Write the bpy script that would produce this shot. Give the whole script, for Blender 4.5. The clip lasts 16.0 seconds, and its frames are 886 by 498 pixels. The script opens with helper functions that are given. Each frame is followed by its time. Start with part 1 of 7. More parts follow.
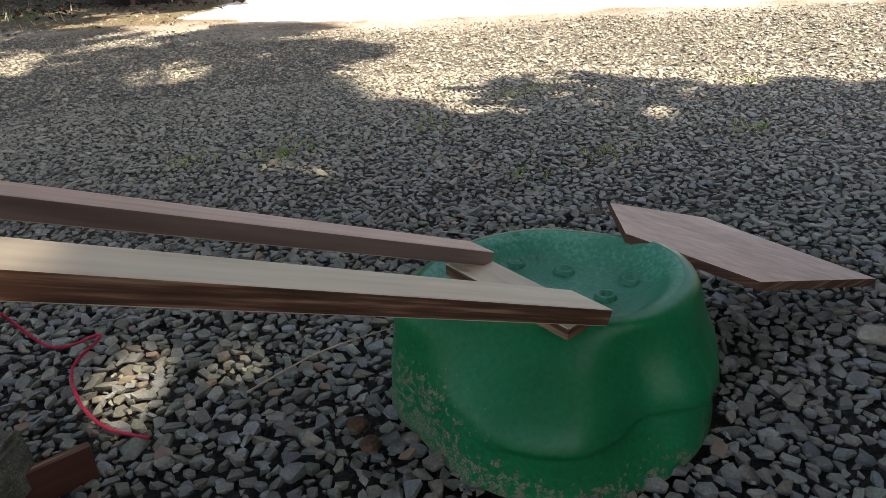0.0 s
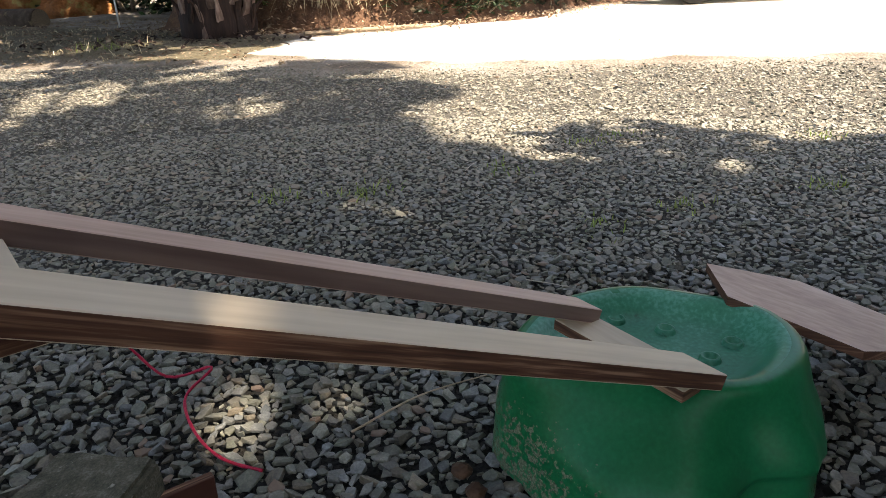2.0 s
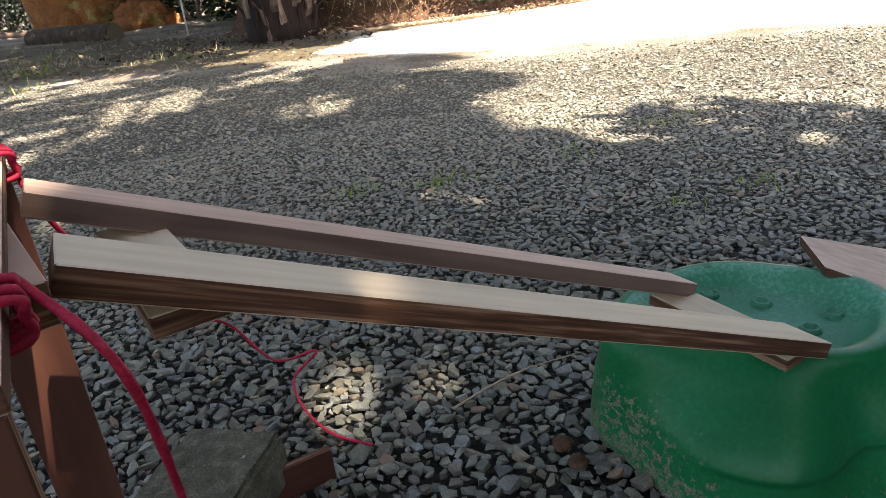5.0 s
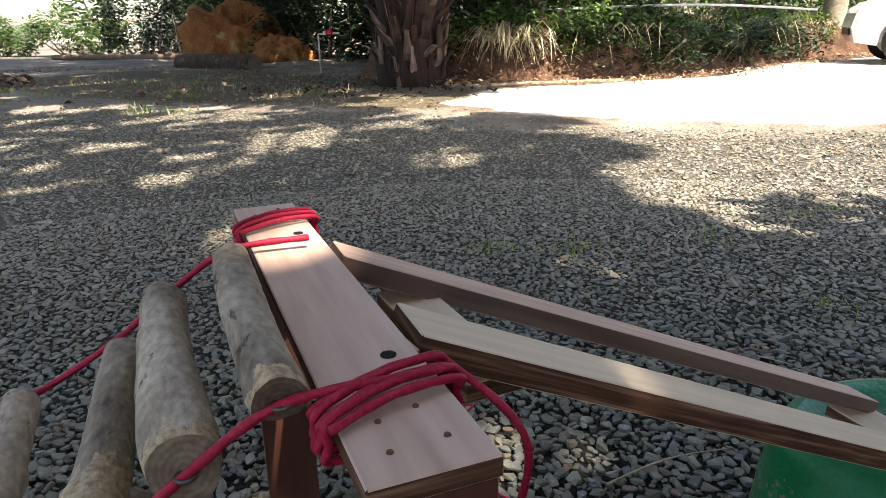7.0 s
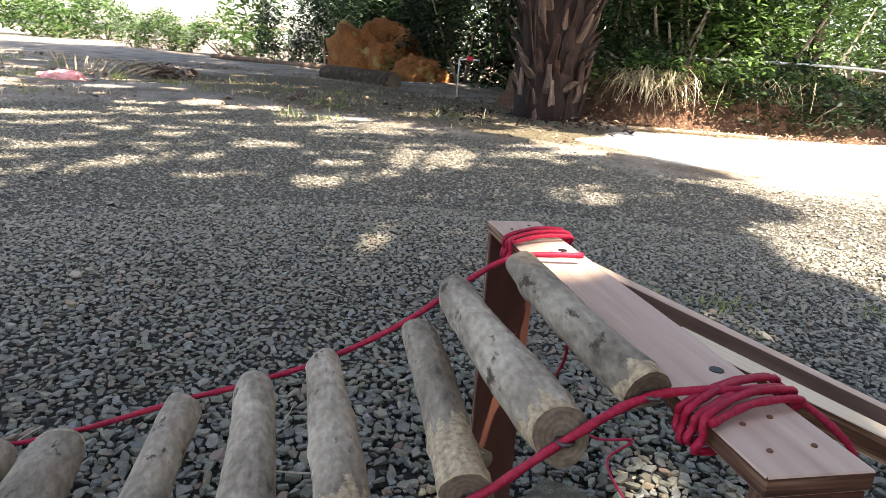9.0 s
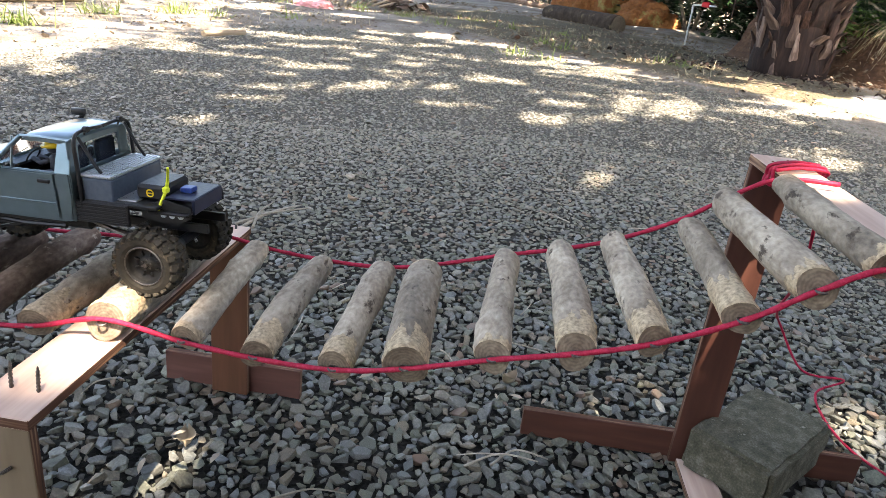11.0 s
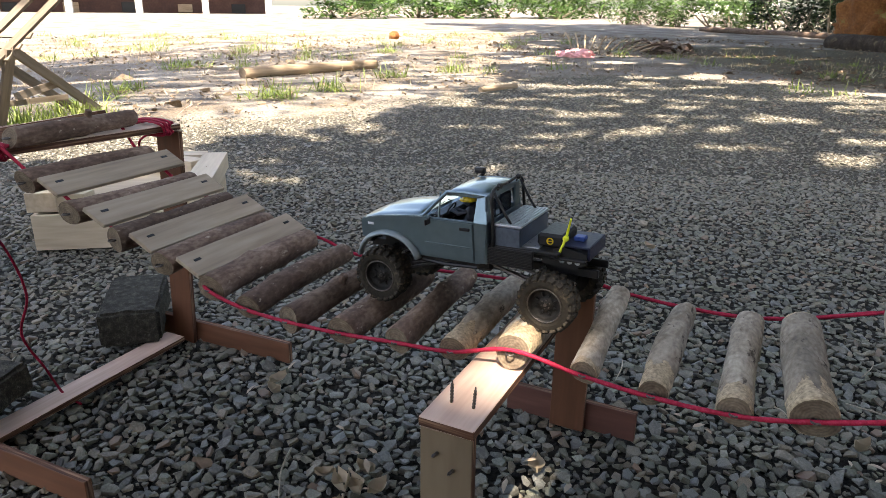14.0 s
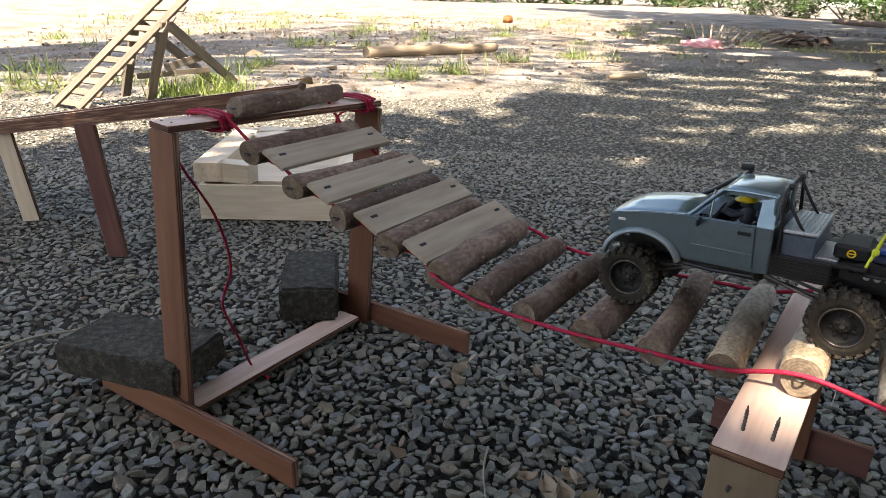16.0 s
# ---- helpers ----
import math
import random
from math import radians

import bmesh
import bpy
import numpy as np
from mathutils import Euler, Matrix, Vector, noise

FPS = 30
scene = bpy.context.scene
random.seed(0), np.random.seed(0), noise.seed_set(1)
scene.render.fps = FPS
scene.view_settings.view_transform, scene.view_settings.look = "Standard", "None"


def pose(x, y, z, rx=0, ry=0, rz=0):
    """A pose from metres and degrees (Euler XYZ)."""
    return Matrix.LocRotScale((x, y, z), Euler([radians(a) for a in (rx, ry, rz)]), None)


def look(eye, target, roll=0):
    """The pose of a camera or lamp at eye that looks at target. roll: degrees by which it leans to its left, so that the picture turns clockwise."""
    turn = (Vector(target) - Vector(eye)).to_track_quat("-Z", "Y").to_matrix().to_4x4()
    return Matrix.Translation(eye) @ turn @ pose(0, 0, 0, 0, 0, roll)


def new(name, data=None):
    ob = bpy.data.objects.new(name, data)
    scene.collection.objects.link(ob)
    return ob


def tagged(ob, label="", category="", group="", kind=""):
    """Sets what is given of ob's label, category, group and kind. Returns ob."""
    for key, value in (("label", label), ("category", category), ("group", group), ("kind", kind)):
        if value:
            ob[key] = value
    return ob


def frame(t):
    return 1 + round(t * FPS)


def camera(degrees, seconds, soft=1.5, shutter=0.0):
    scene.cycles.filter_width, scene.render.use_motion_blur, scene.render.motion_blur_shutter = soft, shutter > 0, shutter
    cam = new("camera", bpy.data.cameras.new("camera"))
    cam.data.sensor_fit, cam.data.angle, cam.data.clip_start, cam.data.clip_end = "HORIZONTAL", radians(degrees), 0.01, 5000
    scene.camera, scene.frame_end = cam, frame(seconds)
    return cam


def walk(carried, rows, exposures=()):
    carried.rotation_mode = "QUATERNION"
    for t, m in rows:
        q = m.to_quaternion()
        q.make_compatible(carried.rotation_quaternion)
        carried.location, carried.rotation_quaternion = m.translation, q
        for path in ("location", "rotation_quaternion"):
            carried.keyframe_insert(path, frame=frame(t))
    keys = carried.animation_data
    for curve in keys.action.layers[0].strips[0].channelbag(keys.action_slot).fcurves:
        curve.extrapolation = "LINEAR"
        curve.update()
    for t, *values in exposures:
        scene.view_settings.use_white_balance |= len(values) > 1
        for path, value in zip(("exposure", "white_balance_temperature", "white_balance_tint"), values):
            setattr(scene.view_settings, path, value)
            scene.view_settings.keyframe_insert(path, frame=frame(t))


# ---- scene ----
cam = camera(65.8, 16.0, soft=0.75)
PATH = [
    (0, (0.013, -0.006, 0.496), (-0.05, 1.807, -0.348), -3.3),
    (0.5, (0.014, -0.002, 0.503), (-0.078, 1.812, -0.334), -5.9),
    (1, (0.009, -0.001, 0.506), (-0.105, 1.817, -0.318), -6.5),
    (1.5, (-0.019, -0.015, 0.513), (-0.124, 1.813, -0.293), -4.0),
    (2, (-0.064, -0.031, 0.533), (-0.243, 1.815, -0.215), -2.1),
    (2.5, (-0.077, -0.047, 0.537), (-0.288, 1.802, -0.197), -1.7),
    (3, (-0.091, -0.058, 0.537), (-0.314, 1.791, -0.192), -1.5),
    (5.5, (-0.102, -0.076, 0.54), (-0.478, 1.734, -0.224), -6.8),
    (6, (-0.133, -0.095, 0.562), (-0.581, 1.727, -0.129), -3.2),
    (6.5, (-0.173, -0.123, 0.579), (-0.705, 1.698, -0.052), -1.7),
    (7, (-0.203, -0.143, 0.595), (-0.813, 1.66, -0.019), -1.4),
    (7.5, (-0.228, -0.161, 0.602), (-0.908, 1.626, 0.015), 0.7),
    (8, (-0.263, -0.192, 0.603), (-1.016, 1.574, 0.046), 3.0),
    (10.5, (-0.313, -0.383, 0.592), (-1.479, 1.108, -0.055), 5.5),
    (11, (-0.263, -0.464, 0.604), (-1.546, 0.876, -0.142), 6.6),
    (11.5, (-0.261, -0.513, 0.607), (-1.663, 0.7, -0.143), 5.5),
    (12, (-0.263, -0.532, 0.607), (-1.74, 0.597, -0.129), 3.5),
    (12.5, (-0.274, -0.557, 0.614), (-1.845, 0.46, -0.09), 2.6),
    (13, (-0.283, -0.569, 0.619), (-1.907, 0.378, -0.063), 1.5),
    (13.5, (-0.288, -0.581, 0.619), (-1.949, 0.303, -0.06), 1.0),
    (14, (-0.302, -0.609, 0.617), (-2.018, 0.172, -0.051), 0.7),
    (14.5, (-0.317, -0.639, 0.614), (-2.081, 0.024, -0.058), 1.1),
    (15, (-0.329, -0.656, 0.611), (-2.102, -0.058, -0.096), 0.1),
    (15.5, (-0.374, -0.702, 0.606), (-2.145, -0.104, -0.106), 2.0),
    (16, (-0.42, -0.75, 0.601), (-2.211, -0.218, -0.111), 1.9),
]
walk(cam, [(t, look(eye, target, roll)) for t, eye, target, roll in PATH], [(0, 1.95, 7700, 14), (1.5, 2.02, 7700, 14), (2.5, 1.78, 7600, 14), (3.2, 1.75, 7600, 14), (5.3, 2.2, 7600, 14), (6.2, 1.9, 7400, 14), (7, 1.9, 7400, 14), (8, 2.05, 7300, 14), (10.5, 2.9, 7500, 14), (11.5, 3.0, 7500, 14), (13, 2.45, 7500, 14), (16, 2.15, 7550, 14)])

# ---- world, sun ----
SUN = Vector((0.42, -0.25, 0.87)).normalized()  # towards the sun
world = bpy.data.worlds.new("sky")
scene.world = world
world.use_nodes = True
wn = world.node_tree.nodes
sky = wn.new("ShaderNodeTexSky")
sky.sky_type, sky.sun_disc = "NISHITA", False
sky.sun_elevation = math.asin(SUN.z)
sky.sun_rotation = math.atan2(SUN.x, SUN.y)
sky.air_density, sky.dust_density = 1.0, 2.0
wn["Background"].inputs["Strength"].default_value = 0.12
world.node_tree.links.new(sky.outputs[0], wn["Background"].inputs["Color"])
sun_data = bpy.data.lights.new("sun", "SUN")
sun_data.energy, sun_data.angle, sun_data.color = 5.0, radians(0.53), (1.0, 0.94, 0.84)
sun = new("sun", sun_data)
sun.matrix_world = look(SUN * 30, (0, 0, 0))

# ---- materials ----
def lin(c):
    return (*c, 1.0)


def surface(name, colors, scale=12.0, fine=120.0, rough=0.7, bump=0.3, depth=0.002, metal=0.0, stretch=(1, 1, 1),
            island=0.0, each=0.0, coat=0.0, spec=0.28, rough_var=0.15, spots=None):
    """Two scales of noise over three colours, with fine relief. island/each: brightness change per loose piece or object.
    spots: (colour, scale, threshold) of patches with a shape of their own."""
    m = bpy.data.materials.new(name)
    m.use_nodes = True
    t = m.node_tree
    n, L = t.nodes, t.links
    p = n["Principled BSDF"]
    co = n.new("ShaderNodeTexCoord")
    mp = n.new("ShaderNodeMapping")
    mp.inputs["Scale"].default_value = stretch
    L.new(co.outputs["Object"], mp.inputs["Vector"])
    vec = mp.outputs[0]
    if each or island:
        info = n.new("ShaderNodeObjectInfo")
        off = n.new("ShaderNodeVectorMath")
        off.operation = "ADD"
        mul = n.new("ShaderNodeMath")
        mul.operation = "MULTIPLY"
        mul.inputs[1].default_value = 37.0
        L.new(info.outputs["Random"], mul.inputs[0])
        L.new(vec, off.inputs[0])
        L.new(mul.outputs[0], off.inputs[1])
        vec = off.outputs[0]
    big = n.new("ShaderNodeTexNoise")
    big.inputs["Scale"].default_value, big.inputs["Detail"].default_value = scale, 5.0
    L.new(vec, big.inputs["Vector"])
    small = n.new("ShaderNodeTexNoise")
    small.inputs["Scale"].default_value, small.inputs["Detail"].default_value = fine, 4.0
    L.new(vec, small.inputs["Vector"])
    ramp = n.new("ShaderNodeValToRGB")
    e = ramp.color_ramp.elements
    e[0].position, e[0].color = 0.3, lin(colors[0])
    e[1].position, e[1].color = 0.7, lin(colors[-1])
    if len(colors) > 2:
        mid = e.new(0.5)
        mid.color = lin(colors[1])
    blend = n.new("ShaderNodeMath")
    blend.operation = "MULTIPLY_ADD"
    blend.inputs[1].default_value, blend.inputs[2].default_value = 0.45, 0.0
    L.new(small.outputs["Fac"], blend.inputs[0])
    add = n.new("ShaderNodeMath")
    add.operation = "MULTIPLY_ADD"
    add.inputs[1].default_value = 0.55
    L.new(big.outputs["Fac"], add.inputs[0])
    L.new(blend.outputs[0], add.inputs[2])
    L.new(add.outputs[0], ramp.inputs["Fac"])
    col = ramp.outputs["Color"]
    if spots:
        sn = n.new("ShaderNodeTexNoise")
        sn.inputs["Scale"].default_value, sn.inputs["Detail"].default_value, sn.inputs["Roughness"].default_value = spots[1], 8.0, 0.65
        L.new(vec, sn.inputs["Vector"])
        sr = n.new("ShaderNodeValToRGB")
        sr.color_ramp.elements[0].position, sr.color_ramp.elements[1].position = spots[2], spots[2] + 0.06
        L.new(sn.outputs["Fac"], sr.inputs["Fac"])
        sm = n.new("ShaderNodeMix")
        sm.data_type = "RGBA"
        L.new(sr.outputs["Color"], sm.inputs[0])
        L.new(col, sm.inputs[6])
        sm.inputs[7].default_value = lin(spots[0])
        col = sm.outputs[2]
    if island or each:
        hsv = n.new("ShaderNodeHueSaturation")
        val = n.new("ShaderNodeMath")
        val.operation = "MULTIPLY_ADD"
        k = island or each
        val.inputs[1].default_value, val.inputs[2].default_value = 2 * k, 1 - k
        if island:
            geo = n.new("ShaderNodeNewGeometry")
            L.new(geo.outputs["Random Per Island"], val.inputs[0])
        else:
            L.new(info.outputs["Random"], val.inputs[0])
        L.new(val.outputs[0], hsv.inputs["Value"])
        L.new(col, hsv.inputs["Color"])
        col = hsv.outputs["Color"]
    L.new(col, p.inputs["Base Color"])
    rv = n.new("ShaderNodeMath")
    rv.operation = "MULTIPLY_ADD"
    rv.use_clamp = True
    rv.inputs[1].default_value, rv.inputs[2].default_value = 2 * rough_var, rough - rough_var
    L.new(small.outputs["Fac"], rv.inputs[0])
    L.new(rv.outputs[0], p.inputs["Roughness"])
    p.inputs["Metallic"].default_value = metal
    p.inputs["Specular IOR Level"].default_value = spec
    p.inputs["Coat Weight"].default_value = coat
    p.inputs["Coat Roughness"].default_value = 0.12
    if bump:
        b = n.new("ShaderNodeBump")
        b.inputs["Strength"].default_value, b.inputs["Distance"].default_value = bump, depth
        L.new(add.outputs[0], b.inputs["Height"])
        L.new(b.outputs[0], p.inputs["Normal"])
    return m


def glass(name, color, rough=0.05):
    m = bpy.data.materials.new(name)
    m.use_nodes = True
    p = m.node_tree.nodes["Principled BSDF"]
    p.inputs["Base Color"].default_value = lin(color)
    p.inputs["Transmission Weight"].default_value, p.inputs["Roughness"].default_value, p.inputs["IOR"].default_value = 1.0, rough, 1.2
    return m


def leafy(name, colors, island=0.35, through_light=0.35):
    """Leaves: diffuse with some light passing through."""
    m = surface(name, colors, 3.0, 40.0, 0.5, 0.0, island=island, spec=0.4)
    t = m.node_tree
    n, L = t.nodes, t.links
    p = n["Principled BSDF"]
    tr = n.new("ShaderNodeBsdfTranslucent")
    src = p.inputs["Base Color"].links[0].from_socket
    L.new(src, tr.inputs["Color"])
    mix = n.new("ShaderNodeMixShader")
    mix.inputs[0].default_value = through_light
    L.new(p.outputs[0], mix.inputs[1])
    L.new(tr.outputs[0], mix.inputs[2])
    L.new(mix.outputs[0], n["Material Output"].inputs["Surface"])
    return m


CHIP_TONES = [(0.066, 0.065, 0.056), (0.130, 0.127, 0.108), (0.235, 0.228, 0.193)]
STONE = surface("crushed_stone", CHIP_TONES, 45, 320, 0.6, 0.6, 0.0012, island=0.34, spec=0.3, spots=((0.21, 0.205, 0.185), 38, 0.64))
STONE_ONE = surface("crushed_stone_single", CHIP_TONES, 45, 320, 0.6, 0.6, 0.0012, each=0.34, spec=0.3, spots=((0.21, 0.205, 0.185), 38, 0.64))
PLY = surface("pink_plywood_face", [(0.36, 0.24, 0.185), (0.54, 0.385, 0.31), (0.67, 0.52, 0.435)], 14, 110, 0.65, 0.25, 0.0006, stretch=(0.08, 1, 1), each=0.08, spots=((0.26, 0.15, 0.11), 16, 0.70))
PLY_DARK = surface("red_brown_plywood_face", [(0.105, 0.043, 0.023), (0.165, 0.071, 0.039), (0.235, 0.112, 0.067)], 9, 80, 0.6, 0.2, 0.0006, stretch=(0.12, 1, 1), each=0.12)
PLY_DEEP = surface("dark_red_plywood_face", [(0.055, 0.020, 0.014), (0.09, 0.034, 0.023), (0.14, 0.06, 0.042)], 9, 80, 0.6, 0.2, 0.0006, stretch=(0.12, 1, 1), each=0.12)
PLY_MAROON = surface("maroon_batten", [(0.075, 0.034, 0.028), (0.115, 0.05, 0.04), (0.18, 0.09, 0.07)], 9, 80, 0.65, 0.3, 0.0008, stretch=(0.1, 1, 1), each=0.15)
PLANK_SIDE = surface("brown_plank_side", [(0.085, 0.052, 0.042), (0.155, 0.10, 0.082), (0.25, 0.175, 0.145)], 14, 110, 0.75, 0.4, 0.001, stretch=(0.06, 1, 1), spots=((0.05, 0.03, 0.025), 14, 0.68))
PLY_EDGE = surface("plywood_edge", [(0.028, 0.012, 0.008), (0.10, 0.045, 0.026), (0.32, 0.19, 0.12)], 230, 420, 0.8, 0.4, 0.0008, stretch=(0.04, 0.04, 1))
PINE = surface("pale_pine", [(0.42, 0.335, 0.235), (0.56, 0.465, 0.345), (0.67, 0.575, 0.445)], 11, 90, 0.6, 0.2, 0.0006, stretch=(0.1, 1, 1), each=0.08, spots=((0.30, 0.17, 0.09), 9, 0.70))
# tan face of the near post, dimmed to carry the shade on it
TANPLY_SHADED = surface("shaded_tan_plywood_face", [(0.125, 0.092, 0.058), (0.18, 0.135, 0.088), (0.23, 0.18, 0.12)], 7, 60, 0.7, 0.2, 0.0006, stretch=(0.12, 1, 1))
LADDERWOOD = surface("grey_brown_wood", [(0.10, 0.077, 0.057), (0.17, 0.137, 0.106), (0.26, 0.215, 0.172)], 8, 70, 0.8, 0.4, 0.001, stretch=(0.1, 1, 1), each=0.2)
OLDWOOD = surface("weathered_wood", [(0.20, 0.15, 0.10), (0.33, 0.25, 0.17), (0.45, 0.36, 0.26)], 8, 70, 0.8, 0.4, 0.001, stretch=(0.1, 1, 1), each=0.15)
SLAT = surface("sawn_slat", [(0.20, 0.155, 0.112), (0.33, 0.265, 0.195), (0.44, 0.37, 0.285)], 16, 120, 0.75, 0.3, 0.0008, stretch=(0.1, 1, 1), each=0.12)
BARK = surface("smooth_grey_bark", [(0.11, 0.086, 0.064), (0.28, 0.232, 0.178), (0.50, 0.43, 0.34)], 26, 210, 0.85, 1.0, 0.004, stretch=(0.55, 1, 1), each=0.26, spec=0.25, spots=((0.070, 0.052, 0.039), 55, 0.60))
BARK_RED = surface("red_brown_bark", [(0.055, 0.034, 0.026), (0.145, 0.097, 0.073), (0.30, 0.225, 0.175)], 30, 210, 0.85, 1.0, 0.003, stretch=(0.55, 1, 1), each=0.26, spec=0.25, spots=((0.40, 0.335, 0.265), 80, 0.62))
CUT = surface("cut_log_end", [(0.10, 0.072, 0.05), (0.18, 0.14, 0.10), (0.29, 0.235, 0.17)], 70, 260, 0.8, 0.6, 0.0015, each=0.12)


ROTTEN = surface("rotten_log_bark", [(0.018, 0.012, 0.009), (0.045, 0.031, 0.023), (0.10, 0.075, 0.055)], 9, 60, 0.9, 0.9, 0.02, spec=0.2, spots=((0.13, 0.10, 0.06), 5, 0.60))
BACKWOOD = surface("dark_weatherboard", [(0.045, 0.035, 0.027), (0.08, 0.063, 0.049), (0.12, 0.098, 0.078)], 6, 60, 0.8, 0.4, 0.001, stretch=(0.1, 1, 1), each=0.15)


def growth_rings(m):
    """Darker rings round the middle of a sawn end."""
    t = m.node_tree
    n, L = t.nodes, t.links
    p = n["Principled BSDF"]
    co = n.new("ShaderNodeTexCoord")
    w = n.new("ShaderNodeTexWave")
    w.wave_type, w.rings_direction = "RINGS", "X"
    w.inputs["Scale"].default_value, w.inputs["Distortion"].default_value, w.inputs["Detail Scale"].default_value = 110.0, 2.5, 3.0
    L.new(co.outputs["Object"], w.inputs["Vector"])
    k = n.new("ShaderNodeMix")
    k.data_type, k.blend_type = "RGBA", "MULTIPLY"
    k.inputs[0].default_value = 0.22
    L.new(p.inputs["Base Color"].links[0].from_socket, k.inputs[6])
    L.new(w.outputs["Color"], k.inputs[7])
    L.new(k.outputs[2], p.inputs["Base Color"])


growth_rings(CUT)
ROPE = surface("red_cord", [(0.22, 0.004, 0.020), (0.34, 0.009, 0.038), (0.45, 0.03, 0.075)], 300, 900, 0.6, 0.5, 0.0008)
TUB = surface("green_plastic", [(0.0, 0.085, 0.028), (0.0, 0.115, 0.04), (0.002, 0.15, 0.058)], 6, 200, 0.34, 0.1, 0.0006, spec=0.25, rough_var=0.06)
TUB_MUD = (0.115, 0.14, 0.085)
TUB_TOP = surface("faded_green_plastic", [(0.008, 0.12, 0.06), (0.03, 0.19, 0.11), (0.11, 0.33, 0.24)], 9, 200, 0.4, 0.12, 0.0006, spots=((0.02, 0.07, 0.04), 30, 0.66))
STEEL = surface("dark_steel", [(0.05, 0.045, 0.04), (0.10, 0.09, 0.085), (0.17, 0.16, 0.15)], 90, 400, 0.45, 0.1, 0.0003, metal=0.8)
CHROME = surface("bare_steel", [(0.5, 0.5, 0.5), (0.6, 0.6, 0.6), (0.7, 0.7, 0.7)], 90, 400, 0.28, 0.05, 0.0003, metal=1.0)
PAVER = surface("dark_concrete", [(0.014, 0.013, 0.010), (0.040, 0.037, 0.029), (0.115, 0.107, 0.086)], 90, 420, 0.92, 1.0, 0.004, each=0.1, spec=0.25, spots=((0.11, 0.105, 0.092), 110, 0.62))
PAVER_MOSSY = surface("mossy_concrete", [(0.035, 0.033, 0.022), (0.085, 0.08, 0.056), (0.18, 0.168, 0.13)], 55, 380, 0.92, 1.0, 0.005, spec=0.2, spots=((0.24, 0.225, 0.185), 80, 0.64))
PAINT = surface("grey_blue_metallic_paint", [(0.125, 0.18, 0.205), (0.15, 0.21, 0.24), (0.185, 0.25, 0.28)], 9, 60, 0.30, 0.0, 0.0003, metal=0.75, coat=0.6, rough_var=0.04, spots=((0.30, 0.29, 0.26), 60, 0.76))
FLARE = surface("pale_silver_paint", [(0.18, 0.225, 0.24), (0.22, 0.27, 0.285), (0.27, 0.31, 0.325)], 9, 60, 0.4, 0.0, 0.0003, metal=0.4, coat=0.3)
BLACK = surface("black_plastic", [(0.005, 0.005, 0.006), (0.009, 0.009, 0.010), (0.016, 0.016, 0.017)], 40, 300, 0.42, 0.1, 0.0004, spec=0.35)
SLATE = surface("slate_blue_plate", [(0.045, 0.06, 0.085), (0.07, 0.09, 0.12), (0.10, 0.125, 0.16)], 40, 300, 0.4, 0.1, 0.0004, metal=0.3)
NAVY = surface("navy_plastic", [(0.008, 0.011, 0.028), (0.014, 0.018, 0.04), (0.024, 0.03, 0.06)], 40, 300, 0.4, 0.1, 0.0004)
RIM = surface("black_rim", [(0.006, 0.006, 0.006), (0.014, 0.0135, 0.013), (0.04, 0.037, 0.033)], 60, 300, 0.6, 0.1, 0.0003, spec=0.2)
RUBBER = surface("dusty_tyre_rubber", [(0.014, 0.0125, 0.010), (0.032, 0.028, 0.022), (0.075, 0.062, 0.046)], 40, 260, 0.9, 0.4, 0.0008, spec=0.2, spots=((0.11, 0.088, 0.062), 45, 0.58))
YELLOW = surface("yellow_plastic", [(0.62, 0.42, 0.01), (0.70, 0.48, 0.015), (0.75, 0.55, 0.03)], 30, 200, 0.4, 0.0)
LIME = surface("lime_strap", [(0.55, 0.60, 0.02), (0.65, 0.70, 0.04), (0.72, 0.76, 0.08)], 60, 300, 0.5, 0.1, 0.0003)
SILVER = surface("checker_plate", [(0.42, 0.45, 0.48), (0.5, 0.53, 0.56), (0.58, 0.6, 0.62)], 60, 600, 0.32, 0.2, 0.0004, metal=0.8)
BLUE = surface("blue_case", [(0.01, 0.03, 0.14), (0.015, 0.045, 0.2), (0.03, 0.07, 0.28)], 30, 200, 0.35, 0.0)
SCREEN = glass("windscreen", (0.40, 0.46, 0.49), 0.04)
LAMP = surface("headlamp", [(0.75, 0.78, 0.8), (0.8, 0.82, 0.84), (0.85, 0.86, 0.88)], 40, 300, 0.15, 0.0, spec=0.8)
DOLL = surface("dark_doll", [(0.02, 0.022, 0.03), (0.03, 0.034, 0.045), (0.05, 0.055, 0.07)], 30, 200, 0.6, 0.0)
EARTH = surface("orange_earth", [(0.10, 0.038, 0.014), (0.20, 0.078, 0.026), (0.33, 0.145, 0.052)], 2.2, 22, 0.95, 0.9, 0.05, spots=((0.24, 0.19, 0.07), 1.6, 0.58))
PALMBARK = surface("palm_trunk_fibre", [(0.006, 0.0035, 0.003), (0.018, 0.010, 0.008), (0.045, 0.027, 0.021)], 6, 40, 0.9, 0.7, 0.02, stretch=(1, 1, 0.18))
STUB = surface("old_frond_base", [(0.005, 0.0027, 0.0022), (0.024, 0.0125, 0.0095), (0.085, 0.05, 0.038)], 14, 70, 0.85, 0.6, 0.01, stretch=(1, 1, 0.15), each=0.55)
BANK = surface("red_soil_bank", [(0.026, 0.014, 0.009), (0.075, 0.039, 0.023), (0.15, 0.085, 0.052)], 4.5, 30, 0.95, 0.9, 0.05, spots=((0.20, 0.16, 0.11), 3.2, 0.60))
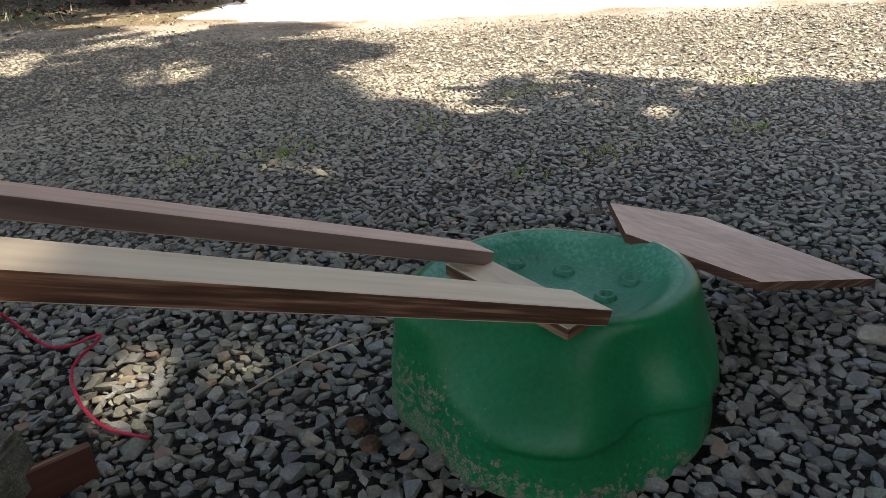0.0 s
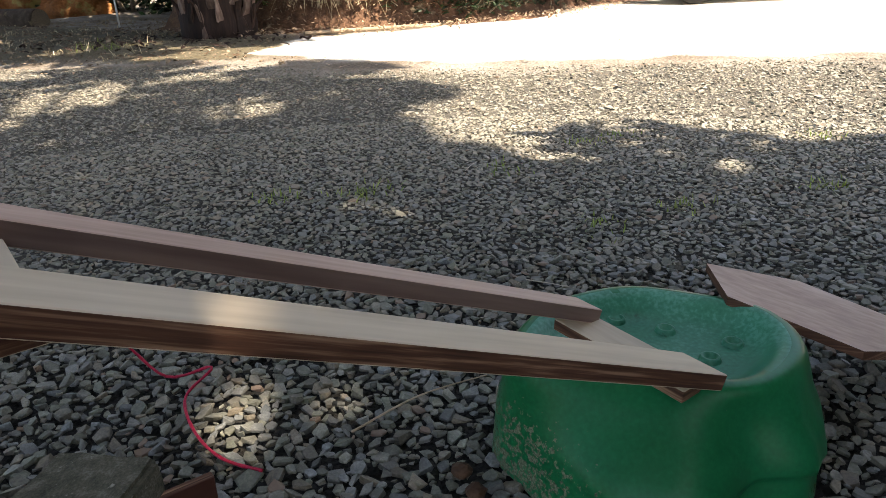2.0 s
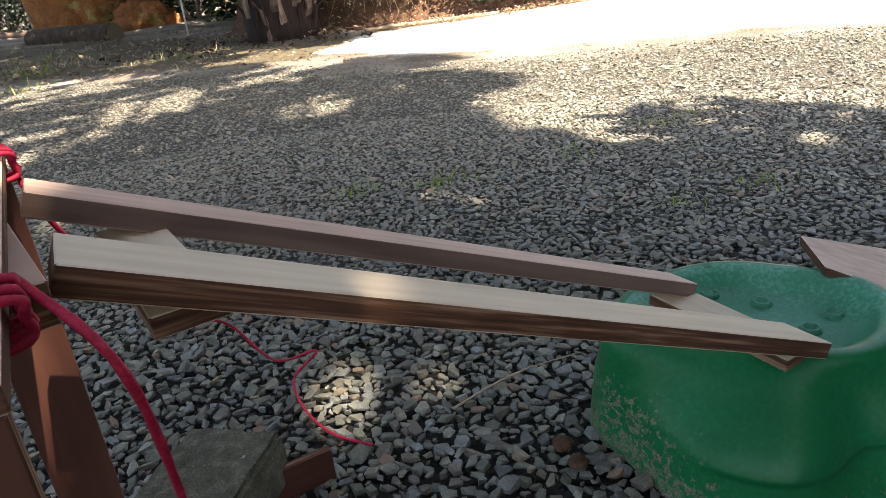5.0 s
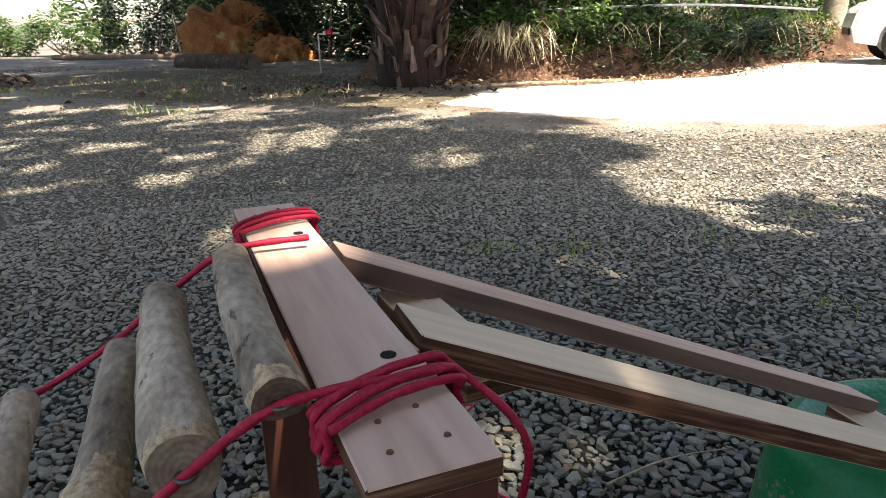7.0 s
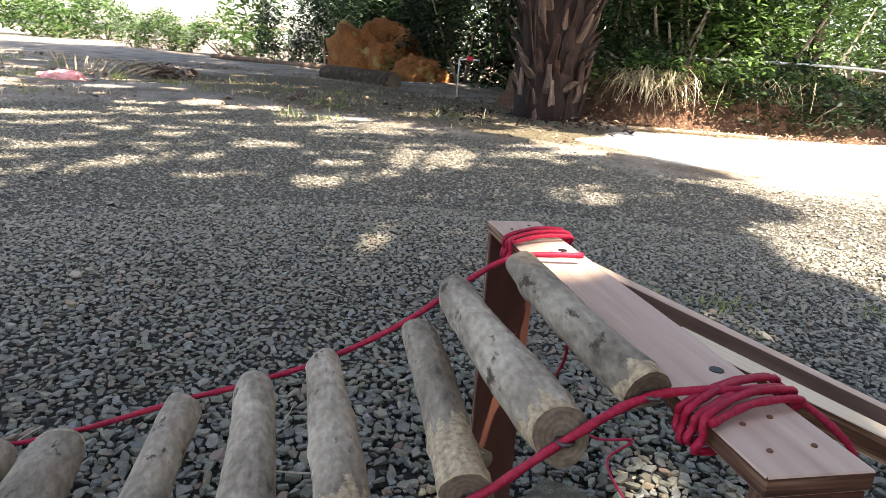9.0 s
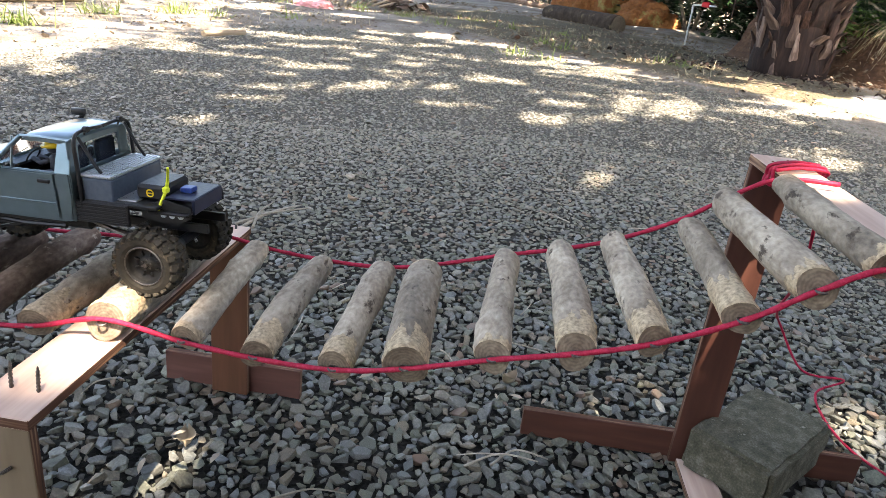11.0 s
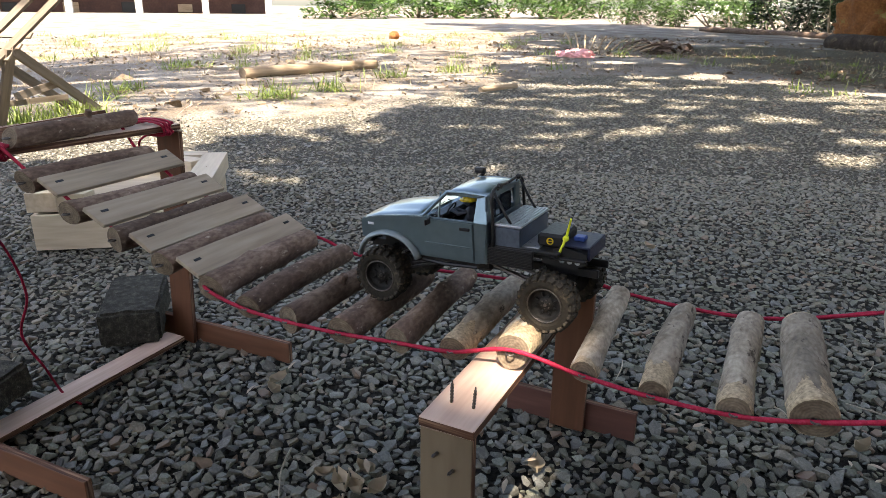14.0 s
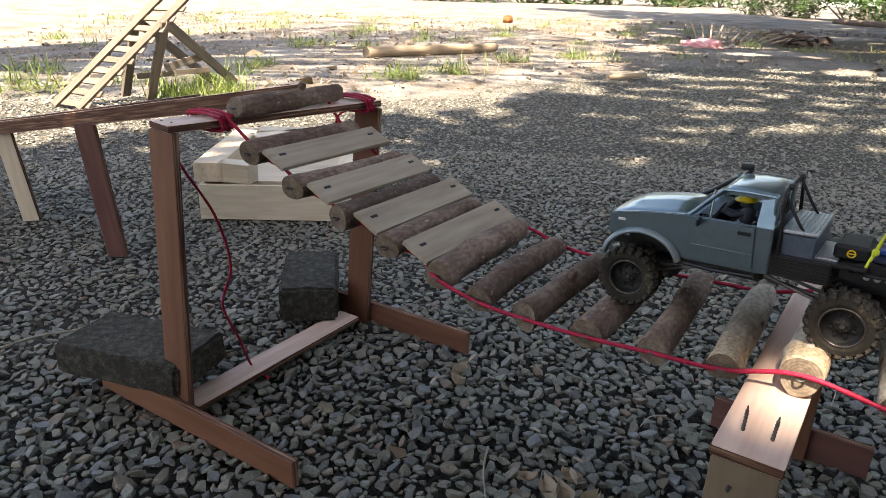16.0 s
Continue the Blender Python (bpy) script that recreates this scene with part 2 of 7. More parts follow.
PALESTUB = surface("bleached_frond_base", [(0.040, 0.025, 0.020), (0.11, 0.073, 0.058), (0.24, 0.175, 0.142)], 14, 70, 0.85, 0.6, 0.01, stretch=(1, 1, 0.15), each=0.4)
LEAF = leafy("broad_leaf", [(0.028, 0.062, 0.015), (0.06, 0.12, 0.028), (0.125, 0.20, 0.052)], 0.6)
# the same leaf with deep shade put into its colour
LEAF_SHADED = leafy("shade_painted_leaf", [(0.006, 0.016, 0.006), (0.013, 0.032, 0.010), (0.032, 0.064, 0.019)], 0.6, 0.2)
GRASS = leafy("grass_blade", [(0.10, 0.16, 0.03), (0.17, 0.23, 0.05), (0.28, 0.31, 0.10)], 0.35)
STRAW = leafy("dry_grass", [(0.26, 0.21, 0.13), (0.40, 0.34, 0.22), (0.56, 0.50, 0.36)], 0.35, 0.2)
BROWNLEAF = leafy("fallen_leaf", [(0.15, 0.095, 0.06), (0.27, 0.19, 0.125), (0.42, 0.33, 0.24)], 0.5, 0.1)
DRYLEAF = leafy("pale_dead_leaf", [(0.20, 0.155, 0.10), (0.31, 0.25, 0.175), (0.43, 0.365, 0.275)], 0.1, 0.1)
WHITE = surface("white_car_paint", [(0.78, 0.77, 0.74), (0.80, 0.79, 0.76), (0.82, 0.81, 0.78)], 4, 60, 0.25, 0.0, coat=0.6)
CARGLASS = surface("dark_car_glass", [(0.02, 0.025, 0.03), (0.03, 0.035, 0.04), (0.04, 0.045, 0.05)], 4, 60, 0.06, 0.0, spec=0.8)
TYRE = surface("car_tyre", [(0.015, 0.015, 0.015), (0.025, 0.025, 0.025), (0.04, 0.04, 0.04)], 12, 80, 0.85, 0.2, 0.003)
PVC = surface("white_pvc", [(0.42, 0.42, 0.40), (0.52, 0.52, 0.50), (0.60, 0.60, 0.58)], 12, 90, 0.4, 0.05, 0.001)
TAPRED = surface("red_tap", [(0.45, 0.01, 0.02), (0.5, 0.015, 0.025), (0.55, 0.02, 0.03)], 30, 200, 0.35, 0.0)
PINKBAG = surface("pink_plastic_bag", [(0.62, 0.24, 0.24), (0.72, 0.33, 0.33), (0.8, 0.45, 0.44)], 10, 60, 0.35, 0.3, 0.01)
PALE = surface("pale_twig", [(0.20, 0.175, 0.13), (0.30, 0.265, 0.21), (0.42, 0.38, 0.31)], 40, 200, 0.8, 0.2, 0.001, each=0.2)
WALLFAR = surface("far_render_wall", [(0.68, 0.67, 0.63), (0.74, 0.73, 0.69), (0.8, 0.79, 0.75)], 1, 8, 0.8, 0.1, 0.01)
ROOFFAR = surface("far_roof_sheet", [(0.62, 0.52, 0.44), (0.68, 0.58, 0.5), (0.72, 0.63, 0.55)], 1, 8, 0.6, 0.1, 0.01)


def ground_material():
    """Gravel bed, sandy dirt with dead leaves, and the pale track, each where it lies."""
    m = bpy.data.materials.new("yard_ground")
    m.use_nodes = True
    t = m.node_tree
    n, L = t.nodes, t.links
    p = n["Principled BSDF"]
    co = n.new("ShaderNodeTexCoord")
    at = n.new("ShaderNodeAttribute")
    at.attribute_name = "zone"
    sep = n.new("ShaderNodeSeparateColor")
    L.new(at.outputs["Color"], sep.inputs[0])
    wob = n.new("ShaderNodeTexNoise")
    wob.inputs["Scale"].default_value, wob.inputs["Detail"].default_value = 1.6, 8.0
    L.new(co.outputs["Object"], wob.inputs["Vector"])
    vor = n.new("ShaderNodeTexVoronoi")
    vor.inputs["Scale"].default_value = 36.0
    L.new(co.outputs["Object"], vor.inputs["Vector"])
    grit = n.new("ShaderNodeTexNoise")
    grit.inputs["Scale"].default_value, grit.inputs["Detail"].default_value = 70.0, 6.0
    L.new(co.outputs["Object"], grit.inputs["Vector"])

    def ramp(src, a, b, c0, c1):
        r = n.new("ShaderNodeValToRGB")
        r.color_ramp.elements[0].position, r.color_ramp.elements[0].color = a, lin(c0)
        r.color_ramp.elements[1].position, r.color_ramp.elements[1].color = b, lin(c1)
        L.new(src, r.inputs["Fac"])
        return r.outputs["Color"]

    def mix(f, a, b):
        x = n.new("ShaderNodeMix")
        x.data_type = "RGBA"
        L.new(f, x.inputs[0])
        L.new(a, x.inputs[6])
        L.new(b, x.inputs[7])
        return x.outputs[2]

    def edge(src):
        """A worn, wandering border out of a soft mask."""
        a = n.new("ShaderNodeMath")
        a.operation = "MULTIPLY_ADD"
        a.inputs[1].default_value = 0.9
        L.new(wob.outputs["Fac"], a.inputs[0])
        L.new(src, a.inputs[2])
        return ramp(a.outputs[0], 0.83, 1.03, (0, 0, 0), (1, 1, 1))

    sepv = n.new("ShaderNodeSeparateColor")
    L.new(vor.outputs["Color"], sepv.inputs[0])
    # near-black bed round the course: shade of the stone gaps put into its colour
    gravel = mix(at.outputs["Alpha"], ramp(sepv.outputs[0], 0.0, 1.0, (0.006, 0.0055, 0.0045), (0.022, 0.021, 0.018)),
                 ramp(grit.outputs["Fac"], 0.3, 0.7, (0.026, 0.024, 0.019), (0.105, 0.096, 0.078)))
    dirt = mix(ramp(wob.outputs["Fac"], 0.38, 0.62, (0, 0, 0), (1, 1, 1)), ramp(grit.outputs["Fac"], 0.3, 0.7, (0.070, 0.053, 0.038), (0.185, 0.150, 0.115)),
               ramp(grit.outputs["Fac"], 0.3, 0.7, (0.155, 0.139, 0.119), (0.32, 0.294, 0.260)))
    track = ramp(grit.outputs["Fac"], 0.3, 0.7, (0.50, 0.47, 0.42), (0.72, 0.69, 0.63))
    moss = ramp(grit.outputs["Fac"], 0.3, 0.7, (0.046, 0.040, 0.022), (0.125, 0.102, 0.060))
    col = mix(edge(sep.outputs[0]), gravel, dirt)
    col = mix(edge(sep.outputs[2]), col, moss)
    col = mix(edge(sep.outputs[1]), col, track)
    L.new(col, p.inputs["Base Color"])
    p.inputs["Roughness"].default_value = 0.9
    b = n.new("ShaderNodeBump")
    b.inputs["Strength"].default_value, b.inputs["Distance"].default_value = 0.8, 0.02
    hm = n.new("ShaderNodeMath")
    hm.operation = "MULTIPLY_ADD"
    hm.inputs[1].default_value = -0.9
    L.new(vor.outputs["Distance"], hm.inputs[0])
    L.new(grit.outputs["Fac"], hm.inputs[2])
    L.new(hm.outputs[0], b.inputs["Height"])
    L.new(b.outputs[0], p.inputs["Normal"])
    return m


CLOD = surface("dry_earth_crumb", [(0.12, 0.09, 0.06), (0.20, 0.155, 0.11), (0.32, 0.26, 0.19)], 20, 120, 0.95, 0.5, 0.004, island=0.5)
SHEDRED = surface("far_red_shed", [(0.05, 0.026, 0.022), (0.08, 0.042, 0.034), (0.12, 0.065, 0.052)], 1, 9, 0.8, 0.2, 0.01)


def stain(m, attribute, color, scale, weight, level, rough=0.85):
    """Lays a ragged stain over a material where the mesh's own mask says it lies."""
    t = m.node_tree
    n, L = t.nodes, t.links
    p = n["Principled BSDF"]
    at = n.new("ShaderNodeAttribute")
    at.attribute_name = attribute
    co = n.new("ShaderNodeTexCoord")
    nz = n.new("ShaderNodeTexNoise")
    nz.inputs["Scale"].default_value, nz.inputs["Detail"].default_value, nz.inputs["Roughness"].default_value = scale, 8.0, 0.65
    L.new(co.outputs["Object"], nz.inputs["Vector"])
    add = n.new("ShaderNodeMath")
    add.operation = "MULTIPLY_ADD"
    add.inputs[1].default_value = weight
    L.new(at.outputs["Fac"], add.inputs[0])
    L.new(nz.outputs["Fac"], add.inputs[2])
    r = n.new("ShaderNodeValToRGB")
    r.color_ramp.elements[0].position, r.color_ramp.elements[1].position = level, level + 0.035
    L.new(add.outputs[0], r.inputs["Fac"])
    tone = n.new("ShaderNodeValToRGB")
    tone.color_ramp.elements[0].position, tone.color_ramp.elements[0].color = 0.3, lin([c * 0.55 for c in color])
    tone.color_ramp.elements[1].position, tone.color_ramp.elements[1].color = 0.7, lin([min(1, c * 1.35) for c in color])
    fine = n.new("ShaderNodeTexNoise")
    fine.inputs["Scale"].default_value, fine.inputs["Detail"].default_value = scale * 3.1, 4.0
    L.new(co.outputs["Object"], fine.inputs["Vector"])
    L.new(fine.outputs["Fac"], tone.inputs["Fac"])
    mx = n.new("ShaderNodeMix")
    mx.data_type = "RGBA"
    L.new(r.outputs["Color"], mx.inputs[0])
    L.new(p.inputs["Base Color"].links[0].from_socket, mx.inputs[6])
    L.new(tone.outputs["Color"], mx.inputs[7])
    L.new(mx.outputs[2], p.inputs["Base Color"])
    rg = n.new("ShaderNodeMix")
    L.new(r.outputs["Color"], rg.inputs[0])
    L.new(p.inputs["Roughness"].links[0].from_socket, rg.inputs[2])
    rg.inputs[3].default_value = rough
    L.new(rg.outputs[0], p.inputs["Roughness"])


def dusted(m, single=False):
    """Fine pale dust lying on the upper faces of trodden stones, and a rusty stone here and there."""
    t = m.node_tree
    n, L = t.nodes, t.links
    p = n["Principled BSDF"]
    base = p.inputs["Base Color"].links[0].from_socket
    pick = n.new("ShaderNodeObjectInfo") if single else n.new("ShaderNodeNewGeometry")
    odd = n.new("ShaderNodeValToRGB")
    odd.color_ramp.interpolation = "CONSTANT"
    e = odd.color_ramp.elements
    e[0].position, e[0].color = 0.0, lin((0, 0, 0))
    e[1].position, e[1].color = 0.965, lin((0.75, 0.75, 0.75))
    L.new(pick.outputs["Random" if single else "Random Per Island"], odd.inputs["Fac"])
    mul = n.new("ShaderNodeMath")
    mul.operation = "MULTIPLY"
    mul.inputs[1].default_value = 17.31
    L.new(pick.outputs["Random" if single else "Random Per Island"], mul.inputs[0])
    frac = n.new("ShaderNodeMath")
    frac.operation = "FRACT"
    L.new(mul.outputs[0], frac.inputs[0])
    tint = n.new("ShaderNodeValToRGB")
    te = tint.color_ramp.elements
    te[0].position, te[0].color = 0.0, lin((0.88, 0.97, 1.12))
    te[1].position, te[1].color = 1.0, lin((1.14, 0.98, 0.84))
    for pos, c in ((0.3, (0.98, 0.99, 1.02)), (0.55, (0.96, 1.03, 0.93)), (0.8, (1.04, 1.0, 0.95))):
        te.new(pos).color = lin(c)
    L.new(frac.outputs[0], tint.inputs["Fac"])
    hue = n.new("ShaderNodeMix")
    hue.data_type, hue.blend_type = "RGBA", "MULTIPLY"
    hue.inputs[0].default_value = 1.0
    L.new(base, hue.inputs[6])
    L.new(tint.outputs["Color"], hue.inputs[7])
    rust = n.new("ShaderNodeMix")
    rust.data_type = "RGBA"
    L.new(odd.outputs["Color"], rust.inputs[0])
    L.new(hue.outputs[2], rust.inputs[6])
    rust.inputs[7].default_value = lin((0.17, 0.105, 0.07))
    geo = n.new("ShaderNodeNewGeometry")
    sep = n.new("ShaderNodeSeparateXYZ")
    L.new(geo.outputs["True Normal"], sep.inputs[0])
    flat = n.new("ShaderNodeMapRange")
    flat.inputs[1].default_value, flat.inputs[2].default_value, flat.inputs[3].default_value, flat.inputs[4].default_value = 0.1, 0.95, 0.25, 1.0
    L.new(sep.outputs[2], flat.inputs[0])
    at = n.new("ShaderNodeAttribute")
    at.attribute_name = "dust"
    co = n.new("ShaderNodeTexCoord")
    nz = n.new("ShaderNodeTexNoise")
    nz.inputs["Scale"].default_value, nz.inputs["Detail"].default_value = 34.0, 6.0
    L.new(co.outputs["Object"], nz.inputs["Vector"])
    a = n.new("ShaderNodeMath")
    a.operation = "MULTIPLY"
    L.new(flat.outputs[0], a.inputs[0])
    L.new(at.outputs["Fac"], a.inputs[1])
    b = n.new("ShaderNodeMath")
    b.operation, b.use_clamp = "MULTIPLY_ADD", True
    b.inputs[1].default_value = 1.7
    L.new(nz.outputs["Fac"], b.inputs[0])
    b.inputs[2].default_value = -0.22
    c = n.new("ShaderNodeMath")
    c.operation = "MULTIPLY"
    L.new(a.outputs[0], c.inputs[0])
    L.new(b.outputs[0], c.inputs[1])
    mx = n.new("ShaderNodeMix")
    mx.data_type = "RGBA"
    L.new(c.outputs[0], mx.inputs[0])
    L.new(rust.outputs[2], mx.inputs[6])
    mx.inputs[7].default_value = lin((0.25, 0.232, 0.192))
    L.new(mx.outputs[2], p.inputs["Base Color"])


dusted(STONE)
dusted(STONE_ONE, True)
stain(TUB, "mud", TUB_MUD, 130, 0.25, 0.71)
for bark in (BARK, BARK_RED):
    stain(bark, "peel", (0.40, 0.31, 0.205), 90, 6.0, 0.80)
GROUND = ground_material()

# ---- mesh tools ----
def finish(bm, name, mats, smooth=False):
    me = bpy.data.meshes.new(name)
    bm.normal_update()
    bm.to_mesh(me)
    bm.free()
    for m in mats if isinstance(mats, (list, tuple)) else [mats]:
        me.materials.append(m)
    if smooth:
        me.polygons.foreach_set("use_smooth", [True] * len(me.polygons))
    return me


def part(name, bm, mats, parent=None, label="", smooth=False, m=None):
    """Links a bmesh as one mesh object, under a thing or a part."""
    ob = new(name, finish(bm, name, mats, smooth))
    if parent is not None:
        ob.parent = parent
    if m is not None:
        ob.matrix_local = m
    if label:
        ob["label"] = label
    return ob


def empty(name, m=None):
    ob = new(name)
    ob.empty_display_size = 0.02
    if m is not None:
        ob.matrix_world = m
    return ob


def box(sx, sy, sz, bevel=0.001, at=(0, 0, 0), bm=None, seg=1):
    """A bevelled block, centred at a point."""
    b = bmesh.new()
    bmesh.ops.create_cube(b, size=1.0)
    for v in b.verts:
        v.co = Vector((v.co.x * sx, v.co.y * sy, v.co.z * sz))
    if bevel:
        bmesh.ops.bevel(b, geom=b.edges[:], offset=min(bevel, 0.45 * min(sx, sy, sz)), segments=seg, affect="EDGES", profile=0.5)
    bmesh.ops.translate(b, verts=b.verts, vec=at)
    return b if bm is None else merge(bm, b)


def merge(bm, other, m=None):
    me = bpy.data.meshes.new("tmp")
    if m is not None:
        bmesh.ops.transform(other, matrix=m, verts=other.verts)
    other.to_mesh(me)
    other.free()
    bm.from_mesh(me)
    bpy.data.meshes.remove(me)
    return bm


def cyl(r, length, seg=16, r2=None, axis="Z", at=(0, 0, 0), bevel=0.0, caps=True):
    b = bmesh.new()
    bmesh.ops.create_cone(b, cap_ends=caps, segments=seg, radius1=r, radius2=r if r2 is None else r2, depth=length)
    if bevel:
        edges = [e for e in b.edges if abs(e.verts[0].co.z - e.verts[1].co.z) < 1e-6]
        bmesh.ops.bevel(b, geom=edges, offset=bevel, segments=2, affect="EDGES")
    if axis == "X":
        bmesh.ops.rotate(b, verts=b.verts, matrix=Matrix.Rotation(radians(90), 3, "Y"))
    elif axis == "Y":
        bmesh.ops.rotate(b, verts=b.verts, matrix=Matrix.Rotation(radians(90), 3, "X"))
    bmesh.ops.translate(b, verts=b.verts, vec=at)
    return b


def along(p0, p1, up=(0, 0, 1)):
    """The pose midway between two points, x from the first to the second."""
    p0, p1 = Vector(p0), Vector(p1)
    x = (p1 - p0).normalized()
    z = Vector(up)
    z = (z - x * z.dot(x)).normalized()
    y = z.cross(x)
    m = Matrix((x, y, z)).transposed().to_4x4()
    m.translation = (p0 + p1) / 2
    return m


def plank_mesh(length, width, thick, bevel=0.0008, taper=0.0):
    """Slot 0 the faces, slot 1 the sawn edges and ends."""
    b = box(length, width, thick, bevel)
    for f in b.faces:
        f.material_index = 0 if abs(f.normal.z) > 0.7 else 1
    return b


def tube(points, r, seg=8, closed=False, twist=0.0):
    """A round cord through points (smoothed)."""
    pts = [Vector(p) for p in points]
    b = bmesh.new()
    rings = []
    n = len(pts)
    last = None
    for i, p in enumerate(pts):
        a = pts[max(0, i - 1)]
        c = pts[min(n - 1, i + 1)]
        t = (c - a).normalized()
        if last is None:
            u = t.orthogonal().normalized()
        else:
            u = (last - t * last.dot(t)).normalized()
        last = u
        w = t.cross(u)
        rr = r[i] if isinstance(r, (list, tuple)) else r
        rings.append([b.verts.new(p + (u * math.cos(2 * math.pi * k / seg) + w * math.sin(2 * math.pi * k / seg)) * rr) for k in range(seg)])
    for a, c in zip(rings, rings[1:]):
        for k in range(seg):
            b.faces.new((a[k], a[(k + 1) % seg], c[(k + 1) % seg], c[k]))
    b.faces.new(rings[0][::-1])
    b.faces.new(rings[-1])
    return b


def smooth_line(points, steps=8):
    """Catmull-Rom through points."""
    P = [Vector(p) for p in points]
    out = []
    for i in range(len(P) - 1):
        a, b_, c, d = P[max(0, i - 1)], P[i], P[i + 1], P[min(len(P) - 1, i + 2)]
        for k in range(steps):
            t = k / steps
            out.append(0.5 * ((2 * b_) + (c - a) * t + (2 * a - 5 * b_ + 4 * c - d) * t * t + (3 * b_ - a - 3 * c + d) * t ** 3))
    out.append(P[-1])
    return out


def loop_line(points, steps):
    P = [Vector(p) for p in points]
    n = len(P)
    out = []
    for i in range(n):
        a, b_, c, d = P[i - 1], P[i], P[(i + 1) % n], P[(i + 2) % n]
        for k in range(steps):
            t = k / steps
            out.append(0.5 * ((2 * b_) + (c - a) * t + (2 * a - 5 * b_ + 4 * c - d) * t * t + (3 * b_ - a - 3 * c + d) * t ** 3))
    return out


def loft(rings, close_first=False, close_last=False):
    b = bmesh.new()
    R = [[b.verts.new(p) for p in ring] for ring in rings]
    n = len(R[0])
    for a, c in zip(R, R[1:]):
        for k in range(n):
            b.faces.new((a[k], a[(k + 1) % n], c[(k + 1) % n], c[k]))
    if close_first:
        b.faces.new(R[0][::-1])
    if close_last:
        b.faces.new(R[-1])
    return b


def soup(name, verts, faces, mats, smooth=False):
    """One mesh out of arrays; all faces have the same number of corners."""
    me = bpy.data.meshes.new(name)
    k = faces.shape[1]
    me.vertices.add(len(verts))
    me.vertices.foreach_set("co", np.ascontiguousarray(verts, dtype=np.float32).ravel())
    me.loops.add(faces.size)
    me.loops.foreach_set("vertex_index", np.ascontiguousarray(faces, dtype=np.int32).ravel())
    me.polygons.add(len(faces))
    me.polygons.foreach_set("loop_start", np.arange(0, faces.size, k, dtype=np.int32))
    me.polygons.foreach_set("loop_total", np.full(len(faces), k, dtype=np.int32))
    me.update(calc_edges=True)
    for m in mats if isinstance(mats, (list, tuple)) else [mats]:
        me.materials.append(m)
    me.polygons.foreach_set("use_smooth", [smooth] * len(me.polygons))
    return me


def rotations(n, rng, tilt=math.pi):
    """n random turns; tilt limits the lean."""
    az, lean, spin = rng.uniform(0, 2 * np.pi, n), rng.uniform(-tilt, tilt, n), rng.uniform(0, 2 * np.pi, n)
    ca, sa, cl, sl, cs, ss = np.cos(az), np.sin(az), np.cos(lean), np.sin(lean), np.cos(spin), np.sin(spin)
    Z = np.zeros(n)
    O = np.ones(n)
    A = np.array([[ca, -sa, Z], [sa, ca, Z], [Z, Z, O]]).transpose(2, 0, 1)
    B = np.array([[O, Z, Z], [Z, cl, -sl], [Z, sl, cl]]).transpose(2, 0, 1)
    C = np.array([[cs, -ss, Z], [ss, cs, Z], [Z, Z, O]]).transpose(2, 0, 1)
    return A @ B @ C


def scatter(templates, places, turns, sizes, pick):
    """Copies of small templates (verts, faces) joined into arrays."""
    V, F, base = [], [], 0
    for k, (tv, tf) in enumerate(templates):
        ids = np.nonzero(pick == k)[0]
        if not len(ids):
            continue
        v = np.einsum("nij,kj->nki", turns[ids], tv) * sizes[ids][:, None, None] + places[ids][:, None, :]
        f = tf[None] + (np.arange(len(ids)) * len(tv))[:, None, None] + base
        V.append(v.reshape(-1, 3))
        F.append(f.reshape(-1, tf.shape[1]))
        base += len(ids) * len(tv)
    return np.concatenate(V), np.concatenate(F)


def outside(px, py, poly):
    """Distance to a closed outline: outside positive, inside negative."""
    x, y = np.asarray(px, float), np.asarray(py, float)
    best = np.full(x.shape, 1e9)
    inside = np.zeros(x.shape, bool)
    for (x0, y0), (x1, y1) in zip(poly, poly[1:] + poly[:1]):
        dx, dy = x1 - x0, y1 - y0
        t = np.clip(((x - x0) * dx + (y - y0) * dy) / (dx * dx + dy * dy), 0, 1)
        best = np.minimum(best, np.hypot(x - x0 - t * dx, y - y0 - t * dy))
        if y0 != y1:
            inside ^= ((y0 > y) != (y1 > y)) & (x < dx * (y - y0) / dy + x0)
    return np.where(inside, -best, best)


LEAF_CARD = (np.array([(-0.5, 0, 0), (-0.18, 0.16, 0.05), (-0.18, -0.16, 0.05), (0.2, 0.13, 0.04), (0.2, -0.13, 0.04), (0.5, 0, -0.06)], float),
             np.array([(0, 2, 1), (1, 2, 3), (2, 4, 3), (3, 4, 5)]))


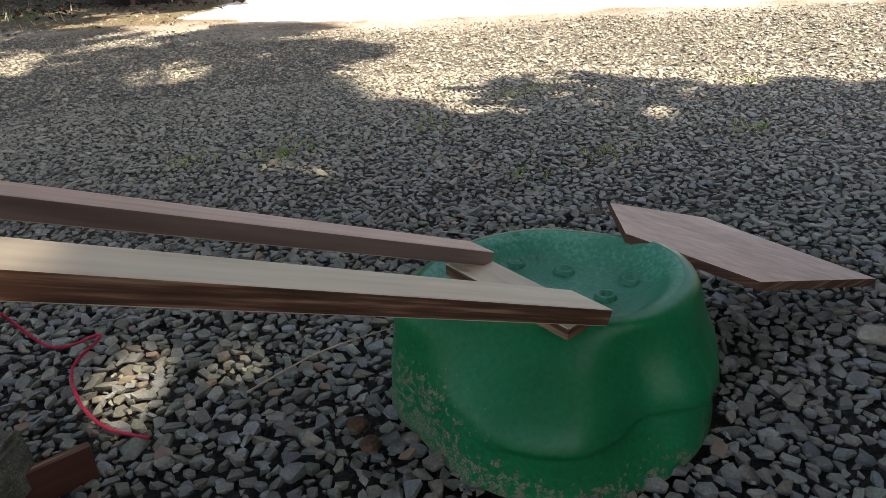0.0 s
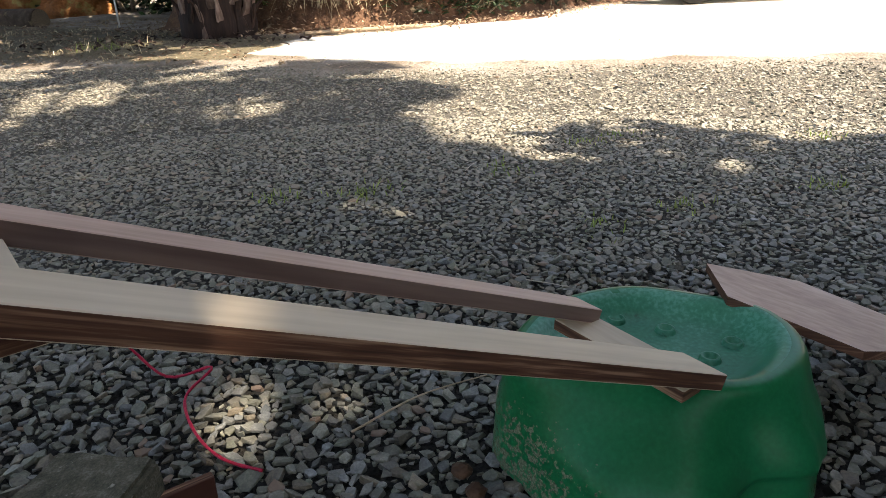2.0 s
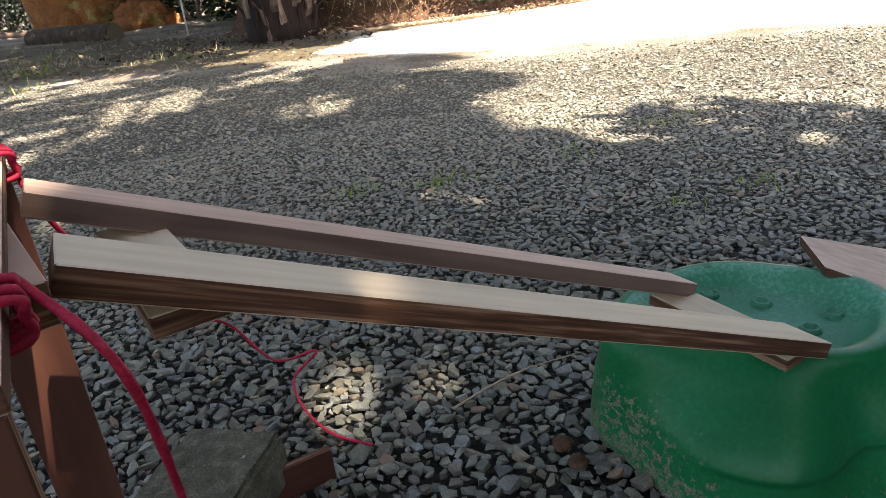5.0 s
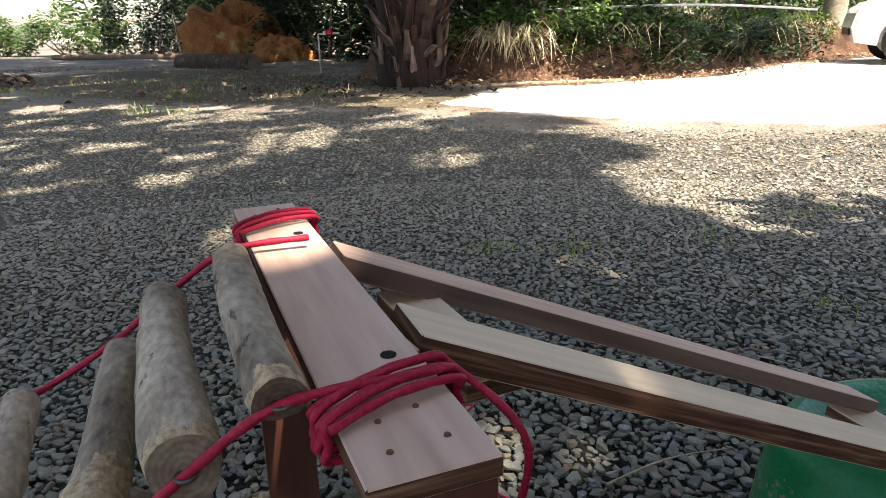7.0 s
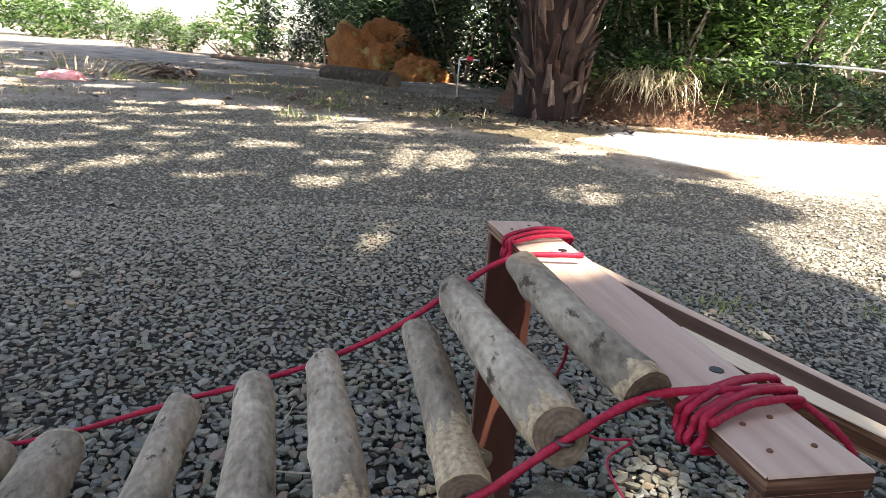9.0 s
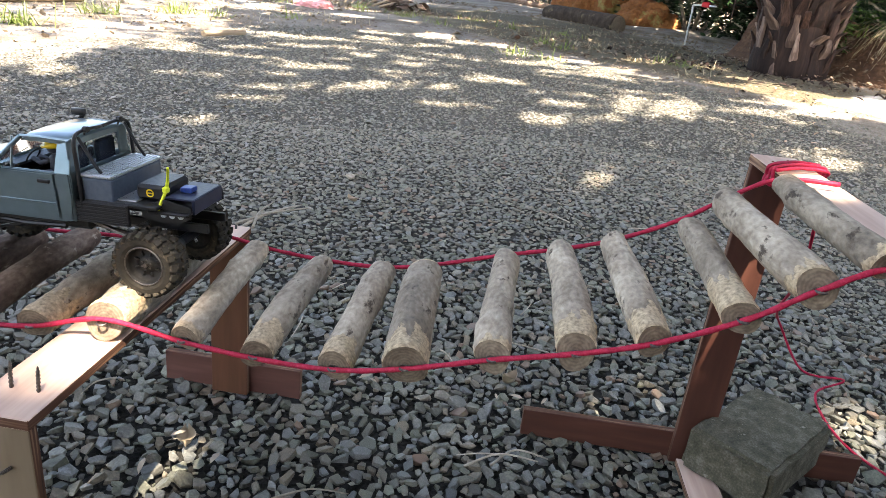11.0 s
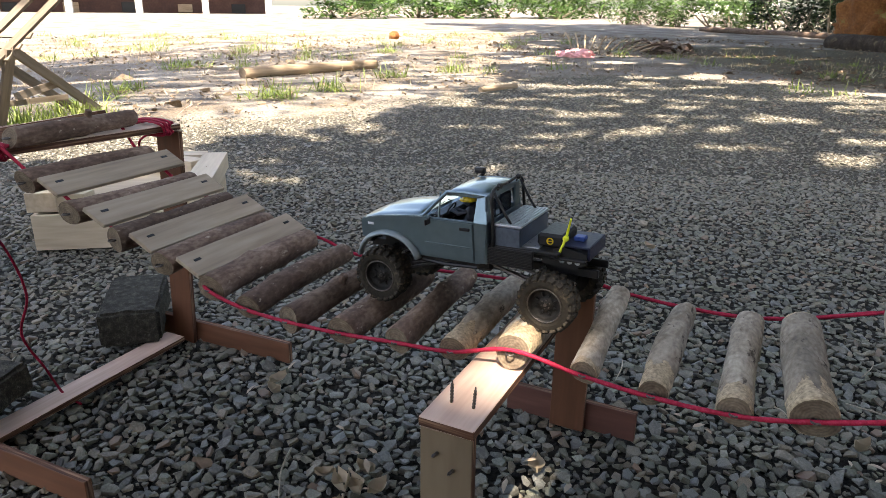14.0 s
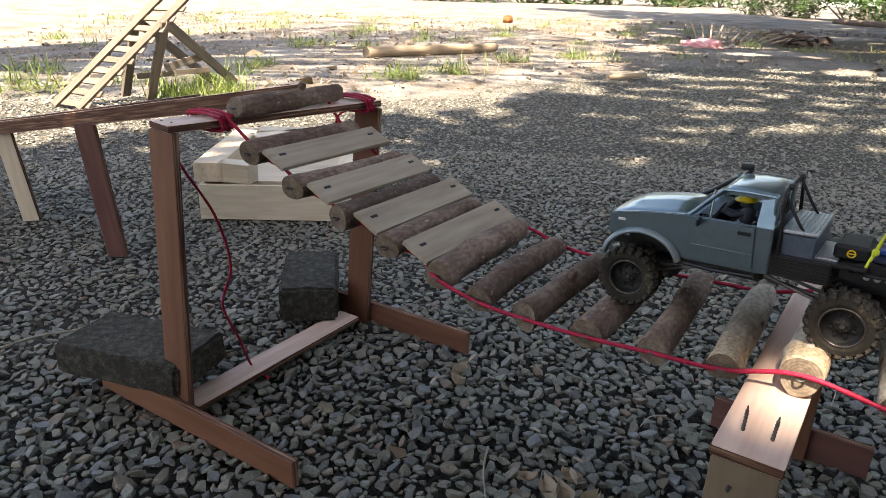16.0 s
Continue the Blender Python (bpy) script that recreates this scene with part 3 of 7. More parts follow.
def leaves(name, centres, radii, count, size, mat, seed, parent=None, flat=0.9, kind="", gaps=()):
    """A crown of many leaves in uneven clumps round the centres."""
    rng = np.random.default_rng(seed)
    C, R = np.array(centres, float), np.array(radii, float)
    if R.ndim == 1:
        R = np.repeat(R[:, None], 3, 1)
    w = R.prod(1) ** (2 / 3)
    k = rng.choice(len(C), count, p=w / w.sum())
    d = rng.normal(size=(count, 3))
    d /= np.linalg.norm(d, axis=1)[:, None]
    pos = C[k] + d * R[k] * (rng.uniform(0.25, 1.0, count) ** 0.5)[:, None]
    pos += rng.normal(scale=0.05, size=pos.shape) * R[k]
    if gaps:
        gx, gy = pos[:, 0] - SUN.x / SUN.z * pos[:, 2], pos[:, 1] - SUN.y / SUN.z * pos[:, 2]
        keep = np.ones(count, bool)
        for x, y, r in gaps:
            keep &= np.hypot(gx - x, gy - y) > r + 0.35 * size
        pos = pos[keep]
        count = len(pos)
    V, F = scatter([LEAF_CARD], pos, rotations(count, rng, flat), size * rng.uniform(0.6, 1.35, count), np.zeros(count, int))
    ob = new(name, soup(name, V, F, mat))
    if parent is not None:
        ob.parent = parent
    if kind:
        ob["kind"] = kind
    return ob

# ---- ground ----
GRAVEL_BED = [(-4.9, -6), (-4.9, -1.2), (-4.6, 0.3), (-6.3, 3.0), (-6.1, 4.6), (-3.9, 4.9), (-1.9, 4.9), (-0.9, 4.4), (1, 4.4), (7, 4.6), (7, -6)]
TRACK = [(-2.0, 5.3), (-0.9, 4.6), (1, 4.5), (9, 4.7), (24, 8), (24, 16), (3, 13.6), (1.8, 11.2), (-0.8, 7.3), (-2.0, 6.5)]
MOSS = [(-9.8, 7.4), (-6.4, 5.5), (-3.4, 5.1), (-2.2, 4.95), (-1.5, 5.2), (-2.0, 6.6), (-4.2, 8.2), (-8.2, 10.8)]
TUB_FOOT = [(-0.078, 0.640), (-0.045, 0.580), (0.035, 0.485), (0.150, 0.476), (0.245, 0.535), (0.292, 0.630), (0.290, 0.710), (0.240, 0.790), (0.120, 0.840), (0.0, 0.800), (-0.060, 0.725)]


def near_path(x, y):
    """How far a spot lies from the course's open side."""
    t = np.clip((-0.42 * x - 0.75 * y) / (0.42 ** 2 + 0.75 ** 2), 0, 1)
    return np.hypot(x + 0.42 * t, y + 0.75 * t)


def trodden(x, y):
    """How dusty the gravel is: clean stones round the course, silted ones where cars roll. Also fades the gap shade
    painted into the bed.
    """
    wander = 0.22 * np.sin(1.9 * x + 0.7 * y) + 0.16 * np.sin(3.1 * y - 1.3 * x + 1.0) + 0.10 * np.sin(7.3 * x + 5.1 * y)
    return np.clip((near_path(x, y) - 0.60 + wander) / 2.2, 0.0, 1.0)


def build_ground():
    k = 190
    g = np.linspace(-1, 1, k)
    span = np.sinh(g * 6.2) / np.sinh(6.2) * 400
    X, Y = np.meshgrid(span - 1.0, span + 1.5, indexing="ij")
    x, y = X.ravel(), Y.ravel()
    bed = outside(x, y, GRAVEL_BED)
    z = np.array([noise.noise((a * 0.5, b * 0.5, 0.0)) for a, b in zip(x, y)]) * 0.05 * np.clip((np.hypot(x + 0.8, y - 0.5) - 3.5) / 6, 0, 1)
    z -= 0.014 * np.clip(0.5 - bed / 0.3, 0, 1)
    idx = np.arange(k * k).reshape(k, k)
    F = np.stack([idx[:-1, :-1], idx[1:, :-1], idx[1:, 1:], idx[:-1, 1:]], -1).reshape(-1, 4)
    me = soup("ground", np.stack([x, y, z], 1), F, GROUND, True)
    zone = np.zeros((k * k, 4), np.float32)
    zone[:, 0] = np.clip(0.68 + bed / 1.7, 0, 1)
    zone[:, 1] = np.clip(0.5 - outside(x, y, TRACK) / 0.7, 0, 1)
    zone[:, 2] = np.clip(0.45 - outside(x, y, MOSS) / 1.2, 0, 1)
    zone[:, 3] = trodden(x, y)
    at = me.color_attributes.new("zone", "FLOAT_COLOR", "POINT")
    at.data.foreach_set("color", zone.ravel())
    return tagged(new("ground", me), "open yard of crushed grey stone and sandy dirt with a pale track", "ground", kind="structure")


ground = build_ground()


def seen_faces(b):
    """A stone's corners and faces, without the underside that lies in the bed."""
    bmesh.ops.recalc_face_normals(b, faces=b.faces[:])
    bmesh.ops.delete(b, geom=[f for f in b.faces if f.normal.z < -0.45], context="FACES")
    b.verts.index_update()
    out = (np.array([v.co[:] for v in b.verts]), np.array([[v.index for v in f.verts] for f in b.faces]))
    b.free()
    return out


def stone_templates(count, corners, seed):
    rng = np.random.default_rng(seed)
    out = []
    while len(out) < count:
        b = bmesh.new()
        d = rng.normal(size=(corners, 3))
        d /= np.linalg.norm(d, axis=1)[:, None]
        d = np.sign(d) * np.abs(d) ** 0.7
        d *= rng.uniform(0.75, 1.0, corners)[:, None] * np.array([0.50, rng.uniform(0.34, 0.47), rng.uniform(0.24, 0.36)])
        for p in d:
            b.verts.new(p)
        r = bmesh.ops.convex_hull(b, input=b.verts)
        bmesh.ops.delete(b, geom=[v for v in b.verts if not v.link_faces], context="VERTS")
        bmesh.ops.triangulate(b, faces=b.faces[:])
        out.append(seen_faces(b))
    return out


def chip_templates(count, sides, lower, seed, thick):
    """Flat broken chips: an uneven outline round a slightly smaller, tilted upper face; lower adds a tapered foot."""
    rng = np.random.default_rng(seed)
    out = []
    while len(out) < count:
        b = bmesh.new()
        k = int(rng.integers(sides[0], sides[1] + 1))
        ang = (np.arange(k) + rng.uniform(-0.36, 0.36, k)) * 2 * np.pi / k
        slim = rng.uniform(0.48, 0.92)
        rad = 0.555 * rng.uniform(0.74, 1.0, k)
        h = thick * rng.uniform(0.6, 1.5)
        lean = rng.uniform(-0.36, 0.36, 2)
        for a, r in zip(ang, rad):
            x, y = r * math.cos(a), slim * r * math.sin(a)
            b.verts.new((x, y, rng.uniform(-0.07, 0.07)))
            f = rng.uniform(0.70, 0.96)
            b.verts.new((f * x, f * y, h + lean[0] * x + lean[1] * y + rng.uniform(-0.025, 0.025)))
            if lower:
                b.verts.new((0.88 * x, 0.88 * y, -h))
        bmesh.ops.convex_hull(b, input=b.verts)
        bmesh.ops.delete(b, geom=[v for v in b.verts if not v.link_faces], context="VERTS")
        bmesh.ops.triangulate(b, faces=b.faces[:])
        out.append(seen_faces(b))
    return out


NEAR_STONES = chip_templates(60, (4, 6), True, 3, 0.115)
MID_STONES = chip_templates(30, (4, 6), False, 6, 0.125)
FAR_STONES = stone_templates(16, 7, 4)
FLAT_STONES = stone_templates(16, 6, 5)
PICKED = (-0.97, -0.69, -0.10, 0.11)  # the stretch whose stones are single parts


def bed_of(x, y, rng):
    """Where the crushed stone lies: inside its bed, thinning out at the border, and not under the tub."""
    return (outside(x, y, GRAVEL_BED) < -0.15 - 0.8 * rng.uniform(-0.6, 1, x.size) ** 3) & (outside(x, y, TUB_FOOT) > 0.0)


def pack_stones(x0, x1, y0, y1, tries, sizes, templates, seed, keep, tilt, low, high, cell):
    """Stones of many sizes side by side, the largest laid first, each only where its room is still free."""
    rng = np.random.default_rng(seed)
    x, y = rng.uniform(x0, x1, tries), rng.uniform(y0, y1, tries)
    ok = keep(x, y, rng)
    x, y = x[ok], y[ok]
    ok = bed_of(x, y, rng)
    x, y = x[ok], y[ok]
    s = np.sort(sizes[0] + (sizes[1] - sizes[0]) * rng.beta(1.15, 4.6, len(x)))[::-1]
    taken = np.zeros((int((x1 - x0) / cell) + 12, int((y1 - y0) / cell) + 12), bool)
    discs = {}
    laid = []
    for i, (a, c, d) in enumerate(zip(((x - x0) / cell).astype(int).tolist(), ((y - y0) / cell).astype(int).tolist(), s.tolist())):
        k = max(1, round(0.315 * d / cell))
        if k not in discs:
            g = np.arange(-k, k + 1)
            discs[k] = (g[:, None] ** 2 + g[None] ** 2) <= (k + 0.3) ** 2
        disc = discs[k]
        spot = taken[max(0, a - k):a + k + 1, max(0, c - k):c + k + 1]
        if spot.shape != disc.shape or (spot & disc).sum() > 0.12 * disc.sum():
            continue
        spot |= disc
        laid.append(i)
    x, y, s = x[laid], y[laid], s[laid]
    n = len(x)
    return np.stack([x, y, rng.uniform(low, high, n)], 1), rotations(n, rng, tilt), s, rng.integers(0, len(templates), n)


def lay_stones(x0, x1, y0, y1, step, size, templates, seed, keep, tilt, low, high, spread=0.36):
    """Stones strewn evenly, partly over one another."""
    rng = np.random.default_rng(seed)
    gx, gy = np.meshgrid(np.arange(x0, x1, step), np.arange(y0, y1, step), indexing="ij")
    x = gx.ravel() + rng.uniform(-0.5, 0.5, gx.size) * step
    y = gy.ravel() + rng.uniform(-0.5, 0.5, gx.size) * step
    ok = bed_of(x, y, rng) & keep(x, y, rng)
    x, y = x[ok], y[ok]
    n = len(x)
    s = size * np.exp(rng.normal(0, spread, n)) * np.where(rng.uniform(0, 1, n) < 0.05, 1.5, 1.0)
    s = np.minimum(s, 2.4 * size)
    return np.stack([x, y, rng.uniform(low, high, n)], 1), rotations(n, rng, tilt), s, rng.integers(0, len(templates), n)


def gravel_mesh(templates, P, T, S, K, label):
    V, F = scatter(templates, P, T, S, K)
    me = soup("gravel", V, F, STONE)
    me.attributes.new("dust", "FLOAT", "POINT").data.foreach_set("value", trodden(V[:, 0], V[:, 1]).astype(np.float32))
    return tagged(new("gravel", me), label, "gravel", kind="stuff")


def in_box(x, y, b):
    return (x > b[0]) & (x < b[1]) & (y > b[2]) & (y < b[3])


def ahead(x, y):
    """The side of the yard that lies open before the course."""
    a = np.degrees(np.arctan2(y + 0.9, x + 0.1)) % 360
    return (a > 40) & (a < 212)


def build_gravel():
    P, T, S, K = pack_stones(-2.3, 1.5, -1.4, 2.0, 360000, (0.0080, 0.038), NEAR_STONES, 11, lambda x, y, r: (near_path(x, y) < 1.25) & ahead(x, y), 0.40, -0.004, 0.003, 0.0025)
    ids = np.nonzero(in_box(P[:, 0], P[:, 1], PICKED))[0][:300]
    rest = np.ones(len(P), bool)
    rest[ids] = False
    gravel_mesh(NEAR_STONES, P[rest], T[rest], S[rest], K[rest], "loose crushed grey stone chips covering the yard")
    mid = pack_stones(-3.3, 2.8, -2.3, 3.0, 620000, (0.0090, 0.036), MID_STONES, 12, lambda x, y, r: (near_path(x, y) > 1.24) & (near_path(x, y) < 2.7) & ahead(x, y), 0.22, -0.009, -0.005, 0.003)
    gravel_mesh(MID_STONES, *mid, "grey crushed stone with dust between the chips")
    far = lay_stones(-6.6, 4.5, -4.0, 5.1, 0.0185, 0.0190, FLAT_STONES, 13, lambda x, y, r: (near_path(x, y) > 2.68) & (near_path(x, y) < 9.0) & ahead(x, y), 0.20, -0.0155, -0.009)
    gravel_mesh(FLAT_STONES, *far, "dusty crushed stone pressed into the sandy ground")
    back = lay_stones(-6.6, 4.5, -4.0, 5.1, 0.050, 0.055, FLAT_STONES, 14, lambda x, y, r: ~ahead(x, y), 0.4, -0.011, 0.002)
    gravel_mesh(FLAT_STONES, *back, "grey crushed stone thinning out towards the sandy edge")
    return P[ids], T[ids], S[ids], K[ids]


PICKED_STONES = build_gravel()

def shade_wall():
    """An unseen plain dark timber wall, added behind the course's open side to block sky light."""
    a, c = Vector((1.22, 1.32, 0)), Vector((2.9, -4.2, 0))
    up = (c - a).normalized().cross(Vector((0, 0, 1)))
    length = (c - a).length
    n = 20
    root = empty("unseen_wall", along(a, c))
    bpy.context.view_layer.update()
    for i in range(n):
        z = 0.075 + 0.148 * i
        part("weatherboard", box(length, 0.022, 0.150, 0.003), BACKWOOD, root, m=Matrix.Translation((0, 0, z)) @ Matrix.Rotation(radians(6), 4, "X"))
    part("capping", box(length + 0.1, 0.16, 0.03, 0.004), BACKWOOD, root, m=Matrix.Translation((0, 0, 0.075 + 0.148 * n)))
    return tagged(root, "unseen dark timber wall added to block sky light from the course", "wall", kind="structure")


shade_wall()

# ---- the obstacle course ----
D = Vector((-0.645, 0.764, 0.0))   # across the bridge, from the open side to the far side


def board(name, p0, p1, width, thick, face, edge=None, up=(0, 0, 1), parent=None, label="", bevel=0.0008):
    """A sawn board from end to end, its centre line between two points."""
    length = (Vector(p1) - Vector(p0)).length
    b = plank_mesh(length, width, thick, bevel)
    ob = part(name, b, [face, edge or face], label=label)
    m = along(p0, p1, up)
    if parent is not None:
        ob.parent = parent
        ob.matrix_local = parent.matrix_world.inverted() @ m
    else:
        ob.matrix_world = m
    return ob


def screw(parent, p, axis, length=0.02, r=0.0019):
    """A wood screw: threaded shank, cone tip or head."""
    ax = Vector(axis).normalized()
    pts, rad = [], []
    for i in range(15):
        f = i / 14
        pts.append(Vector((0, 0, length * f)))
        rad.append(r * (1.0 if i % 2 else 0.72) * (1 - 0.75 * max(0, f - 0.75) / 0.25))
    b = tube(pts, rad, 7)
    m = Matrix.Translation(p) @ ax.to_track_quat("Z", "Y").to_matrix().to_4x4()
    return part("screw", b, STEEL, parent, "dark steel screw", m=parent.matrix_world.inverted() @ m)


def dimple(parent, p, r=0.0015):
    """A countersunk screw head sunk in the wood."""
    b = cyl(r, 0.0016, 12, bevel=0.0004)
    return part("screw_head", b, PLY_DARK, parent, m=parent.matrix_world.inverted() @ Matrix.Translation(p))


def trestle(near, far, top, width, label, beam_mat, post_mat, foot_mat, foot_half, foot_h, rail=True, near_post=None, tops=None, shift=0.0):
    """A bridge support: a flat beam over two plate posts on cross feet, with a rail on the ground."""
    near, far = Vector((*near, 0)), Vector((*far, 0))
    ax = (far - near).normalized()
    pr = Vector((ax.y, -ax.x, 0))
    root = empty("trestle", Matrix.Translation((near + far) / 2))
    bpy.context.view_layer.update()
    th = 0.010
    zt = Vector((0, 0, top - th / 2))
    near_top, far_top = [Vector((*p, 0)) for p in tops] if tops else (near, far)
    board("beam", near_top + zt, far_top + zt, width, th, beam_mat, PLY_EDGE if beam_mat is PLY else None, parent=root)
    for end, head, sign, pm in ((near, near_top, 1, near_post or post_mat), (far, far_top, -1, post_mat)):
        c = end + ax * sign * 0.006
        lo, hi = c + Vector((0, 0, 0.002)), head + ax * sign * 0.006 + Vector((0, 0, top - th - 0.0005))
        board("post", lo, hi, width - 0.003, 0.010, pm, PLY_EDGE, up=ax, parent=root)
        fc = c - ax * sign * 0.0115 + Vector((0, 0, foot_h / 2 + 0.002))
        fc += pr * shift
        board("foot", fc - pr * foot_half, fc + pr * foot_half, foot_h, 0.011, foot_mat, PLY_EDGE, up=ax, parent=root)
    if rail:
        a, b = near + ax * 0.02, far - ax * 0.03
        board("rail", a + Vector((0, 0, 0.018)), b + Vector((0, 0, 0.018)), width * 0.85, 0.010, beam_mat, PLY_EDGE, parent=root)
    tagged(root, label, "trestle", "bridge trestles")
    return root, ax, pr


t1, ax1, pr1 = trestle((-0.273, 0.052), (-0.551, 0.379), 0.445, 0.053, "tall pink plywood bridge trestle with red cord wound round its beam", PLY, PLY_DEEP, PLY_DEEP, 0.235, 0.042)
t2, ax2, pr2 = trestle((-0.782, -0.386), (-1.058, -0.047), 0.262, 0.056, "low plywood bridge trestle with bare screws standing in its beam", PLY, PLY_DARK, PLY_MAROON, 0.102, 0.047, rail=False, near_post=TANPLY_SHADED)
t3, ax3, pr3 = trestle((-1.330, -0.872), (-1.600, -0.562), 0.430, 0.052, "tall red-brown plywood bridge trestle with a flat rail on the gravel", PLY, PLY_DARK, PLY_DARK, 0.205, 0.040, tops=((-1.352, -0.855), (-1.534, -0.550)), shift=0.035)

for off in (-0.011, 0.012):
    p = Vector((-0.782, -0.386, 0.262)) + ax2 * 0.035 + pr2 * off
    screw(t2, p, (0.08 * off * 50, 0.05, 1), 0.024)
    screw(t2, Vector((-0.782, -0.386, 0.222 - 0.6 * off)) + pr2 * off * 0.7, -ax2 + Vector((0, 0, 0.25)), 0.012)
    screw(t2, Vector((-1.058, -0.047, 0.262)) - ax2 * 0.012 + pr2 * off, (0, 0, 1), 0.006)
for a, off in ((0.018, -0.012), (0.020, 0.012), (0.040, -0.010), (0.045, 0.008), (0.395, -0.012), (0.41, 0.010)):
    dimple(t1, Vector((-0.273, 0.052, 0.4452)) + ax1 * a + pr1 * off)
for off in (-0.01, 0.01):
    dimple(t3, Vector((-1.352, -0.855, 0.4302)) + ax3 * 0.012 + pr3 * off)
for a in (0.095, 0.325):
    b = cyl(0.0040, 0.0016, 16)
    part("cord_hole", b, BLACK, t1, m=t1.matrix_world.inverted() @ Matrix.Translation(Vector((-0.273, 0.052, 0.4448)) + ax1 * a + pr1 * 0.012))


# ---- logs, slats and cords of the hanging bridge ----
A0, B0, C0 = Vector((-0.312, 0.116, 0.452)), Vector((-0.8555, -0.271, 0.283)), Vector((-1.3635, -0.774, 0.437))
U1, U2 = (B0 - A0).to_2d().normalized().to_3d(), (C0 - B0).to_2d().normalized().to_3d()
SPAN1 = [(0.056, 0.449), (0.097, 0.424), (0.140, 0.391), (0.198, 0.359), (0.254, 0.338), (0.318, 0.319), (0.390, 0.295), (0.451, 0.281), (0.523, 0.277), (0.591, 0.279)]
SPAN2 = [(0.066, 0.270), (0.132, 0.268), (0.201, 0.266), (0.271, 0.268), (0.328, 0.274), (0.380, 0.290)]
SPAN3 = [(0.417, "slat", 0.303), (0.452, "log", 0.311), (0.487, "slat", 0.325), (0.523, "log", 0.334), (0.558, "slat", 0.350), (0.594, "log", 0.360), (0.629, "slat", 0.382), (0.664, "log", 0.394)]
RADII = [0.0128, 0.0155, 0.0138, 0.0150, 0.0165, 0.0148, 0.0205, 0.0158, 0.0150, 0.0138]


rope_bridge = empty("rope_bridge", Matrix.Translation((-0.85, -0.2, 0.28)))
bpy.context.view_layer.update()
tagged(rope_bridge, "hanging bridge of bark logs and slats on red cords", "bridge")


def hang(ob, label=""):
    """Makes a piece part of the hanging bridge."""
    m = ob.matrix_world.copy()
    ob.parent = rope_bridge
    ob.matrix_local = rope_bridge.matrix_world.inverted() @ m
    if label:
        ob["label"] = label
    return ob


def log_mesh(length, r, seed, stub=None, peel=(0.0, 0.0)):
    """A crooked round of branch wood along x, with knots, and sawn ends (slot 1)."""
    rnd = random.Random(seed)
    b = bmesh.new()
    mask = b.verts.layers.float.new("peel")
    rings, seg, n = [], 20, 40
    jag = Vector((rnd.uniform(0, 50), 0, 0))
    ragged = [0.65 + 0.5 * noise.noise(jag + 2.2 * Vector((math.cos(6.2832 * k / 20), math.sin(6.2832 * k / 20), 0))) + rnd.uniform(-0.06, 0.06) for k in range(20)]
    bow, phase = rnd.uniform(-0.004, 0.004), rnd.uniform(0, 6.28)
    knots = [(rnd.uniform(-0.4, 0.4) * length, rnd.uniform(0, 6.28), rnd.uniform(0.10, 0.22)) for _ in range(3)]
    for i in range(n + 1):
        f = i / n
        x = (f - 0.5) * length
        rr = r * (1.06 - 0.12 * f) * (1 + 0.04 * math.sin(7 * f + phase))
        cy, cz = bow * math.sin(math.pi * f) * math.cos(phase), bow * math.sin(math.pi * f) * math.sin(phase)
        ring = []
        for k in range(seg):
            a = 2 * math.pi * k / seg
            q = rr * (1 + 0.045 * math.sin(3 * a + phase + 4 * f) + 0.035 * noise.noise(jag + Vector((x * 90, 2.5 * math.cos(a), 2.5 * math.sin(a)))))
            for kx, ka, kh in knots:
                q += rr * kh * math.exp(-((x - kx) / 0.008) ** 2) * max(0, math.cos(a - ka)) ** 6
            u = i / n
            if u < peel[0] * ragged[k] or 1 - u < peel[1] * ragged[-k]:
                q *= 0.94 + rnd.uniform(-0.02, 0.02)
            if i in (0, n):
                q *= 0.95
            skew = 0.004 * math.sin(a + phase) * (1 if i in (0, n) else 0)
            ring.append(b.verts.new((x + skew * (1 if i else 1), cy + q * math.cos(a), cz + q * math.sin(a))))
            ring[-1][mask] = min(0.09, max(0.0, 0.05 + max(peel[0] * ragged[k] - u if peel[0] else -1, peel[1] * ragged[-k] - 1 + u if peel[1] else -1)))
        rings.append(ring)
    for i, (a, c) in enumerate(zip(rings, rings[1:])):
        for k in range(seg):
            f = b.faces.new((a[k], c[k], c[(k + 1) % seg], a[(k + 1) % seg]))
            f.smooth = True
    for ring, flip in ((rings[0], False), (rings[-1], True)):
        mid = b.verts.new(sum((v.co for v in ring), Vector()) / seg + Vector((rnd.uniform(-0.001, 0.001), 0, 0)))
        for k in range(seg):
            vs = (ring[k], ring[(k + 1) % seg], mid)
            f = b.faces.new(vs[::-1] if flip else vs)
            f.material_index = 1
    if stub:
        s = cyl(r * 0.42, r * 1.1, 10, r * 0.34, bevel=0.0008)
        bmesh.ops.transform(s, matrix=Matrix.Translation((stub[0] * length, 0, 0)) @ Matrix.Rotation(stub[1], 4, "X") @ Matrix.Translation((0, 0, r * 1.2)), verts=s.verts)
        merge(b, s)
    bmesh.ops.recalc_face_normals(b, faces=b.faces[:])
    return b


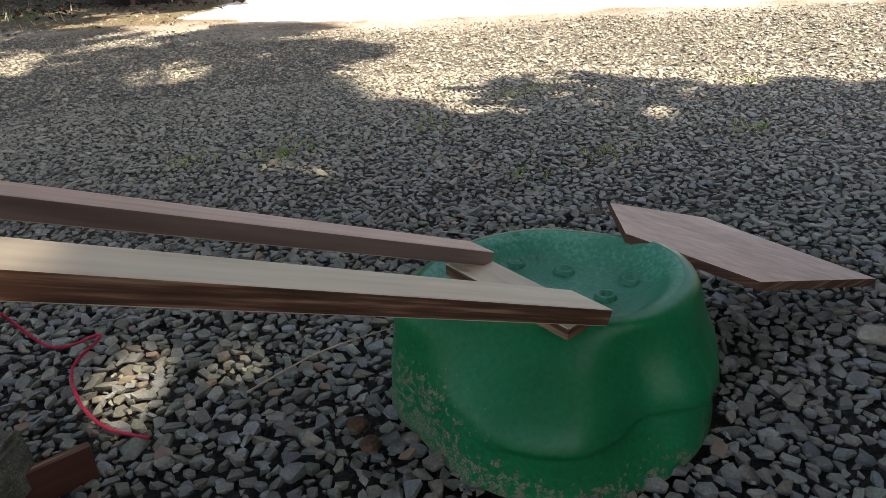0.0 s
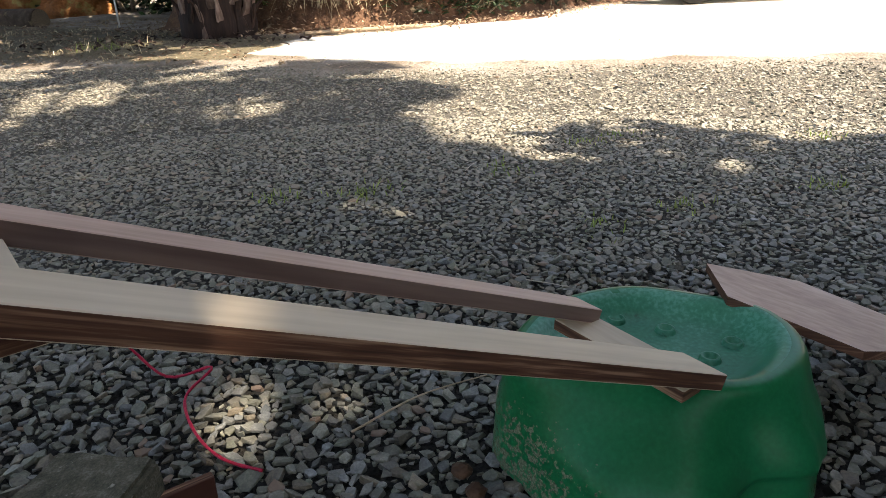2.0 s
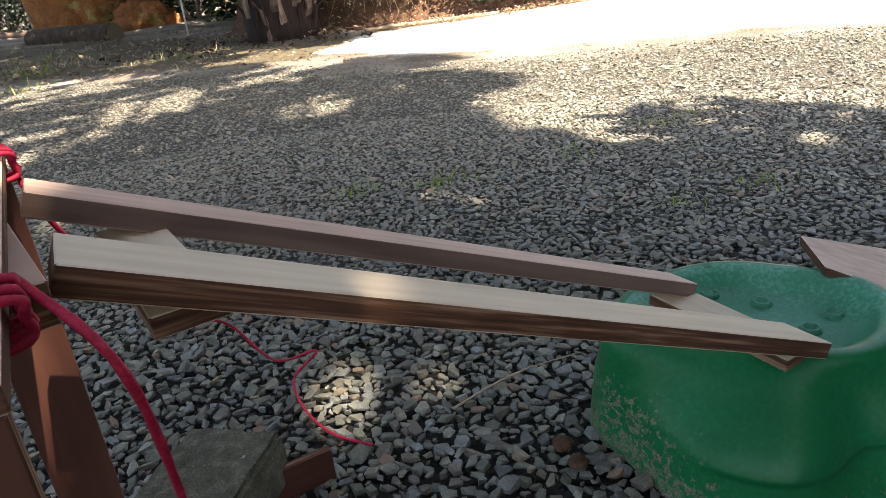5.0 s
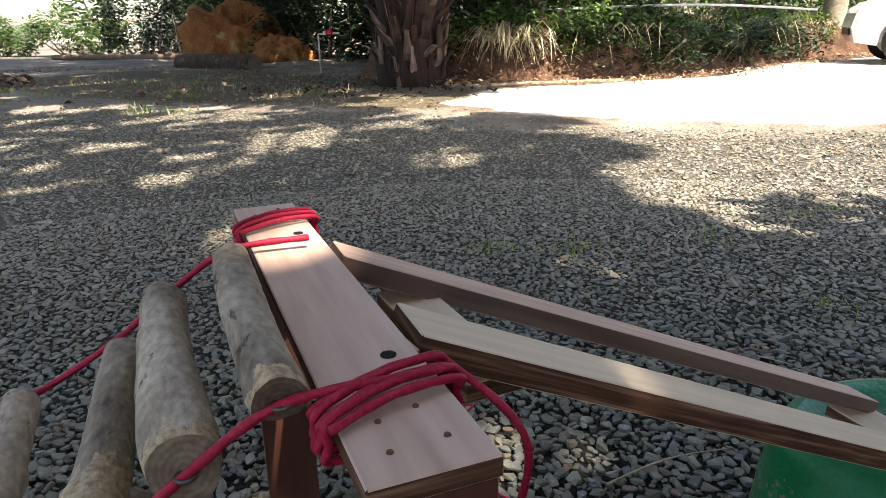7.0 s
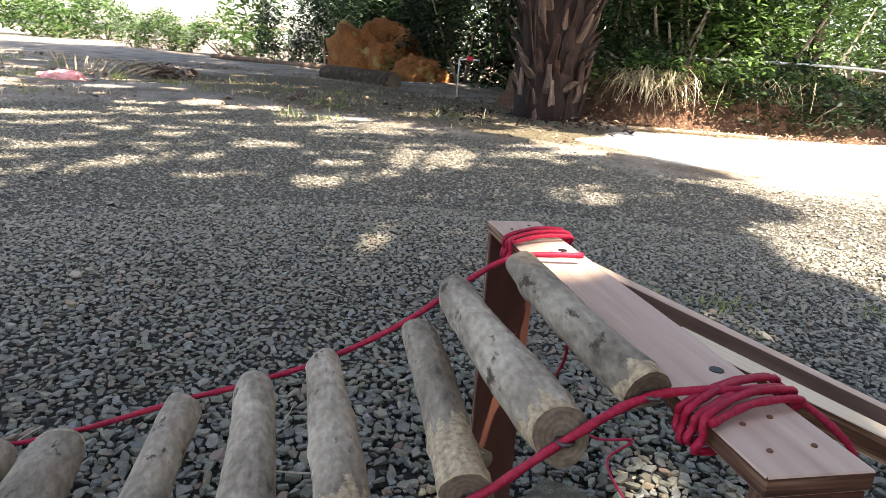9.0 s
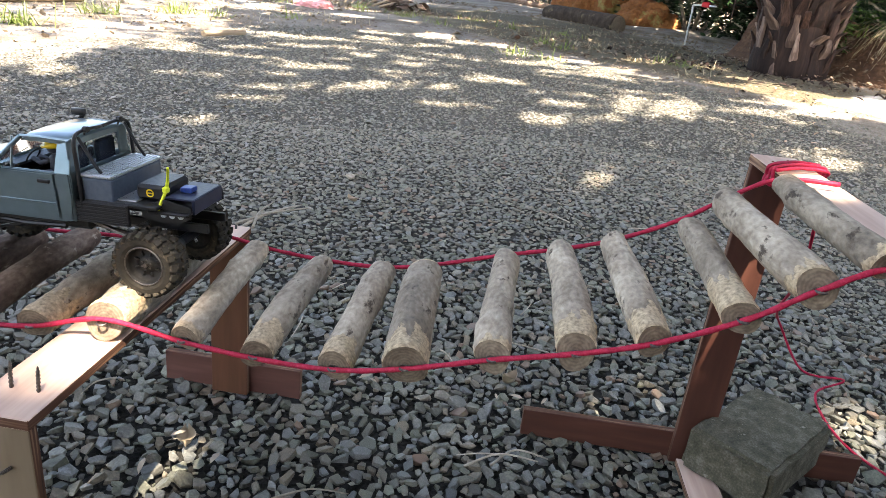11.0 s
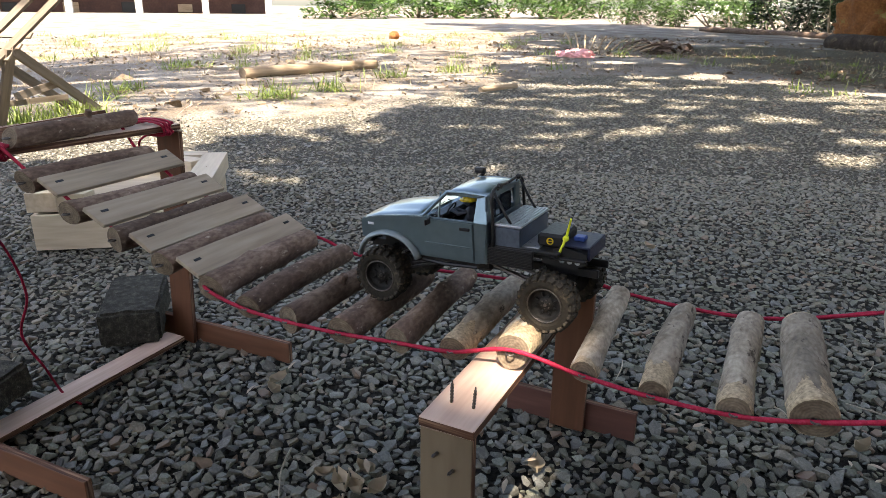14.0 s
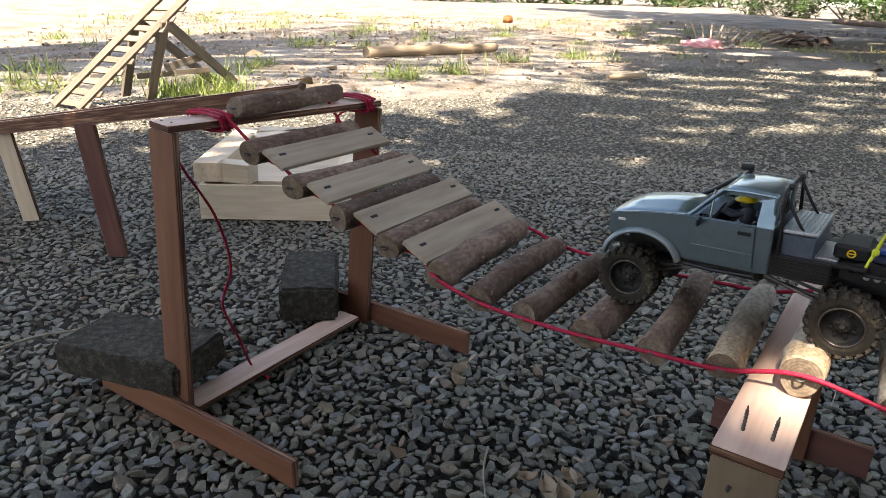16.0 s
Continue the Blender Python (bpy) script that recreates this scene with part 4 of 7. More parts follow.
def eye_ring():
    b = bmesh.new()
    R, r = 0.0042, 0.0011
    rings = [[Vector(((R + r * math.cos(2 * math.pi * k / 6)) * math.cos(a), (R + r * math.cos(2 * math.pi * k / 6)) * math.sin(a), r * math.sin(2 * math.pi * k / 6))) for k in range(6)] for a in [2 * math.pi * i / 14 for i in range(14)]]
    rings.append(rings[0])
    b = loft(rings)
    bmesh.ops.remove_doubles(b, verts=b.verts, dist=1e-6)
    return merge(b, cyl(0.0012, 0.008, 6, axis="Y", at=(0, 0.007, 0)))


def make_log(name, knot, r, seed, length, bark, label, group, stub=None, lead=0.010, lean=0.0, turn=0.0, peel=(0.0, 0.0)):
    d = (Matrix.Rotation(radians(turn), 3, "Z") @ D).normalized()
    p0 = Vector(knot) - d * lead
    p1 = p0 + d * length + Vector((0, 0, lean))
    ob = part(name, log_mesh((p1 - p0).length, r, seed, stub, peel), [bark, CUT])
    ob.matrix_world = along(p0, p1)
    bpy.context.view_layer.update()
    for p, s in ((p0 - d * 0.004, 1), (p1 + d * 0.004, -1)):
        m = Matrix.Translation(p) @ Vector((d.x * s, d.y * s, 0)).to_track_quat("Y", "Z").to_matrix().to_4x4()
        part("eye_screw", eye_ring(), STEEL, ob, "small steel screw eye", True, m=ob.matrix_world.inverted() @ m)
    return hang(ob, label)


near_cord, far_cord = [], []
WIDE = 0.192
for i, ((s, z), r) in enumerate(zip(SPAN1, RADII)):
    k = A0 + U1 * s
    k.z = z
    stub = {2: (-0.28, 2.0), 7: None}.get(i)
    # peeled ends; on logs 2 and 3 the pale colour also stands for sun patches
    make_log("bridge_log", k, r, 40 + i, 0.208 + 0.006 * math.sin(3 * i), BARK, "grey-brown branch log slung crosswise on red cords", "bridge logs", stub, 0.012, 0.002 * math.sin(5 * i), 2.5 * math.sin(2.3 * i), {1: (0.10, 0), 2: (0.42, 0), 3: (0.24, 0), 4: (0.30, 0), 6: (0.24, 0.06), 7: (0.2, 0), 8: (0.26, 0)}.get(i, (0.06, 0.0)))
for i, (s, z) in enumerate(SPAN2):
    k = B0 + U2 * s
    k.z = z
    make_log("bridge_log", k, 0.0165 + 0.0015 * math.sin(4 * i), 60 + i, 0.210 + 0.006 * math.sin(2 * i), BARK_RED if i > 0 else BARK, "mottled bark branch log slung crosswise on red cords", "bridge logs", (-0.02, 0.4) if i == 3 else None, 0.012, 0.002 * math.cos(5 * i), 2.0 * math.sin(1.7 * i), (0.32, 0.08) if i == 0 else (0.0, 0.0))
k = B0.copy()
k.z = 0.262 + 0.0195
make_log("bridge_log", k, 0.0190, 80, 0.214, BARK, "stout branch log lying along the low trestle beam", "bridge logs", None, 0.014, peel=(0.26, 0.05))


def slat(k, slope):
    d = D.normalized()
    n = Vector((-U2.x * slope, -U2.y * slope, 1)).normalized()
    p0 = k - d * 0.012 + n * 0.010
    p1 = p0 + d * 0.216
    b = plank_mesh(0.216, 0.040, 0.006)
    ob = part("bridge_slat", b, [SLAT, SLAT])
    ob.matrix_world = along(p0, p1, n)
    bpy.context.view_layer.update()
    for e in (-0.088, 0.088):
        part("slot", box(0.011, 0.004, 0.0012, 0.0003), BLACK, ob, "dark cord slot", m=Matrix.Translation((e, 0.004, 0.003)))
    return hang(ob, "flat sawn wooden slat")


for i, (s, what, z) in enumerate(SPAN3):
    k = B0 + U2 * s
    k.z = z
    if what == "slat":
        slat(k, 0.52)
    else:
        make_log("bridge_log", k, 0.0160, 90 + i, 0.208, BARK_RED, "red-brown bark log laced between wooden slats", "bridge logs", None, 0.012, 0.0, 1.5 * math.sin(i))
k = C0.copy()
k.z = 0.430 + 0.014
make_log("bridge_log", k + D * 0.022, 0.0138, 99, 0.200, BARK_RED, "red-brown bark log lying on the tall trestle beam", "bridge logs", (0.1, 0.3), 0.006)


def cord(name, pts, r, label, alone=True, steps=8):
    line = smooth_line(pts, steps)
    b = tube(line, [r * (1.0 + 0.10 * math.sin(i * 1.9)) for i in range(len(line))], 8)
    ob = part(name, b, ROPE, smooth=True)
    return tagged(ob, label, "cord") if alone else ob


def bridge_line(off, sag=0.0):
    o = D * off
    pts = [A0 + o + Vector((0, 0, 0.001))]
    pts += [A0 + U1 * s + o + Vector((0, 0, z - (A0.z))) + Vector((0, 0, 0.001 * math.sin(9 * s))) for s, z in SPAN1]
    pts += [B0 + o + Vector((0, 0, 0.002))]
    pts += [B0 + U2 * s + o + Vector((0, 0, z - B0.z)) for s, z in SPAN2]
    into = D * (0.028 if off < 0 else -0.028)
    pts += [B0 + U2 * s + o + into + Vector((0, 0, z - B0.z - 0.006)) for s, w, z in SPAN3]
    pts += [C0 + o + into * 0.6]
    return pts


hang(cord("bridge_cord", bridge_line(-0.017), 0.0024, "", False), "red braided cord")
hang(cord("bridge_cord", bridge_line(WIDE + 0.018), 0.0024, "", False), "red braided cord")


def wrap(at, ax, pr, width, thick, turns, step, skew, label, tail):
    """Cord wound round a flat beam, then a loose end."""
    c = Vector(at)
    pts = []
    hw, ht = width / 2 + 0.004, thick / 2 + 0.004
    corners = [(-hw, ht), (0, ht + 0.0025), (hw, ht), (hw + 0.001, 0), (hw, -ht), (0, -ht - 0.001), (-hw, -ht), (-hw - 0.001, 0)]
    n = len(corners)
    for i in range(turns * n + 3):
        u, w = corners[i % n]
        lap = i / n
        wob = 0.0025 * math.sin(2.3 * i)
        pts.append(c + pr * (u * (1 + 0.03 * math.sin(lap * 5))) + Vector((0, 0, w + 0.002 * (int(lap) % 2))) + ax * (step * lap + skew * u / hw + wob))
    wound = cord("cord_lashing", pts, 0.0020, label, True, 6)
    loose = cord("loose_end", pts[-1:] + [Vector(p) for p in tail], 0.0020, "", False, 6)
    loose.parent = wound
    return wound


E1, E3 = Vector((-0.273, 0.052, 0.440)), Vector((-1.352, -0.855, 0.425))
ax3 = Vector((-0.182, 0.305, 0)).normalized()
pr3 = Vector((ax3.y, -ax3.x, 0))
wrap(E1 + ax1 * 0.045, ax1, pr1, 0.053, 0.010, 4, 0.0055, 0.010, "red cord wound round the trestle beam with a loose hanging end",
     [(-0.255, 0.115, 0.425), (-0.262, 0.135, 0.36), (-0.28, 0.16, 0.25), (-0.30, 0.19, 0.12), (-0.315, 0.20, 0.02), (-0.34, 0.17, 0.014)])
wrap(E1 + ax1 * 0.345, ax1, pr1, 0.053, 0.010, 3, 0.006, 0.012, "red cord wound round the trestle beam, its end on the gravel",
     [(-0.480, 0.357, 0.40), (-0.50, 0.45, 0.29), (-0.56, 0.62, 0.17), (-0.575, 0.725, 0.10), (-0.524, 0.735, 0.035), (-0.462, 0.745, 0.045), (-0.488, 0.71, 0.02), (-0.452, 0.65, 0.012), (-0.398, 0.602, 0.010), (-0.341, 0.582, 0.010)])
wrap(E3 + ax3 * 0.060, ax3, pr3, 0.052, 0.010, 4, 0.005, 0.006, "red cord wound round the tall beam with its end hanging",
     [(-1.380, -0.838, 0.412), (-1.386, -0.838, 0.37), (-1.40, -0.80, 0.289), (-1.404, -0.784, 0.208), (-1.40, -0.80, 0.147), (-1.41, -0.78, 0.08), (-1.43, -0.765, 0.02), (-1.40, -0.74, 0.012)])
wrap(E3 + ax3 * 0.310, ax3, pr3, 0.052, 0.010, 4, 0.005, 0.006, "red cord wound round the far end of the tall trestle beam",
     [(-1.555, -0.60, 0.40), (-1.553, -0.598, 0.37)])


# ---- weights ----
def paver(centre, size, turn, seed, label, moss=False):
    rnd = random.Random(seed)
    b = bmesh.new()
    bmesh.ops.create_cube(b, size=1.0)
    for v in b.verts:
        v.co = Vector((v.co.x * size[0], v.co.y * size[1], v.co.z * size[2]))
    bmesh.ops.bevel(b, geom=b.edges[:], offset=0.006, segments=2, affect="EDGES")
    bmesh.ops.subdivide_edges(b, edges=[e for e in b.edges if e.calc_length() > 0.02], cuts=7, use_grid_fill=True)
    for v in b.verts:
        q = v.co * 45
        v.co += Vector((noise.noise(q + Vector((seed, 0, 0))), noise.noise(q + Vector((0, seed, 0))), noise.noise(q + Vector((0, 0, seed))))) * 0.0022 + Vector((0, 0, 0.0016 * noise.noise(q * 3.1)))
    ob = part("concrete_paver", b, PAVER_MOSSY if moss else PAVER)
    ob.matrix_world = Matrix.Translation(centre) @ Matrix.Rotation(radians(turn), 4, "Z")
    return tagged(ob, label, "paver", "paver weights")


paver((-0.478, 0.424, 0.052), (0.185, 0.115, 0.066), 87, 3, "rough mossy concrete block weighing down the trestle rail", True)
paver((-1.432, -0.925, 0.066), (0.215, 0.125, 0.050), 57, 4, "dark wet concrete paver resting on the trestle foot")
paver((-1.655, -0.648, 0.056), (0.190, 0.105, 0.068), 172, 5, "dark concrete paver resting across the trestle rail")


# ---- ramp of two planks up from the tub ----
def ramp_up():
    root = empty("plank_ramp", Matrix.Translation((-0.12, 0.40, 0.3)))
    bpy.context.view_layer.update()
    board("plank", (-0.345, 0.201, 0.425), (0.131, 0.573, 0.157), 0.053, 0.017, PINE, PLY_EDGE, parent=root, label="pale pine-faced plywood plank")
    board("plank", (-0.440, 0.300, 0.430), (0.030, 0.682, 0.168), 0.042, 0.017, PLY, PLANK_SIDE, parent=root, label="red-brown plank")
    for f, mat in ((0.09, PINE), (0.965, PINE)):
        a = Vector((-0.345, 0.201, 0.405)).lerp(Vector((0.131, 0.573, 0.140)), f)
        c = Vector((-0.440, 0.300, 0.410)).lerp(Vector((0.030, 0.682, 0.151)), f)
        e = (c - a).normalized() * 0.010
        board("cross_batten", a - e, c + e, 0.042, 0.014, mat, PLY_EDGE, parent=root)
    board("head_batten", (-0.330, 0.166, 0.418), (-0.482, 0.306, 0.418), 0.018, 0.022, PLY, PLY_EDGE, parent=root, label="pink plywood batten under the plank heads")
    return tagged(root, "pair of sloping wooden planks leaning from tub to trestle", "ramp")


ramp_up()


def ramp_board():
    """An uneven offcut of plywood sheet."""
    corners = [Vector(p) for p in ((0.205, 0.742, 0.158), (0.357, 0.707, 0.104), (0.582, 0.845, 0.026), (0.358, 0.905, 0.104), (0.208, 0.845, 0.157))]
    mid = sum(corners, Vector()) / len(corners)
    b = bmesh.new()
    f = b.faces.new([b.verts.new(c - mid) for c in corners])
    bmesh.ops.triangulate(b, faces=[f])
    r = bmesh.ops.extrude_face_region(b, geom=b.faces[:])
    bmesh.ops.translate(b, verts=[v for v in r["geom"] if isinstance(v, bmesh.types.BMVert)], vec=(0, 0, -0.012))
    bmesh.ops.recalc_face_normals(b, faces=b.faces[:])
    for f in b.faces:
        f.material_index = 0 if abs(f.normal.z) > 0.6 else 1
    root = part("ramp_board", b, [PLY, PLY_EDGE])
    root.matrix_world = Matrix.Translation(mid)
    return tagged(root, "pointed pink plywood offcut sloping from the tub to the gravel", "board")


ramp_board()


# ---- green tub ----
def build_tub():
    foot = loop_line([(*p, 0) for p in TUB_FOOT], 8)
    lip = loop_line([(-0.062, 0.640, 0), (-0.048, 0.598, 0), (0.052, 0.567, 0), (0.150, 0.555, 0), (0.210, 0.573, 0), (0.260, 0.637, 0), (0.267, 0.706, 0), (0.232, 0.757, 0), (0.115, 0.803, 0), (0.02, 0.775, 0), (-0.034, 0.719, 0)], 8)
    mid = Vector((0.110, 0.680, 0))

    def moulding(v, z):
        """The fluted front and the skirt that steps in below the belly, beside a plain flat panel."""
        a = math.degrees(math.atan2(v.y, v.x))
        rise = max(0.0, min(1.0, z / 0.05)) * max(0.0, min(1.0, (0.150 - z) / 0.06))
        d = -0.032 * math.exp(-((a + 64) / 15) ** 2) * rise + 0.007 * math.exp(-((a + 40) / 12) ** 2) * rise + 0.006 * math.exp(-((a + 95) / 14) ** 2) * rise
        if -115 < a < 35 and z < 0.0525:
            d -= 0.0075
        if -42 < a < -35 and 0.01 < z < 0.12:
            d -= 0.004
        return d

    def ring(f, z, inset=0.0, wave=0.0):
        out = []
        for i, (a, c) in enumerate(zip(foot, lip)):
            p = a.lerp(c, f)
            v = (p - mid)
            ln = v.length
            q = mid + v * (max(0.0, ln - inset + (moulding(v, z) if f < 1 else 0.0)) / ln)
            q.z = z + wave * math.sin(i * 0.9)
            out.append(q)
        return out

    rings = [ring(-0.02, 0.0), ring(0.05, 0.020), ring(0.12, 0.044), ring(0.145, 0.0515), ring(0.15, 0.0535), ring(0.165, 0.058), ring(0.20, 0.066), ring(0.32, 0.080), ring(0.62, 0.100), ring(0.82, 0.122), ring(0.95, 0.135),
             ring(1.0, 0.142, 0.003), ring(1.0, 0.1465, 0.009), ring(1.0, 0.1475, 0.017), ring(1.0, 0.1455, 0.025), ring(1.0, 0.140, 0.032), ring(1.0, 0.131, 0.040), ring(1.0, 0.124, 0.050), ring(1.0, 0.121, 0.065)]
    b = loft(rings)
    inner = [v for v in b.verts][-len(foot):]
    f = b.faces.new(inner)
    bmesh.ops.poke(b, faces=[f])
    bmesh.ops.subdivide_edges(b, edges=[e for e in b.edges if e.calc_length() > 0.05], cuts=3)
    for v in b.verts:
        # moulded dent in the open side and soft unevenness
        v.co += Vector((noise.noise(v.co * 9), noise.noise(v.co * 9 + Vector((5, 5, 5))), 0)) * 0.003
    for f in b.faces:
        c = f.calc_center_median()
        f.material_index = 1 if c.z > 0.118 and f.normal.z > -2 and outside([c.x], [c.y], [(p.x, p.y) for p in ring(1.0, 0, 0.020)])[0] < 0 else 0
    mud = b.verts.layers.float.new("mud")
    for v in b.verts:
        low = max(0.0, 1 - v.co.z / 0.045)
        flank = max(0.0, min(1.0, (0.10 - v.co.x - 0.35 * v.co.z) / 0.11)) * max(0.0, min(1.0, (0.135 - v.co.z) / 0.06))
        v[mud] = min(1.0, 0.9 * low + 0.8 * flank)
    bmesh.ops.recalc_face_normals(b, faces=b.faces[:])
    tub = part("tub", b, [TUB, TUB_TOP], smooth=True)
    for x, y in ((0.075, 0.745), (0.100, 0.665), (0.165, 0.655), (0.130, 0.720), (0.20, 0.69)):
        rim = loft([[Vector((x + rr * math.cos(a), y + rr * math.sin(a), z)) for a in [2 * math.pi * k / 14 for k in range(14)]] for rr, z in ((0.013, 0.121), (0.011, 0.126), (0.008, 0.1265), (0.006, 0.122))], close_last=True)
        part("moulded_boss", rim, TUB_TOP, tub, "round moulded boss", True)
    part("moulded_hump", loft([[Vector((0.055 + rr * 1.5 * math.cos(a), 0.665 + rr * math.sin(a), z)) for a in [2 * math.pi * k / 18 for k in range(18)]] for rr, z in ((0.024, 0.120), (0.020, 0.131), (0.012, 0.137), (0.004, 0.138))], close_last=True), TUB_TOP, tub, "pale worn hump", True)
    return tagged(tub, "dirty green moulded plastic tub lying upside down on the gravel", "tub")


build_tub()


# ---- ramp leading down from the tall trestle ----
def ramp_down():
    root = empty("exit_ramp", Matrix.Translation((-2.0, -1.0, 0.3)))
    bpy.context.view_layer.update()
    a, c = Vector((-1.590, -0.652, 0.432)), Vector((-2.55, -1.53, 0.190))
    board("side_plank", a, c, 0.018, 0.030, PLY, PLY_EDGE, parent=root)
    s0, s1 = a.lerp(c, 0.38) + Vector((-0.075, 0.07, 0.012)), c + Vector((-0.075, 0.07, 0.012))
    board("deck", s0, s1, 0.20, 0.012, PLY, PLY_EDGE, parent=root)
    for p, mat in (((-2.035, -1.05), PLY_MAROON), ((-2.345, -1.30), PINE)):
        f = (p[0] - a.x) / (c.x - a.x)
        z = a.z + (c.z - a.z) * f
        board("leg", (p[0], p[1], 0.0), (p[0] - 0.004, p[1] - 0.03, z - 0.012), 0.045, 0.012, mat, PLY_EDGE, up=(0.8, -0.3, 0), parent=root)
    return tagged(root, "plywood exit ramp on battens sloping down from the tall trestle", "ramp")


ramp_down()


# ---- pale box frame behind the bridge ----
def box_frame():
    o = Vector((-2.28, -0.88, 0))
    ex, ey = Vector((0.10, 0.40, 0)).normalized(), Vector((-0.57, 0.14, 0)).normalized()
    ey = (ey - ex * ey.dot(ex)).normalized()
    w, dpt, h = 0.42, 0.55, 0.095
    root = empty("box_obstacle", Matrix.Translation(o + ex * w / 2 + ey * dpt / 2))
    bpy.context.view_layer.update()

    def at(u, v, z):
        return o + ex * u + ey * v + Vector((0, 0, z))

    for (u0, v0), (u1, v1), inward in (((0, 0), (w, 0), ey), ((0, dpt), (w, dpt), -ey), ((0, 0.01), (0, dpt - 0.01), ex), ((w, 0.01), (w, dpt - 0.01), -ex)):
        board("side_board", at(u0, v0, h / 2) + inward * 0.006, at(u1, v1, h / 2) + inward * 0.006, h, 0.012, PINE, PINE, up=inward, parent=root)
    t = h + 0.026
    for p0, p1, wd in (((0.02, 0.03), (0.02, 0.52), 0.075), ((0.40, 0.03), (0.40, 0.52), 0.075), ((0.05, 0.515), (0.37, 0.515), 0.07), ((0.06, 0.40), (0.20, 0.50), 0.06), ((0.36, 0.40), (0.22, 0.50), 0.06), ((0.05, 0.06), (0.14, 0.03), 0.05)):
        board("top_block", at(*p0, t), at(*p1, t), wd, 0.052, PINE, PINE, parent=root)
    board("floor_panel", at(0.05, 0.27, h - 0.006), at(0.37, 0.27, h - 0.006), 0.44, 0.012, PINE, PINE, parent=root)
    for u, v in ((0.02, 0.10), (0.02, 0.30), (0.40, 0.10), (0.40, 0.30)):
        dimple(root, at(u, v, t + 0.0262))
    return tagged(root, "pale pine box frame obstacle with blocks round a sunken floor", "box")


box_frame()

# ---- toy pickup truck ----
def lathe(profile, seg=32, axis="Y"):
    """Turns (radius, along) pairs round the axle."""
    rings = []
    for r, a in profile:
        rings.append([Vector((r * math.cos(2 * math.pi * k / seg), a, r * math.sin(2 * math.pi * k / seg))) for k in range(seg)])
    b = loft(rings)
    bmesh.ops.recalc_face_normals(b, faces=b.faces[:])
    return b


def panel(points, thick, bevel=0.0008, inset=None):
    """A flat polygon in x-z, given its thickness along y and rounded edges."""
    b = bmesh.new()
    f = b.faces.new([b.verts.new((x, 0, z)) for x, z in points])
    r = bmesh.ops.extrude_face_region(b, geom=[f])
    bmesh.ops.translate(b, verts=[v for v in r["geom"] if isinstance(v, bmesh.types.BMVert)], vec=(0, thick, 0))
    bmesh.ops.recalc_face_normals(b, faces=b.faces[:])
    if bevel:
        edges = [e for e in b.edges if abs(e.verts[0].co.y - e.verts[1].co.y) < 1e-7]
        bmesh.ops.bevel(b, geom=edges, offset=bevel, segments=2, affect="EDGES")
    return b


WHEEL_R = 0.032
CAB_SET = Matrix.Translation((-0.011, 0, 0.0625 * 0.13)) @ Matrix.Diagonal((1, 1, 0.87, 1))   # the sprung cab sits back and low
CAB_PARTS = ("body", "snorkel", "interior", "seat", "steering_wheel", "roll_bar", "roll_bar_stay", "spot_lamp")


def wheel_meshes():
    w = 0.0135
    tyre = lathe([(0.0185, -w * 0.86), (0.0225, -w * 1.02), (0.0270, -w), (0.0296, -w * 0.82), (0.0300, -w * 0.4), (0.0302, 0), (0.0300, w * 0.4), (0.0296, w * 0.82), (0.0270, w), (0.0225, w * 1.02), (0.0185, w * 0.86)], 36)
    lugs = []
    for i in range(20):
        for side in (-1, 1):
            a = 2 * math.pi * (i + (0.5 if side > 0 else 0)) / 20
            for kind, u in enumerate((0.38 * side, 0.86 * side)):
                turn = Matrix.Rotation(-a, 4, "Y") @ Matrix.Translation((0, u * w, (0.0302, 0.0288)[kind] + 0.0006)) @ Matrix.Rotation(radians(18 * side), 4, "Z")
                if kind:
                    turn = turn @ Matrix.Rotation(radians(-32 * side), 4, "X")
                lugs.append((kind, turn))
    rim = lathe([(0.0190, -w * 0.9), (0.0180, -w * 0.92), (0.0168, -w * 0.6), (0.0150, -w * 0.38), (0.0080, -w * 0.34), (0.0065, -w * 0.55), (0.0, -w * 0.56)], 28)
    merge(rim, lathe([(0.0188, w * 0.9), (0.0170, w * 0.5), (0.0, w * 0.5)], 28))
    for i in range(8):
        a = 2 * math.pi * i / 8
        merge(rim, box(0.0045, 0.002, 0.0022, 0.0004), Matrix.Rotation(a, 4, "Y") @ Matrix.Translation((0.0110, -w * 0.40, 0)))
    nut = cyl(0.0021, 0.004, 6, axis="Y", at=(0, -w * 0.62, 0))
    for i in range(6):
        a = 2 * math.pi * i / 6
        merge(nut, cyl(0.0008, 0.0016, 6, axis="Y", at=(0.0048 * math.cos(a), -w * 0.56, 0.0048 * math.sin(a))))
    ring = lathe([(0.0178, -w * 0.90), (0.0186, -w * 0.98), (0.0194, -w * 0.90)], 28)
    return tyre, rim, nut, ring, lugs


